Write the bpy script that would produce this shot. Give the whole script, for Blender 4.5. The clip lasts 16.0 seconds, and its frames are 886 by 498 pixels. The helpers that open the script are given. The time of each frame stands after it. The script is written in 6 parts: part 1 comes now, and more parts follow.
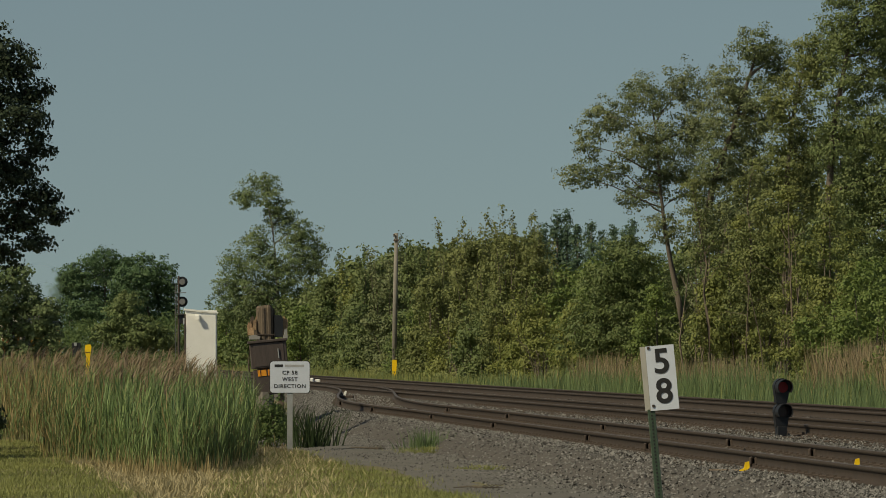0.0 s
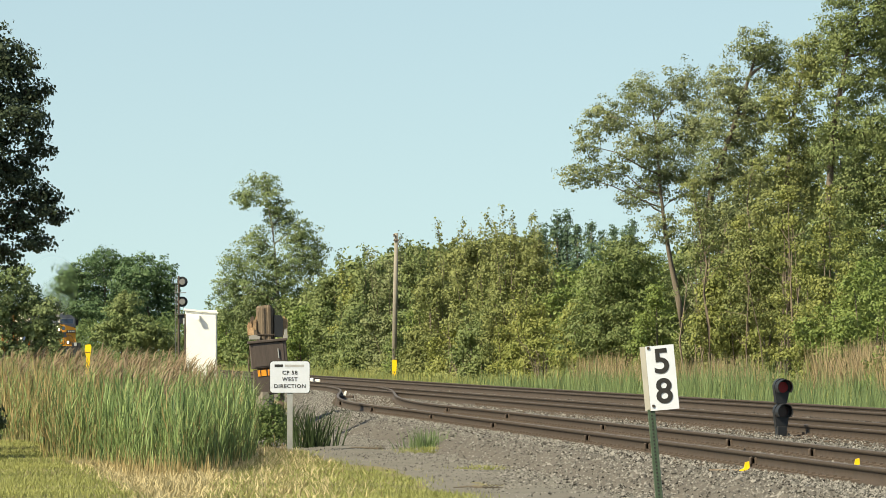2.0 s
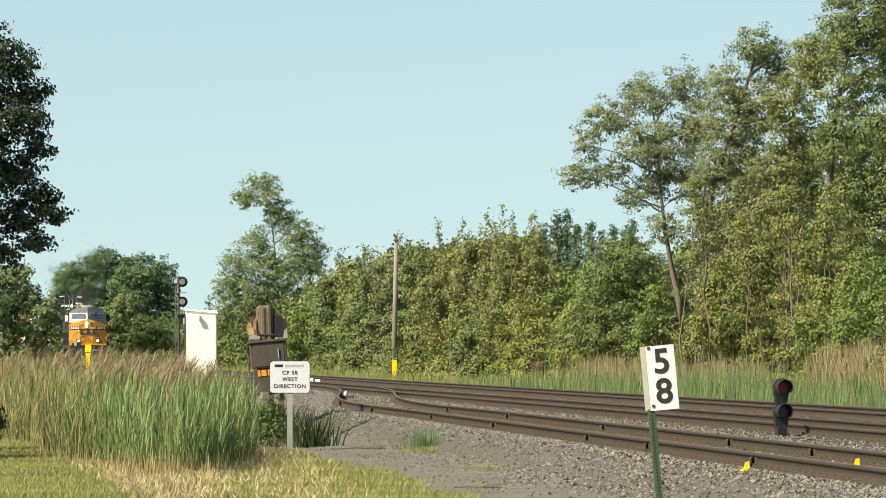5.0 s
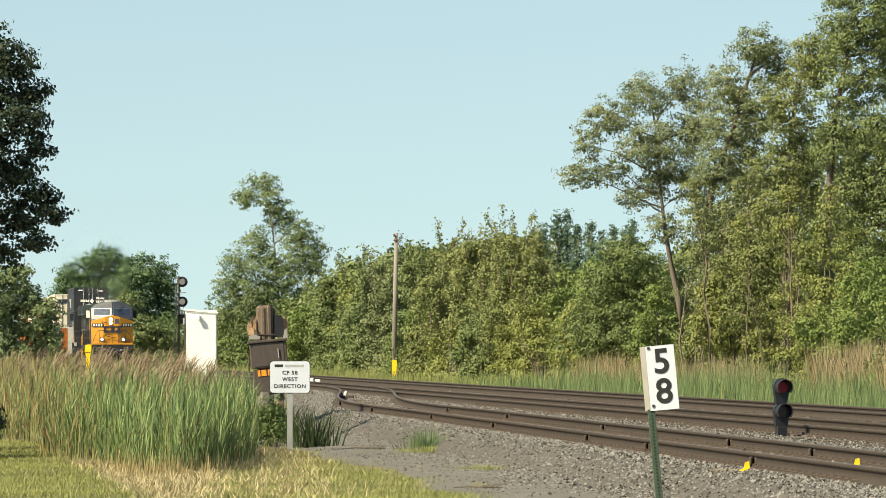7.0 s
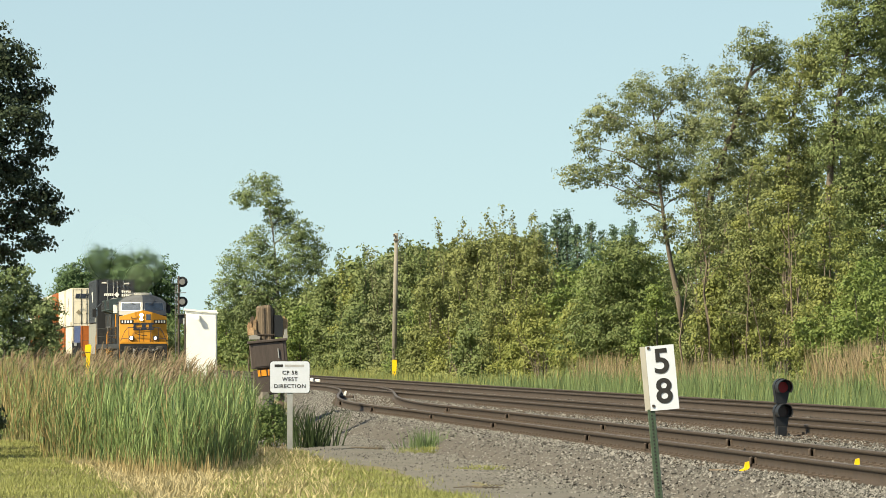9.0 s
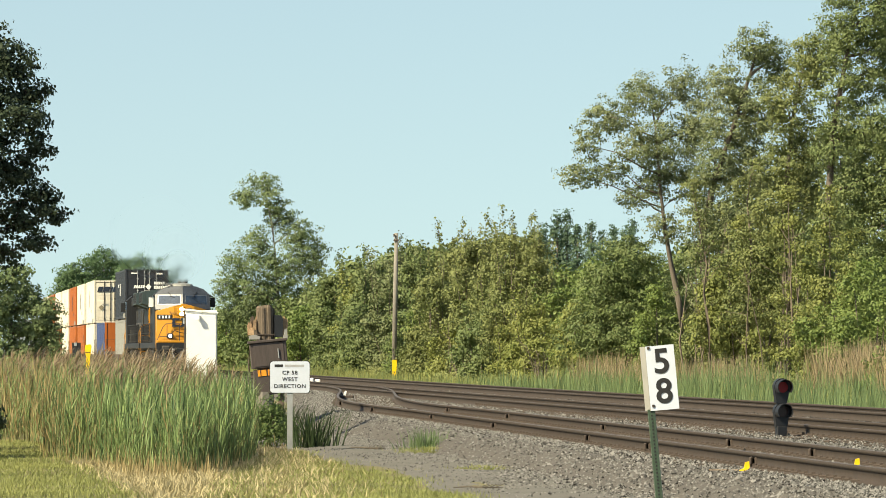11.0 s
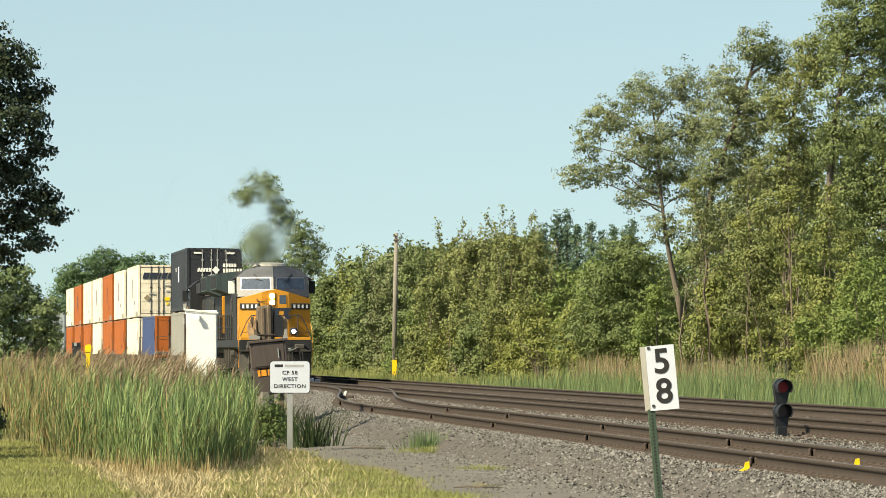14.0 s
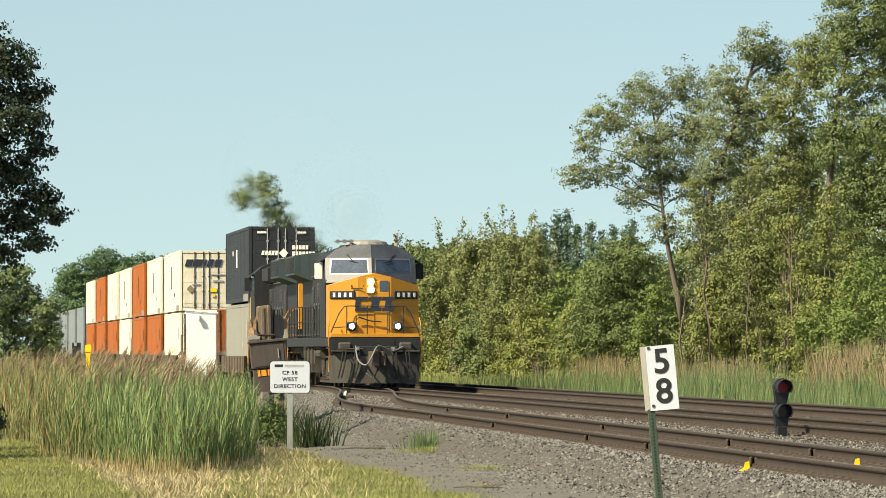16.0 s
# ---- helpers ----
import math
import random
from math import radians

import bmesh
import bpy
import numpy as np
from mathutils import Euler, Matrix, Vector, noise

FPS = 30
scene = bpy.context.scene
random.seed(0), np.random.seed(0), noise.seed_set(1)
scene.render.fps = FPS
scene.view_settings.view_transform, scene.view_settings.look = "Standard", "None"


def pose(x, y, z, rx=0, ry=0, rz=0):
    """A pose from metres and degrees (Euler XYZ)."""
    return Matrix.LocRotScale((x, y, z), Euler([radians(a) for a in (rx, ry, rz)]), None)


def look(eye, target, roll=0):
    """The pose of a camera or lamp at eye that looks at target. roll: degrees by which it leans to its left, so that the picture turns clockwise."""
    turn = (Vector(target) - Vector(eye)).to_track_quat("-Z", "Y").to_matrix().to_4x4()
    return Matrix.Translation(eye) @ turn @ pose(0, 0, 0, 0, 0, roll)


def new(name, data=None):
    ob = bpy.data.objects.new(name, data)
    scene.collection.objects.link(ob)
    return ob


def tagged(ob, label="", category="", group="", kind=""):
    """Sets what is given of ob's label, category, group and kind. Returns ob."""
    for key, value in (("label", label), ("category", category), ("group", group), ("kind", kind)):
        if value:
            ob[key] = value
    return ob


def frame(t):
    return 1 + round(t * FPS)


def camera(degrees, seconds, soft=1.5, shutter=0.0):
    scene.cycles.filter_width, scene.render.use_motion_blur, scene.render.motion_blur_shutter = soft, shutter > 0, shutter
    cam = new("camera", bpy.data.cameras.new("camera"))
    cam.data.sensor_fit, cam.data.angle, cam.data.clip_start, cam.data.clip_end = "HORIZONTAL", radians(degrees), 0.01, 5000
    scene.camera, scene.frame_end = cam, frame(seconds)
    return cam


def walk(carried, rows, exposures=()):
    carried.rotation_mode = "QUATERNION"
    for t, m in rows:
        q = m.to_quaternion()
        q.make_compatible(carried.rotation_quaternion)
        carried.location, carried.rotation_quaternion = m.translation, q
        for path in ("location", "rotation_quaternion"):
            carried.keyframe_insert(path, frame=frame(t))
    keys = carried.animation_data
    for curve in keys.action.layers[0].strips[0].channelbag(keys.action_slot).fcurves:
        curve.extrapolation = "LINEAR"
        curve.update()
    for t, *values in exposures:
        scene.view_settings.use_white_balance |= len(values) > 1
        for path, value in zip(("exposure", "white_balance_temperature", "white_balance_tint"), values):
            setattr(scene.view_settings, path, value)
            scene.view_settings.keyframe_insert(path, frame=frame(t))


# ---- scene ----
cam = camera(8.221, 16.0, soft=0.65)
EYE = (0.0, 0.0, 1.151)
VIEW = pose(*EYE, 90.947, 0, 0)
walk(cam, [(0.0, VIEW), (16.0, VIEW)],
     exposures=[(0.0, -0.33, 8000, 3), (0.5, 0.32, 8000, 3), (1.0, 0.79, 8000, 3), (1.4, 1.12, 8000, 3), (11.5, 1.14, 8000, 3), (16.0, 1.08, 8000, 3)])

# ---- light: clear afternoon sky, sun from the left and behind the camera ----
SUN_AZ, SUN_EL = -122.0, 42.0          # azimuth from +y towards +x, elevation
world = bpy.data.worlds.new("sky")
scene.world = world
world.use_nodes = True
wn = world.node_tree
sky = wn.nodes.new("ShaderNodeTexSky")
sky.sky_type = "NISHITA"
sky.sun_disc = False
sky.sun_elevation = radians(SUN_EL)
sky.sun_rotation = radians(SUN_AZ)
sky.air_density, sky.dust_density, sky.ozone_density = 1.0, 1.0, 1.5
# the haze near the horizon is thin: it takes the colour of the sky a little higher up
coord = wn.nodes.new("ShaderNodeTexCoord")
lift = wn.nodes.new("ShaderNodeVectorMath")
lift.operation = "ADD"
lift.inputs[1].default_value = (0, 0, 0.12)
unit = wn.nodes.new("ShaderNodeVectorMath")
unit.operation = "NORMALIZE"
wn.links.new(coord.outputs["Generated"], lift.inputs[0])
wn.links.new(lift.outputs[0], unit.inputs[0])
wn.links.new(unit.outputs[0], sky.inputs[0])
# thin summer haze: the blue turns a little towards green
haze = wn.nodes.new("ShaderNodeMix")
haze.data_type, haze.blend_type = "RGBA", "MULTIPLY"
haze.inputs["Factor"].default_value = 1.0
haze.inputs["B"].default_value = (1.0, 1.014, 0.99, 1)
wn.links.new(sky.outputs[0], haze.inputs["A"])
wn.links.new(haze.outputs["Result"], wn.nodes["Background"].inputs[0])
wn.nodes["Background"].inputs[1].default_value = 0.085
sun_dir = Vector((math.sin(radians(SUN_AZ)) * math.cos(radians(SUN_EL)),
                  math.cos(radians(SUN_AZ)) * math.cos(radians(SUN_EL)), math.sin(radians(SUN_EL))))
sun = new("sun", bpy.data.lights.new("sun", "SUN"))
sun.data.energy, sun.data.angle, sun.data.color = 4.4, radians(0.53), (1.0, 0.93, 0.79)
sun.matrix_basis = look(tuple(sun_dir * 50), (0, 0, 0))

# ---- materials ----


def shader(name, base, rough=0.8, metal=0.0, vary=0.25, scale=6.0, bump=0.0, tint=None, streak=False,
           island=0.0, each=0.0, spec=0.4, coat=0.0):
    """A worn surface: base colour, clouded at two scales, with relief."""
    m = bpy.data.materials.new(name)
    m.use_nodes = True
    n, l = m.node_tree.nodes, m.node_tree.links
    b = n["Principled BSDF"]
    b.inputs["Roughness"].default_value = rough
    b.inputs["Metallic"].default_value = metal
    b.inputs["Specular IOR Level"].default_value = spec
    b.inputs["Coat Weight"].default_value = coat
    tc = n.new("ShaderNodeTexCoord")
    mp = n.new("ShaderNodeMapping")
    if streak:
        mp.inputs["Scale"].default_value = (1, 1, 0.12)
    l.new(tc.outputs["Object"], mp.inputs[0])
    big, fine = n.new("ShaderNodeTexNoise"), n.new("ShaderNodeTexNoise")
    for t, s, d in ((big, scale, 5), (fine, scale * 9, 3)):
        t.inputs["Scale"].default_value, t.inputs["Detail"].default_value = s, d
        t.inputs["Roughness"].default_value = 0.65
        l.new(mp.outputs[0], t.inputs[0])
    add = n.new("ShaderNodeMath")
    add.operation = "MULTIPLY_ADD"
    l.new(fine.outputs[0], add.inputs[0])
    add.inputs[1].default_value = 0.5
    l.new(big.outputs[0], add.inputs[2])
    ramp = n.new("ShaderNodeMapRange")
    ramp.inputs[1].default_value, ramp.inputs[2].default_value = 0.45, 1.05
    l.new(add.outputs[0], ramp.inputs[0])
    fac = ramp.outputs[0]
    mix = n.new("ShaderNodeMix")
    mix.data_type = "RGBA"
    dark = tint if tint else tuple(c * (1 - vary) for c in base)
    mix.inputs["A"].default_value = (*dark, 1)
    mix.inputs["B"].default_value = (*[min(1, c * (1 + vary * 0.5)) for c in base], 1)
    l.new(fac, mix.inputs["Factor"])
    out = mix.outputs["Result"]
    for amount, kind in ((island, "ShaderNodeNewGeometry"), (each, "ShaderNodeObjectInfo")):
        if amount:
            r = n.new(kind)
            hs = n.new("ShaderNodeHueSaturation")
            mr = n.new("ShaderNodeMapRange")
            mr.inputs[3].default_value, mr.inputs[4].default_value = 1 - amount, 1 + amount
            l.new(r.outputs["Random Per Island" if island and kind.endswith("Geometry") else "Random"], mr.inputs[0])
            l.new(mr.outputs[0], hs.inputs["Value"])
            l.new(out, hs.inputs["Color"])
            out = hs.outputs[0]
    l.new(out, b.inputs["Base Color"])
    if bump:
        bp = n.new("ShaderNodeBump")
        bp.inputs["Strength"].default_value = bump
        bp.inputs["Distance"].default_value = 0.02
        l.new(add.outputs[0], bp.inputs["Height"])
        l.new(bp.outputs[0], b.inputs["Normal"])
    return m


def leafy(name, c1, c2, through_light=0.33, rough=0.55, scale=0.35):
    """Foliage: colour changes leaf by leaf and from bough to bough; some light passes through."""
    m = bpy.data.materials.new(name)
    m.use_nodes = True
    n, l = m.node_tree.nodes, m.node_tree.links
    b = n["Principled BSDF"]
    b.inputs["Roughness"].default_value = rough
    b.inputs["Specular IOR Level"].default_value = 0.2
    geo, tc, big = n.new("ShaderNodeNewGeometry"), n.new("ShaderNodeTexCoord"), n.new("ShaderNodeTexNoise")
    big.inputs["Scale"].default_value = scale
    l.new(tc.outputs["Object"], big.inputs[0])
    ma = n.new("ShaderNodeMath")
    ma.operation = "MULTIPLY_ADD"
    l.new(geo.outputs["Random Per Island"], ma.inputs[0])
    ma.inputs[1].default_value = 0.42
    l.new(big.outputs[0], ma.inputs[2])
    mr = n.new("ShaderNodeMapRange")
    mr.inputs[1].default_value, mr.inputs[2].default_value = 0.30, 1.10
    l.new(ma.outputs[0], mr.inputs[0])
    mix = n.new("ShaderNodeMix")
    mix.data_type = "RGBA"
    mix.inputs["A"].default_value, mix.inputs["B"].default_value = (*c1, 1), (*c2, 1)
    l.new(mr.outputs[0], mix.inputs["Factor"])
    l.new(mix.outputs["Result"], b.inputs["Base Color"])
    tr = n.new("ShaderNodeBsdfTranslucent")
    l.new(mix.outputs["Result"], tr.inputs[0])
    ms = n.new("ShaderNodeMixShader")
    ms.inputs[0].default_value = through_light
    l.new(b.outputs[0], ms.inputs[1])
    l.new(tr.outputs[0], ms.inputs[2])
    l.new(ms.outputs[0], n["Material Output"].inputs[0])
    return m


def hot_air(name, blur, most):
    """Exhaust gas: hot air that blurs what is behind it, with a thin pale veil, fading out to the lump's rim."""
    m = bpy.data.materials.new(name)
    m.use_nodes = True
    n, l = m.node_tree.nodes, m.node_tree.links
    n.remove(n["Principled BSDF"])
    clear, soot, bend = n.new("ShaderNodeBsdfTransparent"), n.new("ShaderNodeBsdfDiffuse"), n.new("ShaderNodeBsdfRefraction")
    veil, mix = n.new("ShaderNodeMixShader"), n.new("ShaderNodeMixShader")
    soot.inputs[0].default_value = (0.30, 0.30, 0.27, 1)
    bend.inputs["IOR"].default_value = 1.0005
    bend.inputs["Roughness"].default_value = 0.45
    veil.inputs[0].default_value = most
    where = n.new("ShaderNodeTexCoord").outputs["Object"]
    flat, far, fade = n.new("ShaderNodeVectorMath"), n.new("ShaderNodeVectorMath"), n.new("ShaderNodeMapRange")
    flat.operation, far.operation = "MULTIPLY", "LENGTH"
    flat.inputs[1].default_value = (1, 0, 1)
    fade.interpolation_type = "SMOOTHSTEP"
    fade.inputs[1].default_value, fade.inputs[2].default_value = 0.95, 0.55
    fade.inputs[3].default_value, fade.inputs[4].default_value = 0.0, blur
    l.new(where, flat.inputs[0])
    l.new(flat.outputs[0], far.inputs[0])
    l.new(far.outputs["Value"], fade.inputs[0])
    l.new(bend.outputs[0], veil.inputs[1])
    l.new(soot.outputs[0], veil.inputs[2])
    l.new(fade.outputs[0], mix.inputs[0])
    l.new(clear.outputs[0], mix.inputs[1])
    l.new(veil.outputs[0], mix.inputs[2])
    l.new(mix.outputs[0], n["Material Output"].inputs[0])
    return m


def glow(name, colour, strength):
    m = bpy.data.materials.new(name)
    m.use_nodes = True
    b = m.node_tree.nodes["Principled BSDF"]
    b.inputs["Base Color"].default_value = (*colour, 1)
    b.inputs["Emission Color"].default_value = (*colour, 1)
    b.inputs["Emission Strength"].default_value = strength
    return m


M_GROUND = shader("soil_and_turf", (0.13, 0.12, 0.05), 0.95, vary=0.5, scale=0.6, bump=0.4, tint=(0.10, 0.085, 0.045))
M_PATH = shader("trodden_gravel", (0.118, 0.111, 0.098), 0.95, vary=0.35, scale=1.2, bump=0.6)
M_BALLAST = shader("ballast_bed", (0.082, 0.074, 0.066), 0.95, vary=0.45, scale=2.5, bump=0.8)
M_STONE = shader("crushed_stone", (0.126, 0.123, 0.118), 0.9, vary=0.25, scale=20, island=0.95)
M_TIE = shader("weathered_tie", (0.062, 0.048, 0.039), 0.9, vary=0.5, scale=4, bump=0.5, each=0.3)
M_RAIL = shader("rusty_rail", (0.042, 0.030, 0.023), 0.82, 0.05, vary=0.4, scale=5, bump=0.2)
M_RAILTOP = shader("worn_rail_head", (0.15, 0.12, 0.10), 0.55, 0.7, vary=0.3, scale=5)
M_PLATE = shader("rusty_plate", (0.088, 0.068, 0.057), 0.7, 0.3, vary=0.4, scale=12, bump=0.3)
M_YELLOW = shader("yellow_paint", (0.85, 0.55, 0.02), 0.5, vary=0.15, scale=10)
M_WHITE = shader("white_enamel", (0.80, 0.80, 0.77), 0.4, vary=0.06, scale=3)
M_WHITE_SIGN = shader("white_sheet", (0.50, 0.545, 0.63), 0.45, vary=0.08, scale=8)
# duller and greyer than the white front sheet
M_FLAP = shader("dull_plate", (0.27, 0.265, 0.25), 0.6, vary=0.15, scale=8)
M_BLACK = shader("black_paint", (0.016, 0.016, 0.017), 0.5, vary=0.3, scale=8)
M_GREY_INK = shader("faded_print", (0.32, 0.33, 0.34), 0.6, vary=0.2, scale=20)
M_SIGNAL = shader("signal_black", (0.014, 0.016, 0.02), 0.5, vary=0.3, scale=9)
M_GALV = shader("galvanised_steel", (0.42, 0.43, 0.43), 0.45, 0.6, vary=0.2, scale=10)
M_DULLGREY = shader("dull_grey_paint", (0.16, 0.165, 0.17), 0.7, vary=0.3, scale=6)
M_GREENPOST = shader("green_post", (0.045, 0.075, 0.05), 0.55, vary=0.35, scale=14)
M_WOOD = shader("weathered_pole", (0.145, 0.112, 0.083), 0.9, vary=0.8, scale=7, bump=0.7, streak=True)
M_POLEWOOD = shader("grey_pole", (0.205, 0.190, 0.166), 0.9, vary=0.4, scale=3, bump=0.5, streak=True)
M_BOXBROWN = shader("brown_steel_case", (0.078, 0.062, 0.057), 0.6, 0.1, vary=0.4, scale=6, bump=0.15, streak=True)
M_BARK = shader("bark", (0.125, 0.105, 0.084), 0.95, vary=0.5, scale=3, bump=0.8, streak=True)
M_DEADWOOD = shader("dead_wood", (0.150, 0.122, 0.096), 0.95, vary=0.4, scale=5, bump=0.5, streak=True)
M_ORANGE_INK = shader("orange_stencil", (0.75, 0.30, 0.03), 0.7, vary=0.4, scale=25)
M_INSUL = shader("splintered_wood", (0.44, 0.30, 0.18), 0.8, vary=0.65, scale=7, bump=0.5, tint=(0.07, 0.045, 0.03))
M_RED_LENS = shader("red_lens", (0.30, 0.012, 0.016), 0.5, vary=0.3, scale=10)
M_LENS = shader("dark_lens", (0.03, 0.012, 0.014), 0.2, vary=0.2, scale=10)

L_WILLOW = leafy("willow_leaf", (0.097, 0.136, 0.054), (0.231, 0.253, 0.136), 0.24)
L_SHRUB = leafy("shrub_leaf", (0.086, 0.129, 0.048), (0.204, 0.241, 0.102), 0.24)
L_SHRUB2 = leafy("yellowish_leaf", (0.116, 0.154, 0.042), (0.287, 0.293, 0.098), 0.24)
L_OLIVE = leafy("olive_leaf", (0.107, 0.136, 0.048), (0.240, 0.258, 0.104), 0.24)
L_DARK = leafy("dark_leaf", (0.056, 0.106, 0.049), (0.108, 0.174, 0.083), 0.2)
L_FIELD = leafy("field_leaf", (0.045, 0.085, 0.030), (0.130, 0.180, 0.065), 0.3)
# the near maple's shaded look is put into this dark leaf colour
L_MAPLE = leafy("shade_tinted_leaf", (0.019, 0.031, 0.020), (0.054, 0.076, 0.043), 0.15)
L_BUSH = leafy("broad_leaf", (0.078, 0.129, 0.035), (0.217, 0.269, 0.086), 0.24)
L_BLUE = leafy("blue_green_leaf", (0.045, 0.090, 0.055), (0.118, 0.178, 0.114), 0.2)
L_VINE = leafy("vine_leaf", (0.092, 0.130, 0.049), (0.232, 0.248, 0.098), 0.24)
L_CREEPER = leafy("creeper_leaf", (0.108, 0.142, 0.044), (0.262, 0.274, 0.092), 0.24)
L_UNDER = leafy("bramble_leaf", (0.108, 0.147, 0.049), (0.276, 0.280, 0.113), 0.24)
L_STALK = leafy("reed_stalk", (0.040, 0.062, 0.025), (0.22, 0.215, 0.098), 0.2, scale=0.8)
L_BIRCH = leafy("pale_leaf", (0.096, 0.146, 0.062), (0.215, 0.264, 0.130), 0.22)
L_REED = leafy("reed_leaf", (0.024, 0.064, 0.028), (0.258, 0.345, 0.138), 0.18, scale=0.8)
L_STRAW = leafy("dry_reed", (0.202, 0.153, 0.070), (0.386, 0.307, 0.158), 0.3, scale=0.8)
L_LITTER = leafy("bleached_straw", (0.25, 0.206, 0.116), (0.50, 0.43, 0.255), 0.2, scale=2.0)
L_PLUME = leafy("reed_plume", (0.125, 0.090, 0.059), (0.305, 0.238, 0.162), 0.35, scale=0.8)
L_LAWN = leafy("lawn_blade", (0.122, 0.144, 0.050), (0.340, 0.354, 0.132), 0.3, scale=0.5)
L_GRASS = leafy("tall_grass", (0.082, 0.140, 0.060), (0.210, 0.275, 0.130), 0.33, scale=0.3)
L_DUNE = leafy("dry_grass", (0.190, 0.148, 0.090), (0.450, 0.362, 0.228), 0.3, scale=0.3)
L_SPIKE = leafy("dark_blade", (0.022, 0.040, 0.018), (0.050, 0.075, 0.032), 0.15)

# ---- building blocks ----


def part(name, bm, material, parent, label="", smooth=False):
    me = bpy.data.meshes.new(name)
    bmesh.ops.recalc_face_normals(bm, faces=bm.faces)
    bm.to_mesh(me)
    bm.free()
    me.materials.append(material)
    if smooth:
        me.shade_smooth()
    ob = new(name, me)
    ob.parent = parent
    return tagged(ob, label)


def soup(name, v, f, material, parent=None, smooth=False):
    """A mesh from arrays of vertices and equal-sided faces."""
    v, f = np.asarray(v, np.float32).reshape(-1, 3), np.asarray(f, np.int32)
    k = f.shape[1]
    me = bpy.data.meshes.new(name)
    me.vertices.add(len(v))
    me.vertices.foreach_set("co", v.ravel())
    me.loops.add(f.size)
    me.loops.foreach_set("vertex_index", f.ravel())
    me.polygons.add(len(f))
    me.polygons.foreach_set("loop_start", np.arange(0, f.size, k, dtype=np.int32))
    me.update(calc_edges=True)
    me.materials.append(material)
    if smooth:
        me.shade_smooth()
    ob = new(name, me)
    ob.parent = parent
    return ob


def base(name, m, label, category, group="", kind=""):
    ob = tagged(new(name), label, category, group, kind)
    ob.matrix_basis = m
    return ob


def box(bm, lo, hi, bevel=0.0, m=None):
    c = [(a + b) / 2 for a, b in zip(lo, hi)]
    s = [abs(b - a) for a, b in zip(lo, hi)]
    mat = Matrix.Translation(c) @ Matrix.Diagonal((*s, 1))
    r = bmesh.ops.create_cube(bm, size=1.0, matrix=(m @ mat) if m else mat)
    if bevel:
        es = {e for v in r["verts"] for e in v.link_edges}
        bmesh.ops.bevel(bm, geom=list(es), offset=bevel, segments=1, affect="EDGES", clamp_overlap=True)
    return bm


def tube(bm, pts, r, seg=8):
    """A round bar along points; r a radius or one for each point."""
    pts = [Vector(p) for p in pts]
    rs = r if isinstance(r, (list, tuple)) else [r] * len(pts)
    rings = []
    for i, p in enumerate(pts):
        d = (pts[min(i + 1, len(pts) - 1)] - pts[max(i - 1, 0)]).normalized()
        a = d.orthogonal().normalized()
        b = d.cross(a)
        rings.append([bm.verts.new(p + (a * math.cos(2 * math.pi * k / seg) + b * math.sin(2 * math.pi * k / seg)) * rs[i])
                      for k in range(seg)])
    for q, w in zip(rings, rings[1:]):
        # align the two rings to avoid a twist
        best = min(range(seg), key=lambda s: (q[0].co - w[s].co).length)
        for k in range(seg):
            bm.faces.new((q[k], q[(k + 1) % seg], w[(k + 1 + best) % seg], w[(k + best) % seg]))
    bm.faces.new(rings[0][::-1])
    bm.faces.new(rings[-1])
    return bm


def slab(bm, poly, axis, lo, hi):
    """A polygon in the plane across an axis, drawn out from lo to hi."""
    def p(a, b, c):
        return {"x": (c, a, b), "y": (a, c, b), "z": (a, b, c)}[axis]
    lo_v = [bm.verts.new(p(a, b, lo)) for a, b in poly]
    hi_v = [bm.verts.new(p(a, b, hi)) for a, b in poly]
    n = len(poly)
    for i in range(n):
        bm.faces.new((lo_v[i], lo_v[(i + 1) % n], hi_v[(i + 1) % n], hi_v[i]))
    bm.faces.new(lo_v[::-1])
    bm.faces.new(hi_v)
    return bm


def BM():
    return bmesh.new()


def wording(name, body, size, m, material, parent, spread=1.0, bold=0.0):
    """Letters in the built-in font, as a thin mesh."""
    cu = bpy.data.curves.new(name, "FONT")
    cu.body, cu.size, cu.align_x, cu.align_y, cu.extrude, cu.offset = body, size, "CENTER", "CENTER", 0.002, bold
    cu.space_character = spread
    ob = bpy.data.objects.new(name, cu)
    scene.collection.objects.link(ob)
    me = bpy.data.meshes.new_from_object(ob.evaluated_get(bpy.context.evaluated_depsgraph_get()))
    bpy.data.objects.remove(ob)
    me.materials.clear()
    me.materials.append(material)
    t = new(name, me)
    t.parent = parent
    t.matrix_basis = m
    return t


# ---- the line: straight double track, with a siding that joins by a turnout ----
TX, TS = 15.06, 0.08943                 # centre of the train's track: x = TX - TS * y
COS, SIN = 0.99603, 0.08907
HEAD = 185.11                           # turn of things that face along the track, towards the camera


def rail_xy(o, d):
    """The point at o metres to the right of the train's track, d metres along from the eye."""
    y = d
    return TX - TS * y + o / COS, y


def siding(y):
    """How far the siding lies beside the train's track."""
    u = min(1.0, max(0.0, (208.0 - y) / 78.0))
    return u * u * (3 - 2 * u) * 4.05 + max(0.0, 122.0 - y) * 0.0085


def soft_noise(x, y, k):
    return noise.noise(Vector((x * k, y * k, 3.7)))


def ground_z(x, y):
    o = (x - (TX - TS * y)) * COS
    z = -0.52 + 0.05 * soft_noise(x, y, 0.25)
    if o > 6:
        z -= 0.25 * min(1, (o - 6) / 3)
    return z


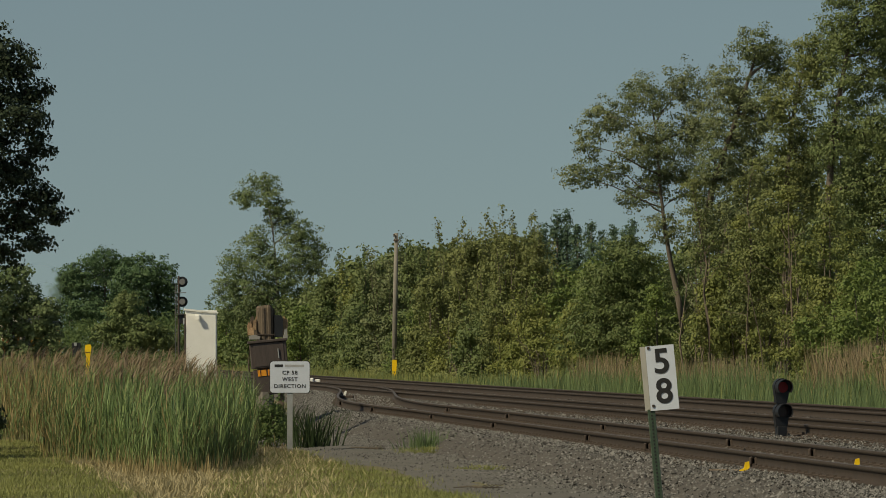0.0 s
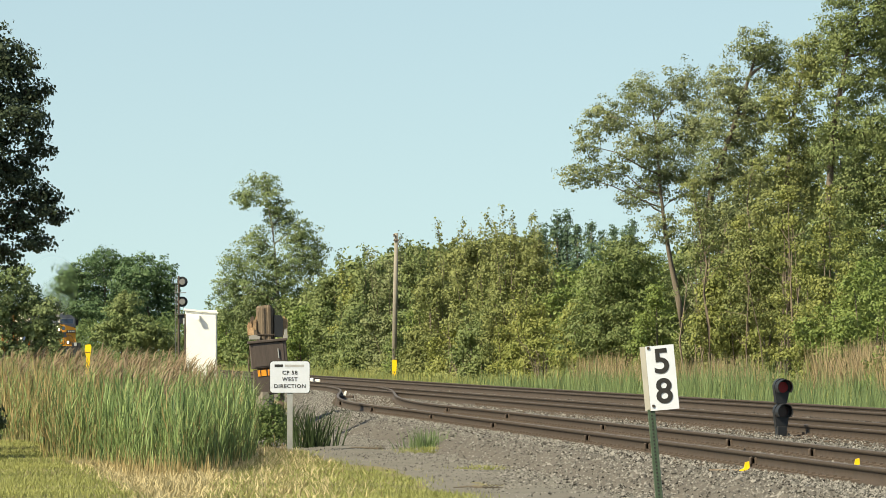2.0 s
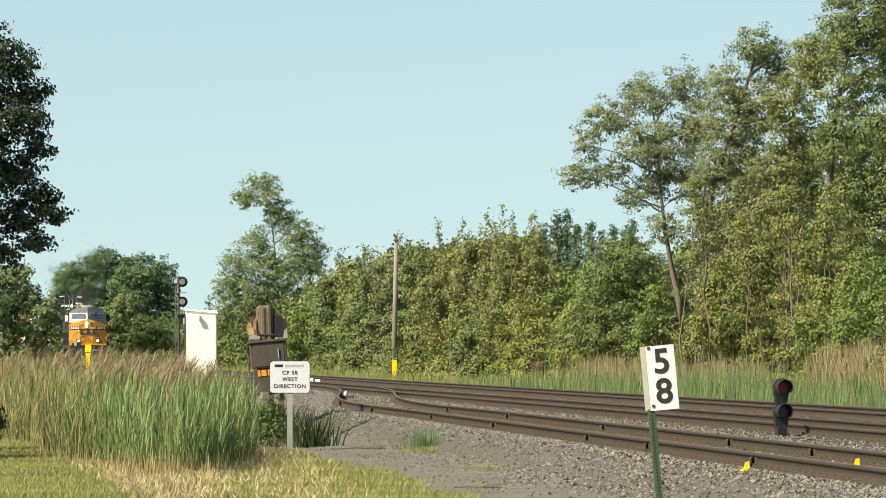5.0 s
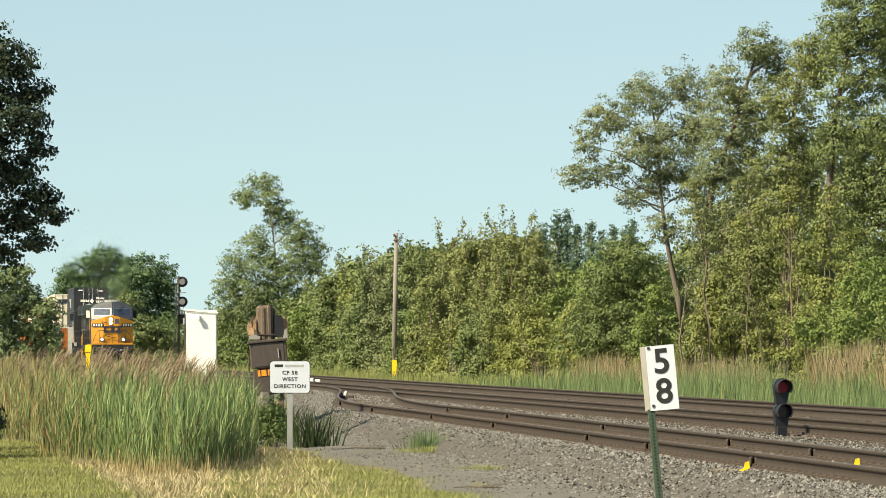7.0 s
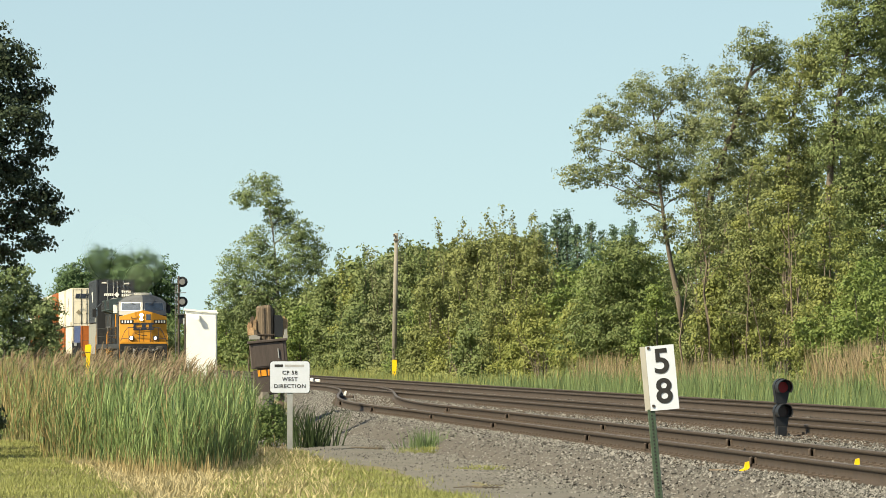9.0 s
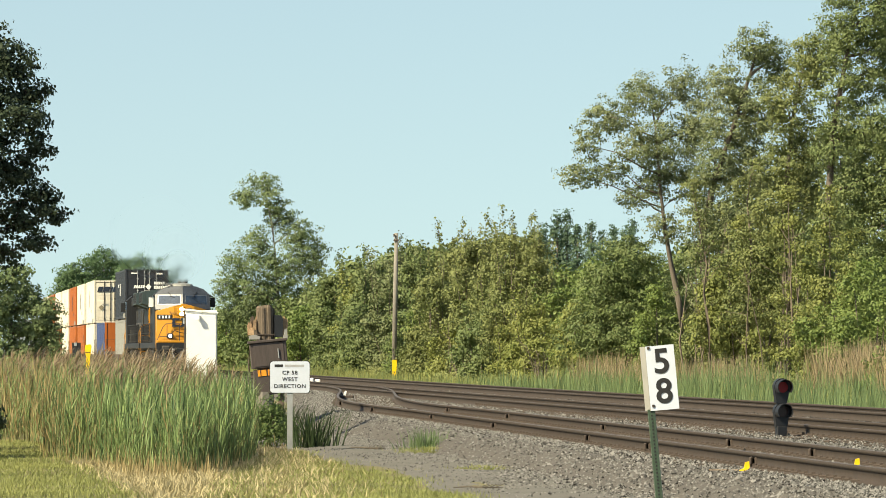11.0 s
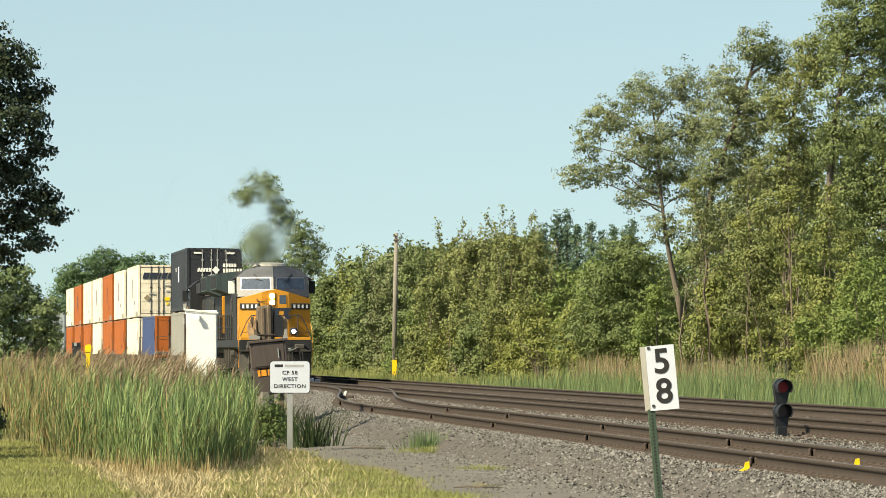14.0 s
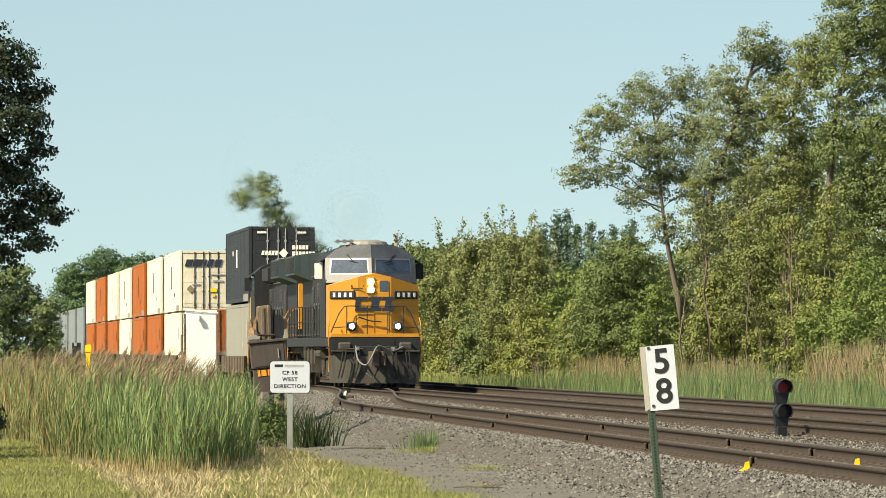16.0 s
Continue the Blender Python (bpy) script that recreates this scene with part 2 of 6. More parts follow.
# ---- ground, ballast, tracks ----
def build_ground():
    xs = np.concatenate([[-4500, -1500, -500, -200, -100], np.linspace(-60, 40, 101), [70, 120, 300, 1200, 4500]])
    ys = np.concatenate([[-400, -100, 0, 25], np.linspace(40, 260, 111), [290, 340, 420, 520, 700, 1000, 2000, 4800]])
    v = [(x, y, ground_z(x, y)) for y in ys for x in xs]
    w = len(xs)
    f = [(j * w + i, j * w + i + 1, (j + 1) * w + i + 1, (j + 1) * w + i) for j in range(len(ys) - 1) for i in range(w - 1)]
    tagged(soup("ground", v, f, M_GROUND, smooth=True), "flat turf and bare soil beside the railway", "ground", kind="structure")


def strip(name, cut, ds, material, label, category):
    """A long sheet: cut(d) gives its cross-section, pairs of offset and height."""
    v, f, k = [], [], 0
    for d in ds:
        sec = cut(d)
        k = len(sec)
        for o, z in sec:
            x, y = rail_xy(o, d)
            v.append((x, y, z))
    for j in range(len(ds) - 1):
        for i in range(k - 1):
            f.append((j * k + i, j * k + i + 1, (j + 1) * k + i + 1, (j + 1) * k + i))
    return tagged(soup(name, v, f, material, smooth=True), label, category, kind="structure")


def ballast_cut(d):
    c = siding(d)
    w = lambda o: 0.035 * soft_noise(o * 3 + d, d, 0.8)
    left = -c - 1.45
    return [(left - 0.95, -0.62), (left - 0.4, -0.36 + w(1)), (left, -0.20), (-c, -0.19), (-c + 1.3, -0.2),
            (-c / 2, -0.20 + w(2)) if c > 3 else (-c / 2 + 0.4, -0.2), (-1.3, -0.2) if c > 3 else (0.4, -0.2), (0.6, -0.19), (1.3, -0.19), (2.06, -0.24 + w(3)),
            (2.8, -0.2), (4.12, -0.19), (5.5, -0.2), (6.1, -0.45 + w(4)), (6.9, -0.85)]


def path_cut(d):
    n1 = 0.5 * soft_noise(1.3, d, 0.12) + 0.3 * soft_noise(8.3, d, 0.5)
    n2 = 0.1 * soft_noise(4.2, d, 0.6)
    left = -8.5 + n1
    x = lambda o: ground_z(*rail_xy(o, d))
    return [(left - 0.2, x(left) - 0.03), (left + 0.35, x(left) + 0.015), (-7.6, x(-7.6) + 0.05 + n2), (-6.6, x(-6.6) + 0.04), (-5.4, x(-5.4) + 0.05)]


def rail_run(name, off, ds, parent):
    """One rail: foot, web and head, laid along the given offset."""
    sec = [(-0.07, -0.18), (0.07, -0.18), (0.07, -0.165), (0.012, -0.15), (0.012, -0.045), (0.037, -0.035), (0.037, -0.004),
           (0.03, 0.0), (-0.03, 0.0), (-0.037, -0.004), (-0.037, -0.035), (-0.012, -0.045), (-0.012, -0.15), (-0.07, -0.165)]
    v, f, k = [], [], len(sec)
    for d in ds:
        o = off(d)
        for a, z in sec:
            x, y = rail_xy(o + a, d)
            v.append((x, y, z))
    for j in range(len(ds) - 1):
        for i in range(k):
            f.append((j * k + i, j * k + (i + 1) % k, (j + 1) * k + (i + 1) % k, (j + 1) * k + i))
    ob = soup(name, v, f, M_RAIL, parent)
    ob.data.materials.append(M_RAILTOP)
    idx = np.zeros(len(f), np.int32)
    idx[7::k] = 1
    ob.data.polygons.foreach_set("material_index", idx)
    return ob


def build_tracks():
    strip("ballast_bed", ballast_cut, [40, 60] + list(range(64, 240, 2)) + [260, 300, 400, 600, 900], M_BALLAST,
          "grey crushed-stone ballast carrying three tracks", "ballast")
    strip("gravel_path", path_cut, [40, 55] + [62 + 0.7 * i for i in range(130)] + [170, 190], M_PATH,
          "trodden grey gravel service path beside the ballast", "path")
    far = [30, 120, 240, 400, 650, 950]
    near = [40] + [60 + 3 * i for i in range(56)]
    tracks = []
    for nm, label, off, ds in (("track_far", "far main track with rusty rails on wooden ties", lambda d: 4.12, far),
                               ("track_main", "main track that carries the train", lambda d: 0.0, far),
                               ("track_siding", "siding that joins the main track by a turnout", lambda d: -siding(d), near)):
        t = base(nm, Matrix(), label, "railway track", kind="structure")
        tracks.append(t)
        for sg in (-1, 1):
            dd = ds if nm != "track_siding" else [d for d in ds if siding(d) > (0.05 if sg < 0 else 0.1)]
            rail_run("rail", lambda d, sg=sg, off=off: off(d) + sg * 0.7525, dd, t)
    return tracks


def build_ties(tracks):
    bm = BM()
    box(bm, (-1.3, -0.115, -0.34), (1.3, 0.115, -0.175), 0.012)
    me = bpy.data.meshes.new("tie")
    bm.to_mesh(me)
    bm.free()
    me.materials.append(M_TIE)
    bm = BM()
    box(bm, (-0.2, -0.1, -0.182), (0.2, 0.1, -0.158), 0.006)
    for sx in (-0.085, 0.085):
        for sy in (-0.06, 0.06):
            box(bm, (sx - 0.018, sy - 0.018, -0.17), (sx + 0.018, sy + 0.018, -0.118))
    for sy in (-0.13, 0.13):
        box(bm, (-0.095, sy - 0.02, -0.2), (0.095, sy + 0.02, -0.14), 0.006)
    plate = bpy.data.meshes.new("tie_plate")
    bm.to_mesh(plate)
    bm.free()
    plate.materials.append(M_PLATE)
    rng = random.Random(4)
    for t, off, lo, hi, want_plate in ((tracks[2], lambda d: -siding(d), 62, 182, 130), (tracks[1], lambda d: 0.0, 84, 215, 150),
                                       (tracks[0], lambda d: 4.12, 118, 240, 0)):
        d = lo
        while d < hi:
            o = off(d) + rng.uniform(-0.04, 0.04)
            x, y = rail_xy(o, d)
            ob = new("tie", me)
            ob.parent = t
            ob.matrix_basis = pose(x, y, rng.uniform(-0.008, 0.01), 0, 0, -5.11 + rng.uniform(-0.8, 0.8))
            if d < want_plate:
                for sg in (-0.7525, 0.7525):
                    px, py = rail_xy(off(d) + sg, d)
                    p = new("tie_plate", plate)
                    p.parent = t
                    p.matrix_basis = pose(px, py, 0, 0, 0, -5.11)
            d += 0.53 * rng.uniform(0.95, 1.05)


def stones(name, label, n, where, size, seed):
    """Loose crushed stone, lying on the bed."""
    rng = np.random.default_rng(seed)
    octa = np.array([(1, 0, -0.3), (0, 1, -0.3), (-1, 0, -0.3), (0, -1, -0.3), (0.2, 0.1, 0.75)], np.float32)
    tri = np.array([(0, 1, 4), (1, 2, 4), (2, 3, 4), (3, 0, 4)])
    p = np.array(where(rng, n), np.float32)
    n = len(p)
    r = size * rng.lognormal(0, 0.35, n)
    a = rng.uniform(0, 6.28, n)
    v = octa[None] * rng.uniform(0.6, 1.25, (n, 5, 1)) * r[:, None, None]
    tilt = rng.uniform(-0.5, 0.5, (n, 1))
    v[:, :, 2] += v[:, :, 0] * tilt
    c, s = np.cos(a)[:, None], np.sin(a)[:, None]
    v = np.stack([v[:, :, 0] * c - v[:, :, 1] * s, v[:, :, 0] * s + v[:, :, 1] * c, v[:, :, 2]], -1) + p[:, None]
    f = (tri[None] + 5 * np.arange(n)[:, None, None]).reshape(-1, 3)
    return tagged(soup(name, v, f, M_STONE), label, "gravel", kind="stuff")


def on_bed(rng, n):
    """Places on the shoulder, inside the siding, between the tracks and beyond the main track, clear of the rails."""
    out = []
    while len(out) < n:
        d = 54 + 156 * rng.random() ** 1.7
        c = siding(d)
        zone = rng.random()
        if zone < 0.38:
            o = -c - 0.9 - abs(rng.normal(0, 0.75 if d < 85 else 0.5))
        elif zone < 0.56:
            o = rng.uniform(-c - 0.64, -c + 0.64)
        elif zone < 0.84:
            if c < 1.8:
                continue
            o = rng.uniform(-c + 0.84, -0.84)
        elif zone < 0.89:
            o = rng.uniform(-0.64, 0.64)
        else:
            o = rng.uniform(0.86, 3.2)
        if o > 3.2 or min(abs(abs(o + c) - 0.7525), abs(abs(o) - 0.7525)) < 0.1:
            continue
        left = -c - 1.45
        z = -0.175 if o > left else max(-0.43, -0.19 - 0.4 * (left - o))
        x, y = rail_xy(o, d)
        out.append((x, y, z + rng.uniform(-0.02, 0.02)))
    return out


def on_path(rng, n):
    out = []
    for _ in range(n):
        d = 62 + 70 * rng.random() ** 1.5
        o = -6.6 + rng.normal(0, 0.8)
        x, y = rail_xy(o, d)
        if o < -8.2:
            continue
        out.append((x, y, ground_z(x, y) + 0.05))
    return out


# ---- plants ----
def blades(p, ang, tilt, length, width, droop, rng, seg=3):
    """Tapering, bent blades: vertices and four-sided faces."""
    n = len(p)
    t = np.linspace(0, 1, seg + 1)[None, :]
    hx = length[:, None] * (np.sin(tilt)[:, None] * t + droop[:, None] * t ** 2)
    hz = length[:, None] * (np.cos(tilt)[:, None] * t - 0.55 * droop[:, None] * t ** 2.5)
    c = np.stack([p[:, 0, None] + np.cos(ang)[:, None] * hx, p[:, 1, None] + np.sin(ang)[:, None] * hx, p[:, 2, None] + hz], -1)
    w = width[:, None] * (1.02 - t ** 1.4) * 0.5
    sa = ang + math.pi / 2 + rng.uniform(-0.7, 0.7, n)
    side = np.stack([np.cos(sa)[:, None] * w, np.sin(sa)[:, None] * w, 0 * w], -1)
    v = np.stack([c - side, c + side], 2).reshape(n, -1, 3)
    k = (seg + 1) * 2
    q = np.array([(2 * i, 2 * i + 1, 2 * i + 3, 2 * i + 2) for i in range(seg)])
    f = (q[None] + k * np.arange(n)[:, None, None]).reshape(-1, 4)
    return v.reshape(-1, 3), f


def unit_rows(a):
    return a / np.maximum(1e-6, np.linalg.norm(a, axis=-1, keepdims=True))


def leaves(c, face, size, rng, flat=0.34, loose=0.55):
    """Small pointed leaves at the given places, each turned roughly the way it faces, tips hanging."""
    n = len(c)
    nr = unit_rows(face + loose * rng.normal(size=(n, 3)))
    a = rng.normal(size=(n, 3)) * 0.8 - np.array([0, 0, 0.6])
    a = unit_rows(a - (a * nr).sum(1, keepdims=True) * nr)
    b = np.cross(nr, a)
    L = size * rng.uniform(0.65, 1.35, (n, 1))
    v = np.stack([c - a * L * 0.5, c + b * L * flat, c + a * L * 0.5, c - b * L * flat], 1)
    f = (np.arange(4)[None] + 4 * np.arange(n)[:, None])
    return v.reshape(-1, 3), f


def sprays(rng, s, out, q, leaf, density, flat_z=0.55):
    """Leaves gathered in sprays at s, which face out: places and facings."""
    k = len(s)
    m = max(5, int(density * 8.0 * q * q / (leaf * leaf)))
    d = np.clip(rng.normal(size=(k, m, 3)), -1.7, 1.7) * np.array([0.6, 0.6, 0.6 * flat_z])
    c = s[:, None] + d * q * rng.lognormal(0, 0.25, (k, 1, 1))
    face = 0.75 * out[:, None] + 0.55 * unit_rows(d) + np.array([0, 0, 0.35])
    return c.reshape(-1, 3), face.reshape(-1, 3)


TREE_SEED = [100]


def tree(name, label, x, y, mat, leaf, density, radius, trunk, clumps, category="tree", bark=None):
    """A tree: bent tapering trunk, a limb to each bough, and boughs of many small leaves in sprays."""
    TREE_SEED[0] += 1
    rng = np.random.default_rng(TREE_SEED[0])
    bow = np.random.default_rng(5000 + TREE_SEED[0])
    top = base(name, pose(x, y, 0), label, category)
    gz = ground_z(x, y) - 0.15
    pts = [(trunk[0][0], 0.0, gz)] + [(a, rng.uniform(-0.15, 0.15), b) for a, b in trunk[1:]]
    rs = [radius * (1 - 0.8 * i / (len(pts) - 1)) for i in range(len(pts))]
    bm = tube(BM(), pts, rs, 8)
    where, face = [], []
    for cx, cz, rx, rz in clumps:
        cy = rng.uniform(-0.5, 0.5) * rx
        # limb from the trunk to the bough
        zt = min(max(cz - 0.3 * abs(cx - trunk[-1][0]) - 0.3, pts[0][2] + 0.6), pts[-1][2])
        for p0, p1 in zip(pts, pts[1:]):
            if p0[2] <= zt <= p1[2]:
                u = (zt - p0[2]) / max(1e-6, p1[2] - p0[2])
                st = Vector(p0).lerp(Vector(p1), u)
                r0 = radius * 0.3
                reach = abs(cx - st.x)
                end = Vector((cx, cy, cz))
                bend = [st.lerp(end, k) + Vector((bow.normal(0, 0.05), 0, up + bow.normal(0, 0.04))) * reach for k, up in ((0.3, 0.02), (0.62, 0.07))]
                tube(bm, [st, *bend, end], [r0, r0 * 0.72, r0 * 0.45, r0 * 0.2], 5)
                break
        q = min(2.6 * leaf, max(0.16, 0.3 * min(rx, rz)))
        q = max(q, 1.6 * leaf)
        k = int(5 + 4.6 * rx * rz / (q * q))
        d = unit_rows(rng.normal(size=(k, 3)))
        far = rng.uniform(0.2, 1.0, k) ** 0.6 * rng.uniform(0.85, 1.2, k) * np.where(rng.random(k) < 0.12, 1.3, 1.0)
        p = np.array([cx, cy, cz]) + d * far[:, None] * np.array([rx, rx * 0.9, rz])
        c, w = sprays(rng, p, d, q, leaf, density)
        where.append(c)
        face.append(w)
        for i in rng.choice(k, min(k, 5), replace=False):
            tube(bm, [(cx, cy, cz), tuple(p[i])], [radius * 0.09, radius * 0.03], 4)
    part("trunk", bm, bark or M_BARK, top, smooth=True)
    v, f = leaves(np.concatenate(where), np.concatenate(face), leaf, rng)
    soup("crown", v, f, mat, top)
    return top


def bush(name, label, x, y, high, wide, mat, leaf, density=1.0, shoots=0, category="shrub"):
    """A shrub leafy to the ground: several stems, a lumpy crown, and upright shoots that stand out of its top."""
    TREE_SEED[0] += 1
    rng = np.random.default_rng(TREE_SEED[0])
    gz = ground_z(x, y)
    top = base(name, pose(x, y, 0), label, category)
    bm = BM()
    where, face = [], []
    # lumps of foliage, wide below the middle and narrowing to the top
    q = 2.4 * leaf
    body = high * (0.82 if shoots else 1.0)
    n = int(6 + 2.1 * wide * body / 0.7)
    for i in range(n):
        u = (i + rng.random()) / n
        r = wide * min(1.0, 0.80 + 0.6 * u) * math.sqrt(max(0.05, 1 - u ** 2.4))
        a = rng.uniform(0, 2 * math.pi)
        lump = rng.uniform(0.36, 0.62) * (1.1 - 0.45 * u) * min(1.3, 0.5 + 0.35 * wide)
        e = max(0.0, r - lump * 0.6) * rng.uniform(0.5, 1.05)
        p0 = np.array([e * math.cos(a), e * math.sin(a), gz + 0.15 + u * (body - lump)])
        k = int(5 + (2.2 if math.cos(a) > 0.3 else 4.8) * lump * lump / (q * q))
        d = unit_rows(rng.normal(size=(k, 3)) + np.array([0.5 * math.cos(a), 0.5 * math.sin(a), 0.25]))
        s = p0 + d * lump * rng.uniform(0.5, 1.15, (k, 1)) * np.array([1, 1, 0.85])
        c, w = sprays(rng, s, d, q, leaf, density)
        where.append(c)
        face.append(w)
        if i % 3 == 0:
            tube(bm, [(0.25 * p0[0], 0.25 * p0[1], gz - 0.1), (0.6 * p0[0], 0.6 * p0[1], gz + 0.5 * (p0[2] - gz)), tuple(p0)],
                 [0.045, 0.03, 0.012], 5)
    for i in range(shoots):
        a, e = rng.uniform(0, 2 * math.pi), wide * 0.85 * rng.random() ** 0.5
        zt = gz + high * (1.0 if i == 0 else rng.uniform(0.72, 1.0)) * (1 - 0.12 * (e / wide) ** 2)
        foot = np.array([0.7 * e * math.cos(a), 0.7 * e * math.sin(a), gz + 0.35 * high])
        tip = np.array([e * math.cos(a) + rng.normal(0, 0.1), e * math.sin(a), zt])
        tube(bm, [tuple(foot), tuple((foot + tip) / 2), tuple(tip)], [0.03, 0.02, 0.006], 4)
        long = zt - foot[2]
        k = int(5 + long / (0.9 * leaf))
        u = rng.random(k) ** 0.8
        d = unit_rows(np.stack([rng.normal(size=k), rng.normal(size=k), 0.5 + 0 * u], 1))
        s = foot + (tip - foot) * u[:, None] + d * (0.06 + 0.22 * (1 - u[:, None]) ** 0.8)
        c, w = sprays(rng, s, d, 1.25 * leaf, leaf * 0.9, density * 0.9, 1.5)
        where.append(c)
        face.append(w)
    part("trunk", bm, M_BARK, top, smooth=True)
    v, f = leaves(np.concatenate(where), np.concatenate(face), leaf, rng)
    soup("foliage", v, f, mat, top)
    return top


def dead_shrub(label, x, y, high, n, spread):
    """Dead twiggy stems that lean against one another."""
    TREE_SEED[0] += 1
    rng = np.random.default_rng(TREE_SEED[0])
    gz = ground_z(x, y)
    top = base("dead_shrub", pose(x, y, 0), label, "dead shrub")
    for i in range(n):
        bm = BM()
        p = Vector((rng.normal(0, spread * 0.6), rng.normal(0, spread), gz - 0.1))
        tip = Vector((p.x + rng.normal(0, spread * 0.8), p.y + rng.normal(0, 0.4), gz + high * rng.uniform(0.45, 1.0)))
        mid = (p + tip) / 2 + Vector((rng.normal(0, 0.2), 0, 0))
        r = rng.uniform(0.018, 0.045)
        tube(bm, [p, mid, tip], [r, r * 0.7, r * 0.25], 5)
        for j in range(5):
            at = mid.lerp(tip, rng.uniform(0.0, 0.95))
            tube(bm, [at, at + Vector((rng.normal(0, 0.35), rng.normal(0, 0.2), rng.uniform(0.1, 0.5)))], [r * 0.4, r * 0.12], 4)
        part("stem", bm, M_DEADWOOD, top)
    return top


def reed_front(x):
    return np.interp(x, [-14, -7.6, -6.9, -6.4, -5.9, -5.2, -4.82, -4.18, -3.6, -2.97, -2.85, -2.69, -2.6],
                     [124, 112, 105, 99, 95, 92, 88, 83, 82, 84, 96, 108, 112])


def straw_gap(y):
    """Where the lawn gives way to flattened straw: from and to, across."""
    return np.interp(y, [64, 71, 78, 85.7, 93.6], [-3.0, -3.53, -4.18, -4.82, -5.8]), np.interp(y, [64, 76, 83, 95, 107], [-2.55, -2.84, -2.97, -2.85, -2.69])


def build_reeds():
    rng = np.random.default_rng(7)
    n = 34000
    y = 77 + 120 * rng.random(n) ** 2.1
    x = -0.074 * y + rng.random(n) * 0.075 * y
    o = (x - (TX - TS * y)) * COS
    hedge = -9.0 + 0.4 * np.sin(y * 0.7)
    ok = (y > reed_front(x) + rng.uniform(0, 2, n)) & (o < hedge) & (x > -0.0745 * y)
    ok &= ~((np.abs(x + 3.44) < 0.7) & (np.abs(y - 121) < 0.7)) & ~((np.abs(x + 6.28) < 0.8) & (np.abs(y - 160) < 0.8))
    ok &= x < -0.0312 * y + rng.normal(0, 0.08, n)
    x, y = x[ok], y[ok]
    n = len(x)
    p = np.stack([x, y, np.full(n, -0.56)], 1)
    deep = np.clip((y - reed_front(x)) / 6, 0, 1)
    h = (1.02 + np.clip(-3.4 - x, 0, 4.0) * 0.05 + 0.06 * deep) * rng.uniform(0.74, 1.2, n) * (0.8 + 0.2 * deep)
    patch = tagged(new("reed_bed"), "dense bed of tall green reeds with brown plumes", "reeds", kind="stuff")
    lean = rng.normal(0.5, 0.9, n)
    v, f = blades(p, lean, np.abs(rng.normal(0.02, 0.05, n)), h, np.full(n, 0.016), rng.uniform(0, 0.1, n), rng, 3)
    soup("reed_stalks", v, f, L_STALK, patch)
    green, dry = [[], [], 0], [[], [], 0]
    for k in range(9):
        u = rng.uniform(0.0, 0.88, n)
        q = p + np.stack([np.cos(lean) * h * 0.03, np.sin(lean) * h * 0.03, h * u], 1)
        faded = rng.random(n) < np.clip((-4.4 - x) * 0.2, 0.07, 0.55)
        for heap, m in ((green, ~faded), (dry, faded)):
            j = int(m.sum())
            v, f = blades(q[m], rng.normal(0.3, 2.2, j), np.abs(rng.normal(0.08, 0.2, j)), rng.uniform(0.26, 0.54, j), rng.uniform(0.009, 0.021, j),
                          np.abs(rng.normal(0.0, 0.22, j)), rng, 2)
            heap[0].append(v)
            heap[1].append(f + heap[2])
            heap[2] += len(v)
    soup("reed_leaves", np.concatenate(green[0]), np.concatenate(green[1]), L_REED, patch)
    soup("faded_leaves", np.concatenate(dry[0]), np.concatenate(dry[1]), L_STRAW, patch)
    # dry stems along the front edge
    m = 800
    dx = np.where(rng.random(m) < 0.7, rng.normal(-3.6, 0.55, m), rng.uniform(-7.2, -2.8, m))
    dp = np.stack([dx, reed_front(dx) + rng.normal(0.3, 1.2, m), np.full(m, -0.55)], 1)
    v, f = blades(dp, rng.uniform(0, 6.28, m), np.abs(rng.normal(0, 0.16, m)), rng.uniform(0.12, 0.42, m) * np.where(np.abs(dx + 3.6) < 0.9, 0.95, 0.7),
                  rng.uniform(0.01, 0.018, m), rng.uniform(0, 0.2, m), rng, 2)
    soup("dry_stems", v, f, L_STRAW, patch)
    # plumes, only on the tall stems well inside the bed
    sel = (x < -3.5) & (deep > 0.75) & (rng.random(n) < np.clip((-3.2 - x) * 0.09, 0, 0.13)) & (y < 135) & (h > 0.96)
    tip = p[sel] + np.stack([np.cos(lean[sel]) * h[sel] * 0.08, np.sin(lean[sel]) * h[sel] * 0.08, h[sel] * 1.0], 1)
    m = len(tip)
    vs, fs, at = [], [], 0
    for k in range(10):
        q = tip + np.stack([np.zeros(m), np.zeros(m), rng.uniform(-0.1, 0.2, m)], 1)
        v, f = blades(q, rng.normal(0.3, 0.5, m), rng.uniform(0.05, 0.5, m), rng.uniform(0.16, 0.36, m), rng.uniform(0.014, 0.03, m),
                      rng.uniform(0.2, 0.8, m), rng, 2)
        vs.append(v)
        fs.append(f + at)
        at += len(v)
    soup("reed_plumes", np.concatenate(vs), np.concatenate(fs), L_PLUME, patch)


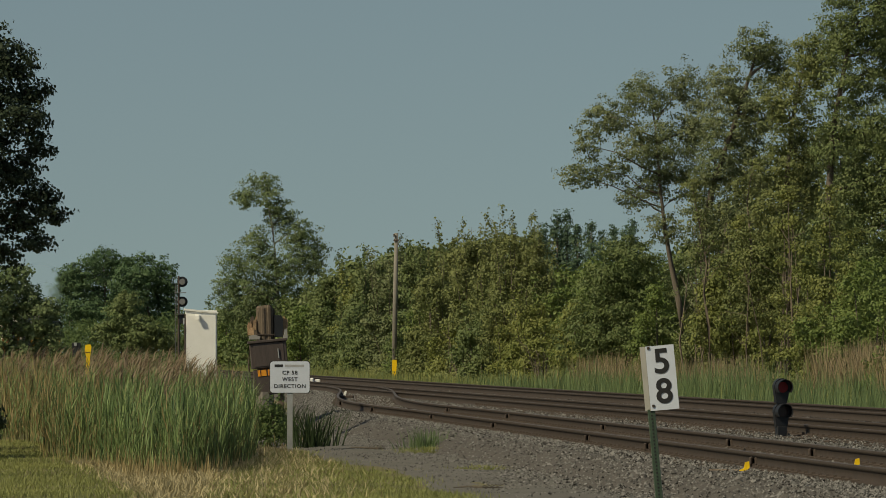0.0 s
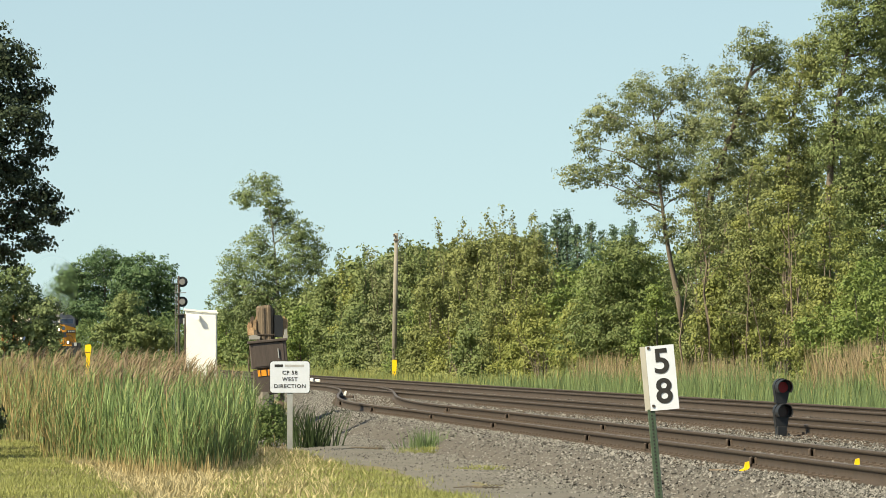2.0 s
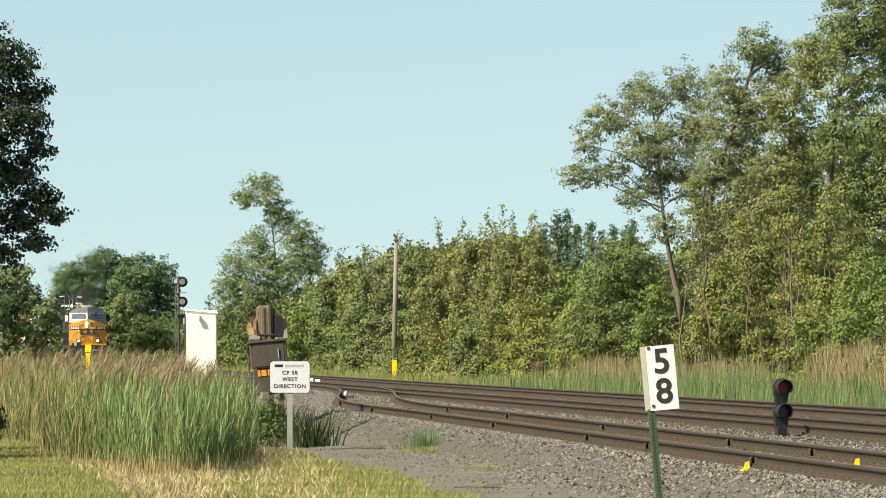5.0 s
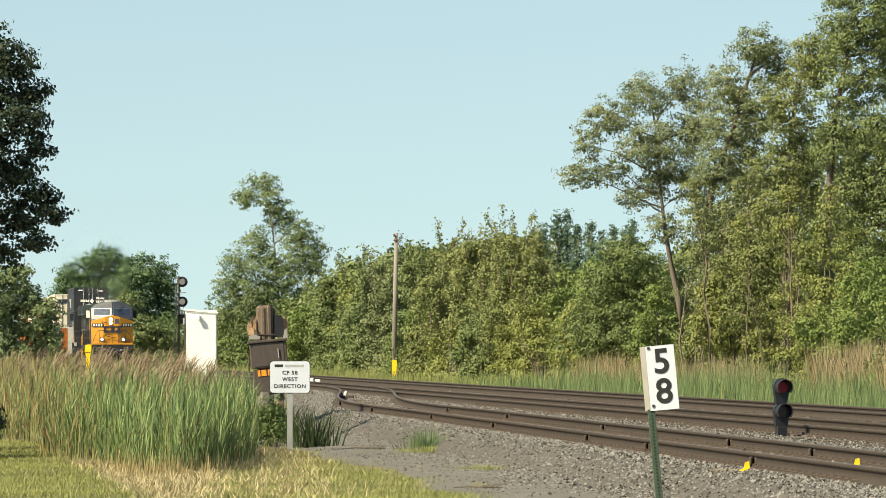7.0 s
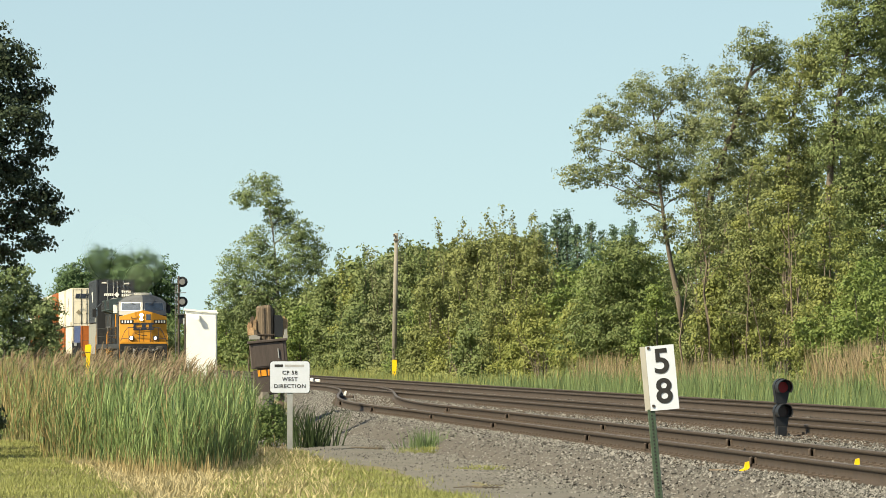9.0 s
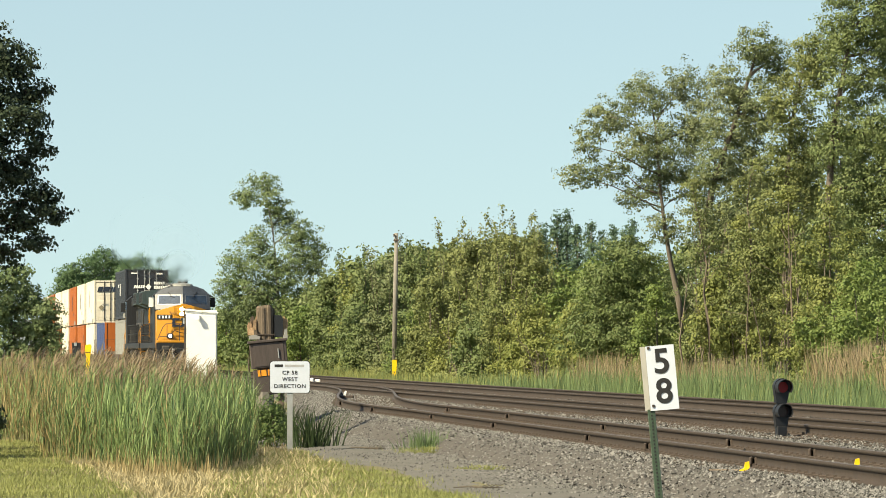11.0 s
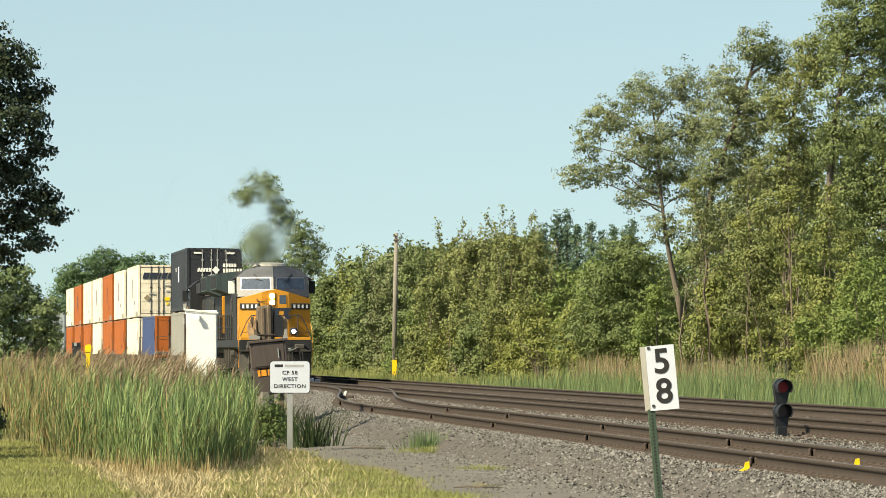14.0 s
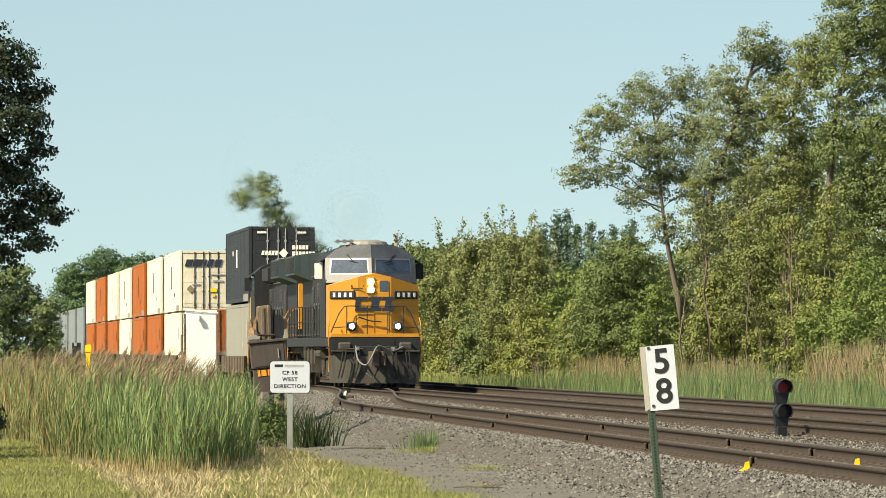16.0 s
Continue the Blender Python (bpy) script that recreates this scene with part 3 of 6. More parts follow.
def build_lawn():
    rng = np.random.default_rng(11)
    n = 150000
    y = 64 + 52 * rng.random(n) ** 1.25
    x = -8.2 + 9.0 * rng.random(n)
    o = (x - (TX - TS * y)) * COS
    edge = -8.45 + 0.5 * np.sin(y * 0.9) * 0.3 + rng.normal(0, 0.22, n)
    lo, hi = straw_gap(y)
    ragged = rng.normal(0, 0.1, n)
    ok = (o < edge) & (y < reed_front(x) + 3.5) & (x > -0.074 * y) & ((x < lo + ragged) | (x > hi + ragged))
    x, y = x[ok], y[ok]
    n = len(x)
    z = np.array([ground_z(a, b) for a, b in zip(x, y)])
    v, f = blades(np.stack([x, y, z], 1), rng.uniform(0, 6.28, n), rng.uniform(0, 0.75, n), rng.uniform(0.03, 0.085, n),
                  rng.uniform(0.009, 0.015, n), rng.uniform(0, 0.5, n), rng, 1)
    tagged(soup("lawn_grass", v, f, L_LAWN), "short sunlit yellow-green mown grass", "grass", kind="stuff")
    # flattened straw before the reeds
    n = 16000
    y = rng.uniform(64, 90, n)
    x = rng.uniform(-5.4, -2.4, n)
    lo, hi = straw_gap(y)
    ok = (x > lo + rng.normal(0, 0.12, n)) & (x < hi + rng.normal(0, 0.14, n)) & (y < reed_front(x) + 1.5)
    # dry clippings strewn over the lawn beside the path
    cy = rng.uniform(66, 104, 4200)
    cx = -0.031 * cy + rng.normal(0, 0.5, 4200) + 0.3
    strewn = (cx - (TX - TS * cy)) * COS < -8.5
    x, y = np.concatenate([x[ok], cx[strewn]]), np.concatenate([y[ok], cy[strewn]])
    n = len(x)
    z = np.array([ground_z(a, b) + 0.02 for a, b in zip(x, y)])
    v, f = blades(np.stack([x, y, z], 1), rng.uniform(0, 6.28, n), rng.uniform(0.3, 1.45, n), rng.uniform(0.04, 0.17, n),
                  rng.uniform(0.008, 0.018, n), rng.uniform(0, 0.3, n), rng, 2)
    tagged(soup("straw_litter", v, f, L_LITTER), "pale flattened straw at the foot of the reeds", "straw", kind="stuff")


def build_far_grass():
    rng = np.random.default_rng(12)
    n = 52000
    y = 118 + 330 * rng.random(n) ** 1.6
    o = 5.9 + 7.5 * rng.random(n)
    x = TX - TS * y + o / COS
    ok = (x < 0.0745 * y) & (x > -0.06 * y)
    x, y, o = x[ok], y[ok], o[ok]
    n = len(x)
    z = np.array([ground_z(a, b) for a, b in zip(x, y)])
    h = np.interp(o, [5.9, 6.6, 7.6, 9, 13.4], [0.15, 0.5, 1.15, 1.55, 1.7]) * rng.uniform(0.6, 1.12, n) * np.interp(y, [225, 262, 330, 450], [1.0, 0.56, 0.56, 0.62])
    h *= 0.85 + 0.5 * np.array([soft_noise(a * 2, b, 0.25) for a, b in zip(o, y)])
    faded = rng.random(n) < np.interp(y, [215, 262, 330], [0.05, 0.6, 0.85])
    for m, mat, label in ((~faded, L_GRASS, "tall green verge grass beyond the far track"), (faded, L_LAWN, "pale yellow-green grass at the foot of the hedge")):
        k = int(m.sum())
        v, f = blades(np.stack([x, y, z], 1)[m], rng.uniform(0, 6.28, k), np.abs(rng.normal(0, 0.1, k)), h[m], rng.uniform(0.014, 0.034, k) * (y[m] / 170),
                      rng.uniform(0, 0.18, k), rng, 2)
        tagged(soup("verge_grass", v, f, mat), label, "grass", kind="stuff")
    # dry stands at the foot of the trees, and stray stems between them
    vs, fs, at = [], [], 0
    for y0, y1, o0, o1, n, h0, h1 in ((216, 239, 11.2, 12.6, 2200, 1.2, 2.2), (194, 209, 11.0, 12.6, 1800, 1.2, 2.0), (163, 180, 11.6, 13.0, 3400, 1.6, 2.5),
                                      (150, 260, 11.4, 12.8, 600, 0.9, 1.7)):
        y, o = rng.uniform(y0, y1, n), rng.uniform(o0, o1, n)
        keep = np.array([soft_noise(a * 4, b, 0.3) for a, b in zip(o, y)]) > -0.25
        y, o = y[keep], o[keep]
        n = len(y)
        v, f = blades(np.stack([TX - TS * y + o / COS, y, np.full(n, -0.8)], 1), rng.uniform(0, 6.28, n), np.abs(rng.normal(0, 0.13, n)),
                      rng.uniform(h0, h1, n), rng.uniform(0.025, 0.055, n), rng.uniform(0, 0.22, n), rng, 2)
        vs.append(v)
        fs.append(f + at)
        at += len(v)
    tagged(soup("dry_reeds", np.concatenate(vs), np.concatenate(fs), L_DUNE), "dry brown reeds before the trees", "reeds", kind="stuff")


def build_undergrowth():
    """Brambles and suckers that close the foot of the woods."""
    rng = np.random.default_rng(19)
    k = 800
    y = 176 + 290 * rng.random(k) ** 1.5
    o = rng.uniform(12.6, 15.2, k)
    top = np.clip(0.5 + 0.8 * (o - 12.4), 0.5, 2.6) * rng.uniform(0.7, 1.1, k)
    s = np.stack([TX - TS * y + o / COS, y, -0.75 + top * rng.random(k)], 1)
    out = unit_rows(np.stack([-0.8 + rng.normal(0, 0.4, k), -0.5 + 0 * y, 0.4 + 0 * y], 1))
    c, w = sprays(rng, s, out, 0.42, 0.12, 0.45)
    v, f = leaves(c, w, 0.115, rng)
    tagged(soup("undergrowth", v, f, L_UNDER), "tangled green undergrowth at the foot of the trees", "undergrowth", kind="stuff")
    # the far row of trees closes down to the field as well
    k = 520
    u = rng.random(k)
    y = 760 - 290 * u
    s = np.stack([-47.5 + 33.5 * u + rng.normal(0, 0.8, k), y + rng.normal(0, 4, k), -0.4 + 4.6 * rng.random(k) ** 1.2], 1)
    c, w = sprays(rng, s, unit_rows(rng.normal(size=(k, 3)) + np.array([-0.5, -0.8, 0.3])), 0.95, 0.26, 0.5)
    v, f = leaves(c, w, 0.26, rng)
    tagged(soup("field_hedge", v, f, L_FIELD), "dark green hedge along the foot of the far trees", "hedge", kind="stuff")


def tuft(name, label, x, y, n, spread, hmin, hmax, width, mat, seed, category="plant", lean=0.35):
    rng = np.random.default_rng(seed)
    a, r = rng.uniform(0, 6.28, n), np.abs(rng.normal(0, spread, n))
    p = np.stack([x + np.cos(a) * r * 1.0, y + np.sin(a) * r * 2.0, np.full(n, ground_z(x, y) + 0.02)], 1)
    v, f = blades(p, a + rng.normal(0, 0.7, n), rng.uniform(0, lean, n), rng.uniform(hmin, hmax, n), rng.uniform(0.6, 1.2, n) * width,
                  rng.uniform(0.02, 0.35, n), rng, 3)
    return tagged(soup(name, v, f, mat), label, category, kind="stuff")


# ---- lineside things ----
def milepost():
    """A folded sheet with two digits on a drilled steel post, leaning a little."""
    top = base("milepost_sign", pose(2.015, 56.5, -0.56, 0, -5.2, 0), "white milepost sign with black numerals on a leaning green post", "sign")
    bm = BM()
    slab(bm, [(-0.03, -0.012), (0.03, -0.012), (0.035, 0.02), (0.022, 0.02), (0.018, 0.0), (-0.018, 0.0), (-0.022, 0.02), (-0.035, 0.02)], "z", 0, 1.18)
    part("post", bm, M_GREENPOST, top, "drilled green steel channel post")
    bm = BM()
    for i in range(34):
        box(bm, (-0.007, -0.0155, 0.06 + 0.033 * i), (0.007, -0.0125, 0.075 + 0.033 * i))
    part("post_holes", bm, M_BLACK, top)
    bm = BM()
    slab(bm, [(-0.005, -0.022), (0.255, -0.052), (0.255, -0.048), (-0.005, -0.018)], "z", 1.165, 1.757)
    plate = part("plate", bm, M_WHITE_SIGN, top, "white enamelled front plate")
    bm = BM()
    slab(bm, [(-0.009, -0.022), (-0.005, -0.022), (-0.045, 0.13), (-0.051, 0.127)], "z", 1.165, 1.757)
    part("side_plate", bm, M_FLAP, top, "second plate folded away round the post")
    for ch, z in (("5", 1.602), ("8", 1.328)):
        m = Matrix.Translation((0.132, -0.0405, z)) @ pose(0, 0, 0, 90, 0, -6.6)
        wording("digit", ch, 0.315, m, M_BLACK, plate, bold=0.006)
    for z in (1.21, 1.74):
        bm = BM()
        box(bm, (0.01, -0.036, z - 0.012), (0.034, -0.024, z + 0.012), 0.003)
        part("bolt", bm, M_PLATE, plate)


def station_sign():
    top = base("direction_sign", pose(-2.557, 103, -0.55, 0, 0, -3), "small white sign with black lettering on a steel post", "sign")
    bm = BM()
    slab(bm, [(-0.045, -0.01), (0.045, -0.01), (0.045, 0.0), (0.02, 0.01), (0.02, 0.03), (-0.02, 0.03), (-0.02, 0.01), (-0.045, 0.0)], "z", -0.2, 1.4)
    part("post", bm, M_GALV, top, "galvanised channel post")
    bm = BM()
    r, w, h = 0.05, 0.33, 0.262
    poly = []
    for cx, cz, a0 in ((w - r, h - r, 0), (-w + r, h - r, 90), (-w + r, -h + r, 180), (w - r, -h + r, 270)):
        for k in range(5):
            a = radians(a0 + 22.5 * k)
            poly.append((cx + r * math.cos(a), cz + r * math.sin(a) + 1.264))
    slab(bm, poly, "y", -0.02, -0.0125)
    plate = part("plate", bm, M_WHITE_SIGN, top)
    bm = BM()
    slab(bm, [(x * 1.035, 1.264 + (z - 1.264) * 1.04) for x, z in poly], "y", -0.018, -0.0135)
    part("border", bm, M_BLACK, plate, "thin black edge")
    for word, z in (("CP 58", 1.335), ("WEST", 1.225), ("DIRECTION", 1.11)):
        lett = wording("lettering", word, 0.088, pose(0, -0.0225, z, 90, 0, 0), M_BLACK, plate, spread=1.2, bold=0.0015)
        tagged(lett, kind="stuff")
    bm = BM()
    box(bm, (-0.255, -0.0235, 1.43), (-0.115, -0.0205, 1.475))
    part("logo_bar", bm, M_BLACK, plate, "dark maker's mark as a plain bar")
    bm = BM()
    box(bm, (-0.085, -0.0235, 1.432), (0.235, -0.0205, 1.472))
    part("faded_bar", bm, M_GREY_INK, plate, "faded grey print as a plain bar")


def dwarf_signal():
    top = base("dwarf_signal", pose(5.27, 96.0, -0.085, 0, 0, 13), "low black railway signal with two hooded red lenses", "signal")
    bm = BM()
    box(bm, (-0.08, -0.06, -0.14), (0.08, 0.09, 0.06), 0.01)
    part("foot", bm, M_SIGNAL, top)
    for z, lens in ((0.62, M_RED_LENS), (0.24, M_LENS)):
        bm = BM()
        slab(bm, [(0.13 * math.cos(a) + 0.01, 0.13 * math.sin(a) + z + 0.06) for a in np.linspace(-0.5, math.pi + 0.1, 14)] + [(-0.085, z - 0.2), (0.085, z - 0.2)], "y", -0.02, 0.1)
        head = part("signal_head", bm, M_SIGNAL, top, "black signal housing")
        bm = BM()
        tube(bm, [(0.01, -0.022, z + 0.05), (0.01, -0.035, z + 0.05)], 0.085, 18)
        part("lens", bm, lens, head, "dull red glass lens")
        bm = BM()
        n, rr = 14, 0.125
        for k in range(n):
            a0, a1 = radians(-40 + 260 * k / n), radians(-40 + 260 * (k + 1) / n)
            def q(a, r, y):
                return bm.verts.new((0.01 + r * math.cos(a), y, z + 0.05 + r * math.sin(a)))
            o = [q(a0, rr, -0.02), q(a1, rr, -0.02), q(a1, rr, -0.2), q(a0, rr, -0.2)]
            i = [q(a0, rr - 0.008, -0.02), q(a1, rr - 0.008, -0.02), q(a1, rr - 0.008, -0.2), q(a0, rr - 0.008, -0.2)]
            bm.faces.new(o)
            bm.faces.new(i[::-1])
            bm.faces.new((o[2], o[3], i[3], i[2]))
        part("hood", bm, M_SIGNAL, head, "deep black sun hood")


def relay_case():
    """A tall white equipment cabinet on a footing, with a hooded lamp on its front."""
    top = base("equipment_cabinet", pose(-6.28, 160, -0.6, 0, 0, 3), "tall white metal railway equipment cabinet among reeds", "cabinet")
    w, d, h = 0.43, 0.42, 2.83
    bm = BM()
    box(bm, (-w + 0.02, -d + 0.02, 0.25), (w - 0.02, d - 0.02, h - 0.03), 0.01)
    part("body", bm, M_WHITE, top)
    bm = BM()
    slab(bm, [(-w - 0.012, h + 0.02), (w + 0.012, h - 0.08), (w + 0.012, h - 0.11), (-w - 0.012, h - 0.03)], "y", -d - 0.02, d + 0.03)
    part("roof", bm, M_WHITE, top, "sloping white roof sheet")
    bm = BM()
    box(bm, (-w + 0.05, -d - 0.012, 0.3), (w - 0.05, -d + 0.02, h - 0.15), 0.006)
    door = part("door", bm, M_WHITE, top)
    bm = BM()
    tube(bm, [(-w + 0.1, -d - 0.05, 1.3), (-w + 0.1, -d - 0.05, 1.5)], 0.012, 6)
    part("handle", bm, M_GALV, door)
    for z in (0.5, 1.4, 2.4):
        bm = BM()
        tube(bm, [(w - 0.045, -d - 0.015, z), (w - 0.045, -d - 0.015, z + 0.12)], 0.014, 6)
        part("hinge", bm, M_GALV, door)
    bm = BM()
    slab(bm, [(-d - 0.012, 2.69), (-d - 0.13, 2.66), (-d - 0.15, 2.56), (-d - 0.12, 2.57), (-d - 0.10, 2.63), (-d - 0.012, 2.65)], "x", -0.17, -0.05)
    part("lamp_hood", bm, M_WHITE, top, "small white hooded lamp")
    bm = BM()
    box(bm, (-w - 0.035, -d, 2.45), (-w - 0.0, d, 2.6), 0.008)
    part("side_bracket", bm, M_GALV, top)
    # two thin dark strips down the left front edge
    bm = BM()
    box(bm, (-w - 0.012, -d + 0.01, 0.3), (-w + 0.03, -d + 0.05, h - 0.12), 0.004)
    box(bm, (-w - 0.01, -d - 0.008, 0.3), (-w + 0.022, -d + 0.015, h - 0.4), 0.003)
    part("edge_strip", bm, M_PLATE, top, "dark strip along the left front edge")
    for sx in (-1, 1):
        for sy in (-1, 1):
            bm = BM()
            box(bm, (sx * 0.36 - 0.04, sy * 0.34 - 0.04, -0.1), (sx * 0.36 + 0.04, sy * 0.34 + 0.04, 0.27))
            part("footing", bm, M_GALV, top)


def cable_terminal():
    """A cut-off wooden pole with a brown steel case and broken brackets."""
    top = base("terminal_post", pose(-3.42, 121, -0.6, 0, 0, 4), "cut-off wooden pole with a brown steel terminal case", "terminal post")
    bm = BM()
    tube(bm, [(-0.06, 0.1, -0.2), (-0.06, 0.1, 1.4), (-0.085, 0.1, 2.60), (-0.09, 0.1, 2.645)], [0.17, 0.165, 0.16, 0.135], 18)
    for x, y, z, r in ((-0.19, 0.03, 2.56, 0.045), (-0.12, -0.03, 2.63, 0.05), (0.0, -0.03, 2.655, 0.05), (0.05, 0.04, 2.6, 0.04)):
        tube(bm, [(x + 0.03, y, 1.3), (x, y, z - 0.05), (x - 0.01, y, z)], [r * 1.05, r, r * 0.5], 7)
    part("pole", bm, M_WOOD, top, "weathered split wooden stub pole")
    bm = BM()
    for i in range(9):
        a = 0.7 * i
        x, y = -0.05 + 0.157 * math.cos(a), 0.1 + 0.157 * math.sin(a)
        box(bm, (x - 0.012, y - 0.012, 1.3), (x + 0.012, y + 0.012, 2.58 - 0.06 * (i % 3)))
    part("splinters", bm, M_WOOD, top)
    bm = BM()
    box(bm, (-0.36, -0.22, 1.42), (0.36, 0.02, 1.92), 0.015)
    case = part("case", bm, M_BOXBROWN, top, "rusty brown steel case")
    bm = BM()
    box(bm, (-0.39, -0.26, 1.92), (0.39, 0.04, 1.975), 0.01)
    part("lid", bm, M_BOXBROWN, case, "overhanging steel lid")
    bm = BM()
    box(bm, (-0.29, -0.232, 1.46), (0.30, -0.222, 1.88), 0.004)
    part("door", bm, M_BOXBROWN, case)
    bm = BM()
    tube(bm, [(0.19, -0.25, 1.6), (0.19, -0.25, 1.78)], 0.012, 6)
    part("handle", bm, M_GALV, case)
    bm = BM()
    box(bm, (-0.34, -0.2, 0.9), (0.34, 0.0, 1.4), 0.02)
    part("lower_case", bm, M_BOXBROWN, top, "lower rusty case")
    bm = BM()
    for i, (x0, x1) in enumerate(((-0.25, -0.2), (-0.18, -0.08), (-0.05, -0.01), (0.02, 0.12))):
        box(bm, (x0, -0.212, 1.27), (x1, -0.203, 1.39))
    part("stencil_bar", bm, M_ORANGE_INK, top, "orange stencilled marks as plain bars")
    # split timber blocks left on either side of the pole
    for nm, mat, lab, poly, y0, y1 in (
            ("junction_block", M_SIGNAL, "black junction block", [(0.11, 2.02), (0.27, 2.02), (0.28, 2.36), (0.24, 2.45), (0.11, 2.46)], -0.05, 0.16),
            ("bracket", M_FLAP, "pale chipped bracket", [(-0.38, 1.975), (-0.18, 1.975), (-0.17, 2.03), (-0.28, 2.07), (-0.39, 2.04)], -0.13, 0.1),
            ("bracket", M_FLAP, "pale chipped bracket", [(0.28, 1.975), (0.37, 1.975), (0.36, 2.09), (0.31, 2.10), (0.27, 2.03)], -0.12, 0.1)):
        part(nm, slab(BM(), poly, "y", y0, y1), mat, top, lab)
    for x, w, zt, y0, mat in ((-0.41, 0.07, 2.33, 0.0, M_INSUL), (-0.35, 0.06, 2.44, 0.03, M_WOOD), (-0.30, 0.05, 2.38, -0.03, M_INSUL), (-0.255, 0.06, 2.46, 0.02, M_INSUL),
                              (-0.385, 0.09, 2.22, -0.08, M_INSUL), (-0.29, 0.06, 2.18, -0.09, M_WOOD), (0.275, 0.045, 2.44, 0.0, M_INSUL), (0.32, 0.05, 2.40, 0.02, M_INSUL),
                              (0.30, 0.06, 2.20, -0.05, M_FLAP)):
        part("splinter", slab(BM(), [(x, 2.06), (x + w, 2.055), (x + w * 1.05, zt - 0.05), (x + w * 0.7, zt), (x + w * 0.45, zt - 0.035), (x + w * 0.2, zt - 0.01), (x - 0.01, zt - 0.09)], "y", y0, y0 + 0.1),
             mat, top, "splintered brown timber")
    part("strap", box(BM(), (-0.25, -0.09, 2.055), (0.12, -0.065, 2.085), 0.004), M_PLATE, top)
    part("lower_post", tube(BM(), [(-0.1, -0.02, -0.25), (-0.1, -0.02, 0.95)], [0.24, 0.2], 10), M_POLEWOOD, top, "weathered timber foot")
    bm = BM()
    tube(bm, [(-0.37, -0.1, 1.85), (-0.40, -0.14, 1.5), (-0.37, -0.15, 1.1), (-0.30, -0.1, 0.6), (-0.28, 0.0, -0.1)], 0.02, 6)
    part("conduit", bm, M_PLATE, top)
    bm = BM()
    box(bm, (-0.3, -0.12, -0.2), (-0.18, 0.0, 0.92), 0.01)
    part("leg", bm, M_WOOD, top)
    bm = BM()
    box(bm, (0.18, -0.12, -0.2), (0.3, 0.0, 0.92), 0.01)
    part("leg", bm, M_WOOD, top)
    # the cases have sagged to one side
    sag = Matrix.Translation((0, 0, 1.6)) @ pose(0, 0, 0, 0, -5.5, 0) @ Matrix.Translation((0, 0, -1.6))
    for ob in top.children:
        if ob.name.split(".")[0] in ("case", "lower_case", "stencil_bar"):
            ob.matrix_basis = sag


def utility_pole():
    top = base("utility_pole", pose(-2.68, 340, -0.6), "bare wooden utility pole with a yellow guard at its foot", "pole")
    bm = BM()
    tube(bm, [(0, 0, -0.2), (0.03, 0, 4), (0.11, 0, 8.25)], [0.15, 0.135, 0.11], 12)
    part("shaft", bm, M_POLEWOOD, top, smooth=True)
    bm = BM()
    slab(bm, [(-0.14, 0.3), (0.15, 0.3), (0.13, 1.26), (-0.12, 1.26)], "y", -0.19, -0.165)
    part("guard", bm, M_YELLOW, top, "bright yellow pole guard")
    bm = BM()
    box(bm, (-0.05, -0.16, 7.8), (0.25, -0.1, 7.9), 0.01)
    part("bracket", bm, M_PLATE, top)
    bm = BM()
    tube(bm, [(-0.02, -0.16, 8.2), (-0.02, -0.16, 8.05)], 0.04, 8)
    part("insulator", bm, M_PLATE, top)


def mast_signal():
    top = base("mast_signal", pose(-19.7, 464, -0.7), "tall railway mast signal with two round target heads seen from behind", "signal")
    bm = BM()
    tube(bm, [(-0.2, 0, 0), (-0.2, 0, 7.5)], 0.075, 8)
    part("mast", bm, M_PLATE, top)
    for z in (7.05, 5.55):
        bm = BM()
        tube(bm, [(0.08, 0.05, z), (0.08, 0.09, z)], 0.40, 20)
        head = part("target", bm, M_SIGNAL, top, "round dark target disc")
        bm = BM()
        tube(bm, [(0.08, -0.3, z), (0.08, 0.05, z)], [0.22, 0.24], 16)
        part("housing", bm, M_DULLGREY, head, "grey lamp housing")
    bm = BM()
    for sx in (-0.45, -0.1):
        tube(bm, [(sx, 0.1, 0.3), (sx, 0.1, 6.9)], 0.025, 5)
    for i in range(20):
        tube(bm, [(-0.45, 0.1, 0.6 + 0.32 * i), (-0.1, 0.1, 0.6 + 0.32 * i)], 0.018, 4)
    part("ladder", bm, M_DULLGREY, top)
    for z in (4.6, 6.2):
        bm = BM()
        box(bm, (-0.5, -0.4, z), (0.35, 0.3, z + 0.05))
        part("platform", bm, M_DULLGREY, top)
    bm = BM()
    box(bm, (-0.15, -0.2, 3.9), (0.25, 0.2, 4.6), 0.03)
    part("junction_box", bm, M_SIGNAL, top)


def marker_posts():
    top = base("marker_post", pose(-6.68, 114.5, -0.6, 0, 3, 0), "leaning bright yellow plastic marker post in the reeds", "marker post")
    bm = BM()
    slab(bm, [(-0.035, 0.0), (0.035, 0.0), (0.04, 1.6), (0.055, 1.84), (0.03, 1.88), (-0.06, 1.86), (-0.065, 1.74), (-0.03, 1.64)], "y", -0.03, 0.03)
    part("post", bm, M_YELLOW, top)
    bm = BM()
    box(bm, (-0.058, -0.036, 1.72), (0.042, -0.031, 1.73))
    part("band", bm, M_BLACK, top)
    top = base("switch_lamp_post", pose(-11.0, 185, -0.6), "short dark post with a white cap among the reeds", "marker post")
    bm = BM()
    box(bm, (-0.13, -0.05, 0), (0.13, 0.05, 2.0), 0.01)
    part("post", bm, M_SIGNAL, top)
    bm = BM()
    box(bm, (-0.07, -0.08, 1.9), (0.02, -0.05, 2.0), 0.01)
    part("cap", bm, M_GALV, top)


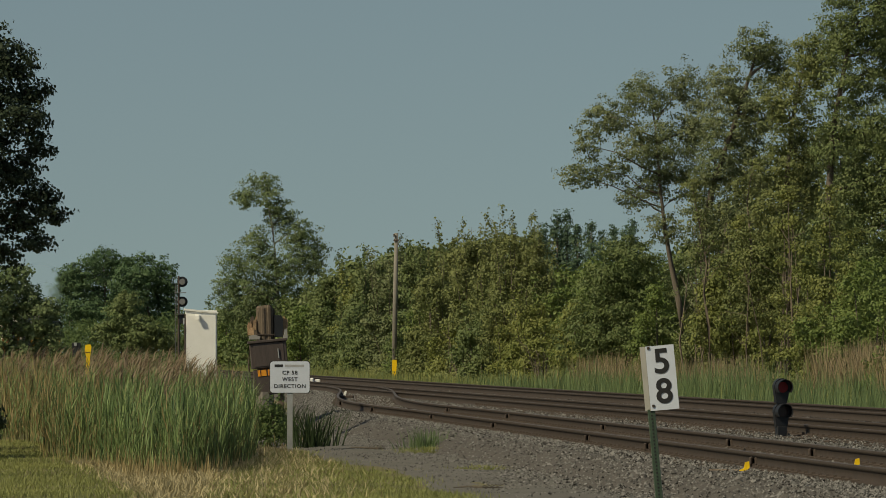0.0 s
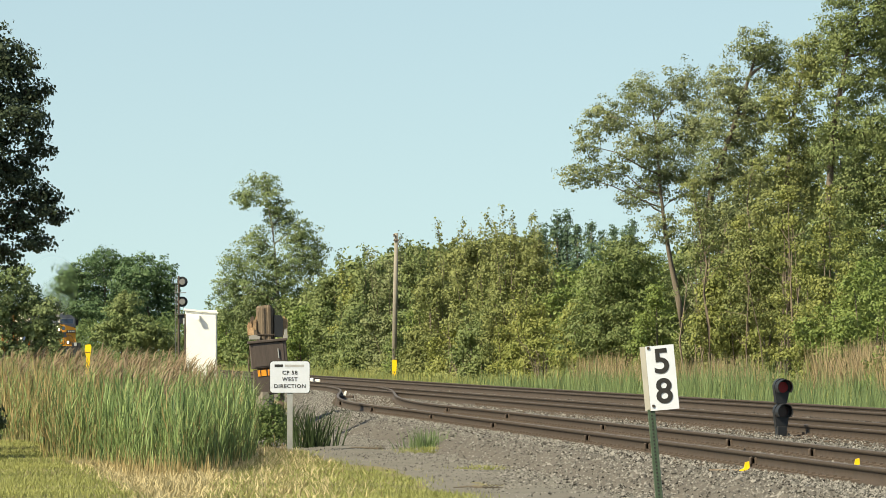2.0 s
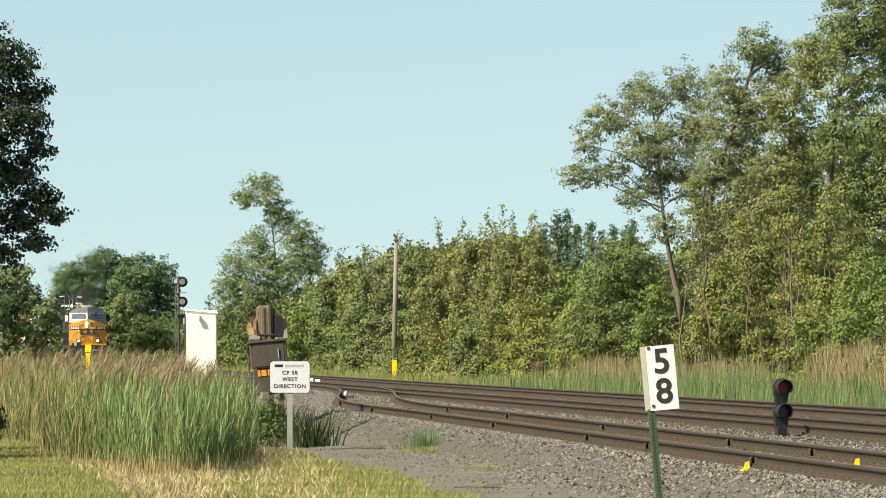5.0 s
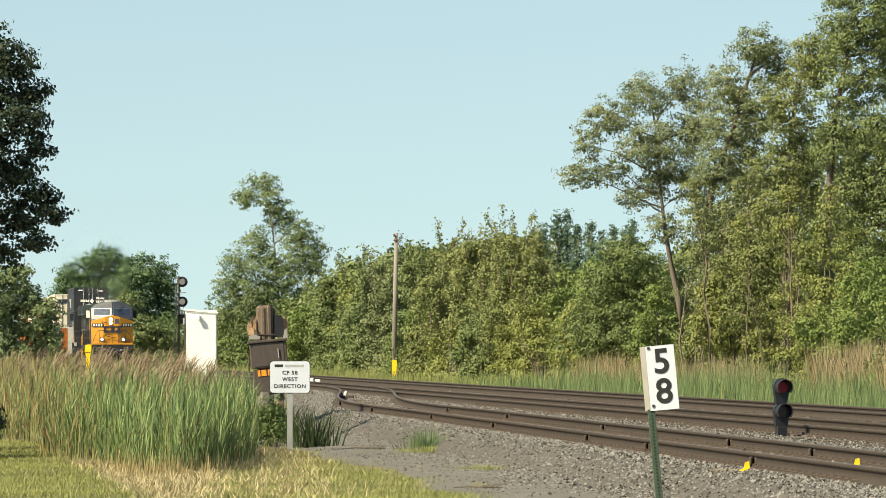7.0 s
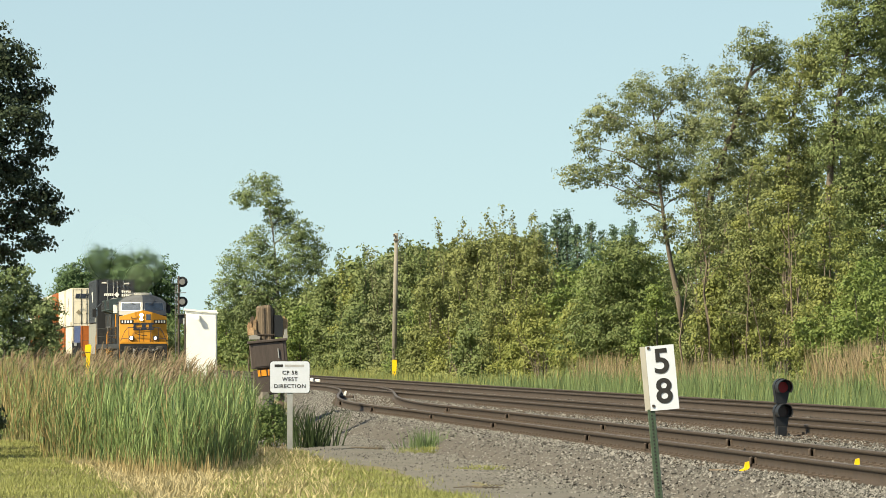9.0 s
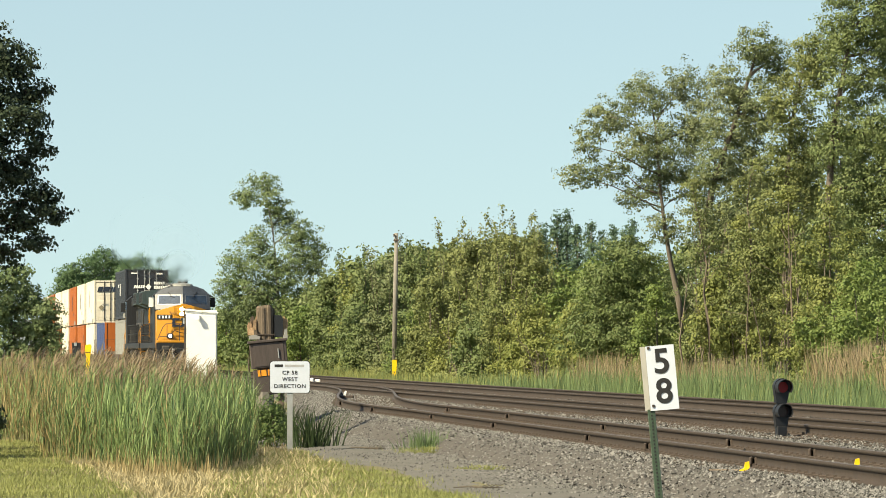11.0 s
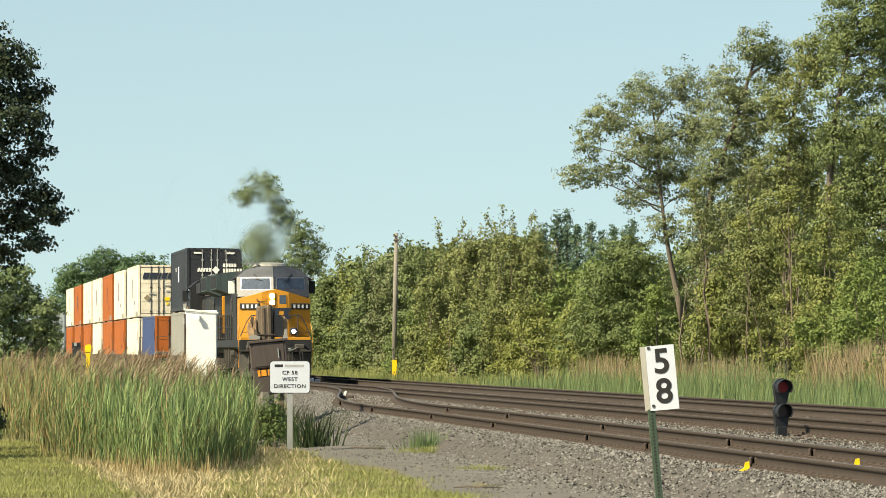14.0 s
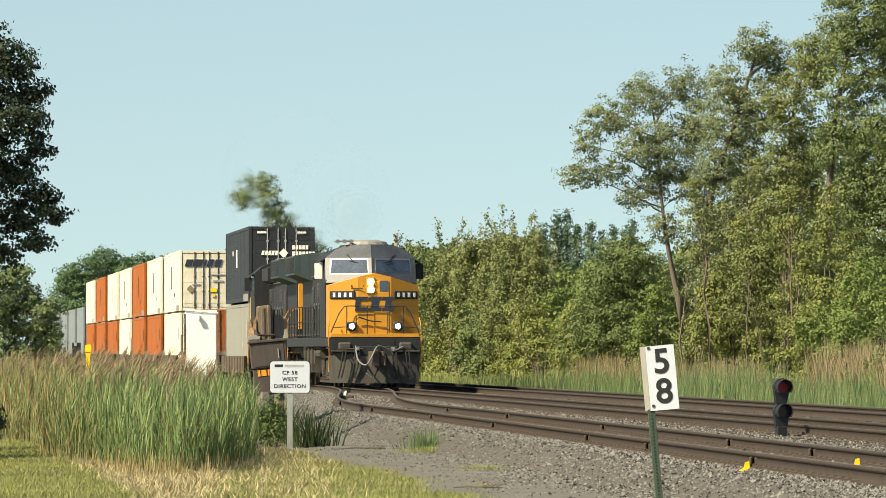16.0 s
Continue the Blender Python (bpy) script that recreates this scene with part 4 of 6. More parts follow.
def shadow_sticks():
    # dark sticks stand in for shadows lying across the path
    for x, y, turn, n in ((-1.32, 102.0, 8, 0.28), (0.42, 74.0, -6, 0.3), (-1.1, 100.4, 20, 0.18)):
        top = base("shadow_stick", pose(x, y, ground_z(x, y) + 0.06, 0, 0, turn), "dark stick in place of a shadow on the gravel path", "branch")
        bm = BM()
        tube(bm, [(-n, 0, 0.0), (-n * 0.4, 0.05, 0.015), (n * 0.2, -0.03, 0.005), (n, 0.06, 0.0)], [0.005, 0.010, 0.011, 0.005], 6)
        part("stem", bm, M_BARK, top)
        for k in (-0.7, -0.5, -0.2, 0.1, 0.3, 0.5, 0.75):
            bm = BM()
            tube(bm, [(n * k, 0, 0.01), (n * k + 0.08, 0.14 * (1 if k > 0 else -1), 0.035 + 0.02 * k)], [0.008, 0.003], 5)
            part("twig", bm, M_BARK, top)


def track_fittings(tracks):
    """Joint bars, a switch stand target, yellow painted brackets."""
    bm = BM()
    box(bm, (0.014, -0.3, -0.14), (0.05, 0.3, -0.05), 0.01)
    for i in range(4):
        tube(bm, [(0.04, -0.22 + 0.147 * i, -0.095), (0.075, -0.22 + 0.147 * i, -0.095)], 0.018, 6)
    box(bm, (-0.05, -0.3, -0.14), (-0.014, 0.3, -0.05), 0.01)
    me = bpy.data.meshes.new("joint_bar")
    bm.to_mesh(me)
    bm.free()
    me.materials.append(M_PLATE)
    for sg, ds in ((-1, (70, 80.5, 88, 103, 116, 131, 147)), (1, (66.5, 76, 84, 100, 117, 130))):
        for d in ds:
            x, y = rail_xy(-siding(d) + sg * 0.7525, d)
            j = new("joint_bar", me)
            j.parent = tracks[2]
            j.matrix_basis = pose(x, y, 0, 0, 0, -5.11)
    for o, d in ((-5.62, 67.9), (-4.1, 69.9)):
        x, y = rail_xy(o, d)
        top = base("rail_flag", pose(x, y, -0.15), "small bent yellow steel bracket beside the rail", "bracket", "brackets on the siding")
        bm = BM()
        slab(bm, [(-0.14, -0.035), (-0.03, 0.01), (-0.02, 0.075), (0.025, 0.085), (0.03, 0.02), (0.0, -0.015), (-0.13, -0.052)], "y", -0.03, 0.03)
        part("plate", bm, M_YELLOW, top)
        bm = BM()
        box(bm, (-0.42, -0.08, -0.012), (-0.1, -0.06, -0.004))
        part("arm", bm, M_INSUL, top, "thin tan rod")
    x, y = rail_xy(-2.35, 172)
    top = base("switch_stand", pose(x, y, -0.25), "low switch stand with a white target beside the turnout", "switch stand")
    bm = BM()
    box(bm, (-0.22, -0.3, 0), (0.2, 0.3, 0.16), 0.02)
    part("gear_box", bm, M_PLATE, top)
    bm = BM()
    slab(bm, [(-0.10, 0.16), (-0.05, 0.14), (0.0, 0.27), (-0.03, 0.29), (-0.08, 0.26)], "y", -0.05, 0.05)
    part("target", bm, M_WHITE, top, "white target plate")
    x, y = rail_xy(2.55, 262)
    top = base("rail_box", pose(x, y, -0.2), "low white painted box between the tracks", "box")
    bm = BM()
    box(bm, (-0.25, -0.4, 0), (0.32, 0.4, 0.2), 0.03)
    part("body", bm, M_WHITE, top)
    bm = BM()
    box(bm, (0.36, -0.3, 0), (0.6, 0.3, 0.14), 0.03)
    part("lid", bm, M_WHITE, top)


# ---- the train ----
M_LOCO_Y = shader("locomotive_yellow", (0.50, 0.222, 0.02), 0.42, vary=0.12, scale=3, spec=0.5)
M_LOCO_B = shader("locomotive_blue", (0.0185, 0.020, 0.0235), 0.6, vary=0.6, scale=2.2, streak=True, spec=0.3)
# lighter than the hood's blue: sun glare on the gloss put into colour
M_LOCO_G = shader("cab_gloss", (0.052, 0.060, 0.076), 0.34, vary=0.7, scale=1.4, spec=0.62, coat=0.1)
M_TEAL = shader("radiator_grey_green", (0.050, 0.074, 0.080), 0.7, vary=0.4, scale=4, spec=0.2, streak=True)
M_DIRT = shader("running_gear", (0.045, 0.040, 0.036), 0.85, vary=0.4, scale=4, bump=0.3)
M_PLOW = shader("grey_plow", (0.058, 0.053, 0.048), 0.75, vary=0.5, scale=3, streak=True)
M_STEEL = shader("bright_steel", (0.35, 0.34, 0.33), 0.4, 0.8, vary=0.2, scale=6)
M_LOGO = shader("navy_paint", (0.018, 0.026, 0.045), 0.5, vary=0.2, scale=8)
M_C_WHITE = shader("container_white", (0.67, 0.63, 0.53), 0.5, vary=0.3, scale=1.2, streak=True, tint=(0.44, 0.39, 0.31))
M_C_ORANGE = shader("container_orange", (0.315, 0.084, 0.014), 0.6, vary=0.45, scale=1.2, streak=True)
M_C_BLUE = shader("container_blue", (0.031, 0.052, 0.145), 0.5, vary=0.25, scale=1.2, streak=True)
M_C_NAVY = shader("container_black", (0.017, 0.021, 0.029), 0.55, vary=0.25, scale=1.2, streak=True)
M_C_GREY = shader("container_grey", (0.22, 0.22, 0.205), 0.55, vary=0.2, scale=1.2, streak=True)
M_C_SILVER = shader("trailer_grey", (0.17, 0.20, 0.225), 0.5, vary=0.2, scale=1.2, streak=True)
M_WELL = shader("well_car_paint", (0.10, 0.075, 0.06), 0.8, vary=0.4, scale=2, streak=True)
M_LAMP = glow("lit_lamp", (1.0, 0.93, 0.78), 9.0)
M_LAMP2 = glow("lit_ditch_lamp", (1.0, 0.95, 0.85), 6.0)
# blue base colour stands in for the sky mirrored in the panes
M_GLASS = shader("sky_tinted_cab_glass", (0.052, 0.078, 0.122), 0.11, 0.25, vary=0.8, scale=1.6, spec=1.0)
M_FRAME = shader("window_bead", (0.22, 0.23, 0.25), 0.4, 0.6, vary=0.2, scale=6)
M_WHITE_P = shader("white_print", (0.75, 0.75, 0.72), 0.6, vary=0.15, scale=12)
M_SIGNPLACARD = shader("placard_brown", (0.22, 0.19, 0.13), 0.6, vary=0.2, scale=10)

V0, A0 = 24.861, -0.06614
S_END = (-2.134, 192.32)


def run(t, behind):
    """The pose of a thing that rides the given distance behind the leading nose, at t seconds."""
    s = V0 * (t - 16) + A0 * (t - 16) ** 2 - behind
    return pose(S_END[0] + SIN * s, S_END[1] - COS * s, 0, 0, 0, HEAD)


MOVING = []                             # (thing, distance behind the nose, turned about)
WHEELS = []                             # (wheelset, x, y, z, turned about)


def wheelset(parent, y, r, turned=False):
    bm = BM()
    tube(bm, [(-0.85, 0, 0), (0.85, 0, 0)], 0.09, 8)
    for sg in (-1, 1):
        tube(bm, [(sg * 0.69, 0, 0), (sg * 0.72, 0, 0), (sg * 0.725, 0, 0), (sg * 0.83, 0, 0)], [r + 0.03, r + 0.03, r, r - 0.005], 20)
        for k in range(5):
            a = 2 * math.pi * k / 5
            box(bm, (sg * 0.835 - 0.015, -0.05, 0.12), (sg * 0.835 + 0.015, 0.05, r - 0.12), 0.01, Matrix.Rotation(a, 4, "X"))
    w = part("wheelset", bm, M_DIRT, parent)
    w.matrix_basis = pose(0, y, r)
    WHEELS.append((w, y, r, turned))


def truck(parent, y, axles, r, mat=None):
    mat = mat or M_DIRT
    bm = BM()
    span = axles[-1] - axles[0]
    for sg in (-1, 1):
        x0, x1 = sg * 0.95, sg * 1.12
        slab(bm, [(y + axles[0] - 0.4, r + 0.12), (y + axles[0] - 0.4, r - 0.12), (y + axles[0] + 0.35, r - 0.15), (y + axles[0] + 0.7, r - 0.25),
                  (y + axles[-1] - 0.7, r - 0.25), (y + axles[-1] - 0.35, r - 0.15), (y + axles[-1] + 0.4, r - 0.12), (y + axles[-1] + 0.4, r + 0.12),
                  (y + axles[-1] - 0.3, r + 0.3), (y + axles[0] + 0.3, r + 0.3)], "x", min(x0, x1), max(x0, x1))
        for a in axles:
            box(bm, (min(x0, sg * 1.22), y + a - 0.16, r - 0.17), (max(x0, sg * 1.22), y + a + 0.16, r + 0.17), 0.03)
            for k in (-0.28, 0.28):
                tube(bm, [(sg * 1.16, y + a + k, r + 0.05), (sg * 1.16, y + a + k, r + 0.32)], 0.06, 8)
    box(bm, (-0.95, y - 0.3, r - 0.1), (0.95, y + 0.3, r + 0.35))
    return part("truck_frame", bm, mat, parent)


def locomotive(label, turned):
    top = base("locomotive", Matrix(), label, "locomotive")
    # underframe and walkways
    bm = BM()
    box(bm, (-1.42, -20.7, 1.28), (1.42, 0.15, 1.58), 0.02)
    box(bm, (-0.7, -20.9, 0.9), (0.7, 0.3, 1.3), 0.03)
    part("underframe", bm, M_LOCO_B, top)
    bm = BM()
    slab(bm, [(-1.15, 0.45), (1.15, 0.45), (1.3, 0.75), (1.3, 1.2), (-1.3, 1.2), (-1.3, 0.75)], "y", -13.4, -8.2)
    part("fuel_tank", bm, M_DIRT, top)
    # snow plough and pilot
    bm = BM()
    v = [(-1.42, -0.05, 0.32), (-1.38, 0.2, 0.16), (-0.5, 0.45, 0.14), (0.5, 0.45, 0.14), (1.38, 0.2, 0.16), (1.42, -0.05, 0.32)]
    u = [(-1.42, -0.05, 1.10), (-1.40, 0.12, 1.12), (-0.55, 0.34, 1.0), (0.55, 0.34, 1.0), (1.40, 0.12, 1.12), (1.42, -0.05, 1.10)]
    lo, hi = [bm.verts.new(p) for p in v], [bm.verts.new(p) for p in u]
    lb, hb = [bm.verts.new((p[0], p[1] - 0.12, p[2])) for p in v], [bm.verts.new((p[0], p[1] - 0.12, p[2])) for p in u]
    for i in range(5):
        bm.faces.new((lo[i], lo[i + 1], hi[i + 1], hi[i]))
        bm.faces.new((lb[i + 1], lb[i], hb[i], hb[i + 1]))
        bm.faces.new((hi[i], hi[i + 1], hb[i + 1], hb[i]))
        bm.faces.new((lo[i + 1], lo[i], lb[i], lb[i + 1]))
    bm.faces.new((lo[0], hi[0], hb[0], lb[0]))
    bm.faces.new((lo[5], lb[5], hb[5], hi[5]))
    part("plough", bm, M_PLOW, top, "dirty grey snow plough")
    bm = BM()
    slab(bm, [(-1.42, 1.06), (1.42, 1.06), (1.42, 1.5), (-1.42, 1.5)], "y", -0.25, 0.18)
    part("end_sill", bm, M_LOCO_B, top)
    bm = BM()
    box(bm, (-0.2, 0.15, 0.78), (0.2, 0.75, 1.12), 0.06)
    slab(bm, [(-0.24, 0.7), (0.22, 0.7), (0.26, 0.86), (0.12, 1.04), (-0.06, 0.98), (-0.1, 0.84), (-0.26, 0.94)], "z", 0.7, 1.14)
    tube(bm, [(-0.02, 0.9, 0.66), (-0.02, 0.9, 1.18)], 0.06, 8)
    part("coupler", bm, M_PLATE, top, "heavy brown knuckle coupler")
    # black plate on the sill paints the shade of the coupler recess
    part("recess_shade", slab(BM(), [(-0.62, 1.1), (0.62, 1.1), (0.6, 1.5), (0.3, 1.56), (-0.3, 1.56), (-0.6, 1.5)], "y", 0.05, 0.2), M_BLACK, top, "black plate for the shade in the coupler recess")
    for sg in (-1, 1):
        part("pilot_bracket", box(BM(), (sg * 0.95 - 0.2, 0.12, 1.2), (sg * 0.95 + 0.2, 0.34, 1.42), 0.05), M_PLOW, top, "dirty grey step bracket")
        part("pilot_ledge", slab(BM(), [(sg * 0.62, 1.13), (sg * 1.38, 1.13), (sg * 1.38, 1.18), (sg * 0.62, 1.16)], "y", 0.0, 0.4), M_PLOW, top)
        for x in (0.5, 0.62, 0.92, 1.02):
            part("air_hose", tube(BM(), [(sg * x, 0.3, 1.22), (sg * (x + 0.02), 0.5, 1.05), (sg * (x + 0.06), 0.52, 0.7), (sg * (x + 0.16), 0.5, 0.3)], 0.026, 6), M_BLACK, top)
        part("hose_coupling", box(BM(), (sg * 0.55 - 0.07, 0.3, 1.15), (sg * 0.55 + 0.07, 0.46, 1.26), 0.03), M_STEEL, top)
    for x0, x1 in ((-0.12, 0.3), (-0.3, -0.55)):
        part("air_hose", tube(BM(), [(x0, 0.3, 1.05), (x0 * 0.8, 0.85, 0.7), ((x0 + x1) / 2, 0.8, 0.32), (x1, 0.6, 0.45)], 0.035, 6), M_BLACK, top)
    bm = BM()
    loop = [Vector(p) for p in ((0.62, 0.35, 1.3), (0.56, 0.7, 0.86), (0.34, 1.0, 0.72), (0.16, 1.06, 0.98), (0.0, 1.04, 1.28), (-0.22, 0.9, 1.26), (-0.5, 0.7, 1.14), (-0.85, 0.4, 1.28))]
    pts = []
    for i in range(len(loop) - 1):
        p0, p1, p2, p3 = loop[max(i - 1, 0)], loop[i], loop[i + 1], loop[min(i + 2, len(loop) - 1)]
        for k in range(4):
            u = k / 4
            pts.append(0.5 * (2 * p1 + (p2 - p0) * u + (2 * p0 - 5 * p1 + 4 * p2 - p3) * u * u + (3 * p1 - p0 - 3 * p2 + p3) * u ** 3))
    tube(bm, pts + [loop[-1]], 0.026, 7)
    part("jumper_cable", bm, M_DULLGREY, top, "grey looping jumper cable")
    bm = BM()
    tube(bm, [(-0.1, 0.3, 1.5), (-0.1, 0.35, 1.3), (0.02, 0.5, 1.2), (-0.1, 0.5, 1.15)], 0.02, 6)
    tube(bm, [(-1.2, 0.32, 1.2), (-0.4, 0.45, 1.22)], 0.022, 6)
    tube(bm, [(1.2, 0.32, 1.2), (0.4, 0.45, 1.22)], 0.022, 6)
    part("cut_lever", bm, M_DIRT, top)
    # nose
    bm = BM()
    plan = [(-1.40, -1.95), (-1.40, -0.34), (-0.52, 0.0), (0.52, 0.0), (1.40, -0.34), (1.40, -1.95)]
    tops = [3.22, 3.2, 3.46, 3.46, 3.2, 3.22]
    lo = [bm.verts.new((x, y, 1.58)) for x, y in plan]
    hi = [bm.verts.new((x, y, z)) for (x, y), z in zip(plan, tops)]
    peak = [bm.verts.new((0, 0.0, 3.58)), bm.verts.new((0, -1.7, 3.6))]
    for i in range(5):
        if i == 2:
            bm.faces.new((lo[2], lo[3], hi[3], peak[0], hi[2]))
        else:
            bm.faces.new((lo[i], lo[i + 1], hi[i + 1], hi[i]))
    bm.faces.new((hi[0], hi[1], hi[2], peak[0], peak[1]))
    bm.faces.new((hi[5], peak[1], peak[0], hi[3], hi[4]))
    bm.faces.new((lo[5], lo[0], hi[0], peak[1], hi[5]))
    nose = part("nose", bm, M_LOCO_Y, top, "yellow short hood nose")
    bm = BM()
    box(bm, (-0.46, -0.01, 1.66), (0.02, 0.022, 3.32), 0.02)
    door = part("nose_door", bm, M_LOCO_Y, nose, "yellow nose door")
    bm = BM()
    box(bm, (-0.43, 0.015, 3.0), (-0.16, 0.03, 3.34), 0.05)
    part("door_window", bm, M_GLASS, door)
    bm = BM()
    box(bm, (-0.02, -0.01, 2.92), (0.27, 0.06, 3.45), 0.04)
    part("headlight_box", bm, M_LOCO_Y, nose)
    for z in (3.06, 3.3):
        bm = BM()
        tube(bm, [(0.125, 0.05, z), (0.125, 0.085, z)], 0.105, 16)
        part("headlight", bm, M_LAMP, nose, "glowing twin headlight")
    for sg in (-1, 1):
        bm = BM()
        c, s = math.cos(0.369), math.sin(0.369)
        m = Matrix.Translation((sg * 0.985, -0.175, 2.9)) @ Matrix.Rotation(-sg * 0.369, 4, "Z")
        box(bm, (-0.41, -0.02, -0.12), (0.41, 0.05, 0.12), 0.02, m)
        nb = part("number_board", bm, M_BLACK, nose)
        for k in range(4):
            bm = BM()
            box(bm, (-0.315 + 0.18 * k, 0.048, -0.07), (-0.235 + 0.18 * k, 0.06, 0.07), 0.0, m)
            part("number_bar", bm, M_WHITE_P, nb, "white numeral as a plain bar")
    for x0, kind in ((0.62, 0), (0.19, 1), (-0.22, 2)):
        bm = BM()
        x1 = x0 - 0.38
        for z0, z1, a, b in ((2.40, 2.51, 0.0, 1.0), (2.51, 2.73, *((0.0, 0.35), (0.2, 0.8), (0.25, 0.75))[kind]), (2.73, 2.84, 0.0, 1.0)):
            xa, xb = x0 + (x1 - x0) * a, x0 + (x1 - x0) * b
            slab(bm, [(xb, z0), (xa, z0), (xa - 0.03, z1), (xb - 0.03, z1)], "y", -0.1, 0.034)
        part("logo_block", bm, M_LOGO, nose, "navy emblem drawn as plain blocks")
    for sg in (-1, 1):
        bm = BM()
        box(bm, (sg * 0.72 - 0.14, -0.2, 1.78), (sg * 0.72 + 0.14, 0.16, 2.06), 0.05)
        h = part("ditch_light_box", bm, M_LOGO, nose)
        bm = BM()
        tube(bm, [(sg * 0.72, 0.15, 1.92), (sg * 0.72, 0.19, 1.92)], 0.085, 16)
        part("ditch_light", bm, M_LAMP2, h, "bright ditch light")
        bm = BM()
        tube(bm, [(sg * 1.38, 0.14, 1.72), (sg * 1.12, 0.14, 2.32), (sg * 0.96, 0.14, 2.53), (sg * 0.88, 0.14, 2.55)], 0.02, 6)
        tube(bm, [(sg * 0.88, 0.14, 1.66), (sg * 0.88, 0.14, 2.55)], 0.018, 6)
        tube(bm, [(sg * 1.3, 0.14, 1.88), (sg * 0.88, 0.14, 1.9)], 0.014, 6)
        part("corner_rail", bm, M_LOGO, nose, "dark slanted corner handrail")
        bm = BM()
        tube(bm, [(sg * 1.44, 0.12, 0.5), (sg * 1.45, 0.14, 1.5), (sg * 1.44, 0.12, 1.95), (sg * 1.40, 0.0, 2.2)], 0.02, 6)
        part("stair_rail", bm, M_LOCO_Y, top, "yellow corner handrail")
        bm = BM()
        for k in range(4):
            box(bm, (sg * 1.42 - 0.22 * sg, -1.05, 0.38 + 0.28 * k), (sg * 1.45, -0.3, 0.42 + 0.28 * k), 0.008)
        part("step", bm, M_DIRT, top)
    bm = BM()
    tube(bm, [(-0.88, 0.14, 2.55), (0.88, 0.14, 2.55)], 0.017, 6)
    for x in (0.24, -0.4):
        tube(bm, [(x, 0.14, 1.66), (x, 0.14, 2.55)], 0.017, 6)
    part("front_rail", bm, M_LOGO, nose, "dark front handrail")
    bm = BM()
    tube(bm, [(0.6, 0.1, 2.1), (0.5, 0.14, 2.2), (0.25, 0.12, 2.12), (0.1, 0.12, 2.08), (-0.2, 0.14, 2.06)], 0.022, 6)
    part("nose_cable", bm, M_BLACK, nose)
    bm = BM()
    tube(bm, [(0.36, 0.05, 3.2), (0.36, 0.08, 3.1), (0.72, -0.02, 3.1), (0.72, -0.05, 3.2)], 0.018, 6)
    part("nose_grab", bm, M_LOGO, nose)
    bm = BM()
    box(bm, (-1.38, 0.05, 1.58), (1.38, 0.16, 1.69), 0.01)
    part("anticlimber", bm, M_LOCO_Y, nose)
    # cab
    bm = BM()
    sec = [(-1.42, 1.58), (1.42, 1.58), (1.45, 3.3), (1.42, 4.08), (1.12, 4.34), (0.7, 4.5), (-0.7, 4.5), (-1.12, 4.34), (-1.42, 4.08), (-1.45, 3.3)]
    rear = [bm.verts.new((x, -4.1, z)) for x, z in sec]
    fore = [bm.verts.new((x, -1.05 - 0.35 * max(0, z - 3.3) - 0.45 * max(0, z - 4.08) - 0.60 * min(1, abs(x) / 1.4), z)) for x, z in sec]
    mid_lo = bm.verts.new((0, -1.0, 1.58))
    mid_hi = bm.verts.new((0, -1.659, 4.5))
    n = len(sec)
    for i in range(n):
        if i in (0, 5):
            continue
        bm.faces.new((fore[i], fore[(i + 1) % n], rear[(i + 1) % n], rear[i]))
    bm.faces.new((fore[0], mid_lo, fore[1], rear[1], rear[0]))
    bm.faces.new((fore[5], mid_hi, fore[6], rear[6], rear[5]))
    bm.faces.new([mid_lo, fore[1], fore[2], fore[3], fore[4], fore[5], mid_hi])
    bm.faces.new([mid_hi, fore[6], fore[7], fore[8], fore[9], fore[0], mid_lo])
    bm.faces.new(rear)
    cab = part("cab", bm, M_LOCO_B, top, "dark wide cab")
    bm = BM()
    for sg in (-1, 1):
        edge = [(0.0, 3.3), (1.44, 3.3), (1.41, 4.08), (1.1, 4.34), (0.68, 4.49), (0.0, 4.49)]
        vs = []
        for d in (0.008, -0.03):
            vs.append([bm.verts.new((sg * x, -1.05 - 0.35 * max(0, z - 3.3) - 0.45 * max(0, z - 4.08) - 0.60 * x / 1.4 + d, z)) for x, z in edge])
        lower = (0, 1, 2)
        for f in vs:
            mid = bm.verts.new((0, f[2].co.y + 0.60 * 1.41 / 1.4, 4.08))
            bm.faces.new((f[0], f[1], f[2], mid))
            bm.faces.new((mid, f[2], f[3], f[4], f[5]))
    part("cab_front", bm, M_LOCO_G, cab, "glossy blue cab front round the windscreens, sun glare in its colour")
    for sg in (-1, 1):
        def wx(x, z, d):
            return (sg * x, -1.05 - 0.35 * max(0, z - 3.3) - 0.45 * max(0, z - 4.08) - 0.60 * x / 1.4 + d, z)
        for nm, mat, lo_z, hi_z, x0, x1, d in (("window_frame", M_FRAME, 3.555, 4.06, 0.085, 1.30, 0.012), ("windscreen", M_GLASS, 3.6, 4.02, 0.13, 1.25, 0.03)):
            bm = BM()
            cs = [(x0, lo_z), (x1, lo_z), (x1 - 0.04, hi_z), (x0 + 0.02, hi_z)]
            f = [bm.verts.new(wx(x, z, d)) for x, z in cs]
            b = [bm.verts.new(wx(x, z, d - 0.05)) for x, z in cs]
            bm.faces.new(f)
            bm.faces.new(b[::-1])
            for i in range(4):
                bm.faces.new((f[i], f[(i + 1) % 4], b[(i + 1) % 4], b[i]))
            part(nm, bm, mat, cab)
        bm = BM()
        tube(bm, [wx(0.75, 4.2, 0.05), wx(0.55, 3.95, 0.06)], 0.014, 5)
        tube(bm, [wx(0.42, 3.93, 0.06), wx(0.68, 3.99, 0.06)], 0.012, 5)
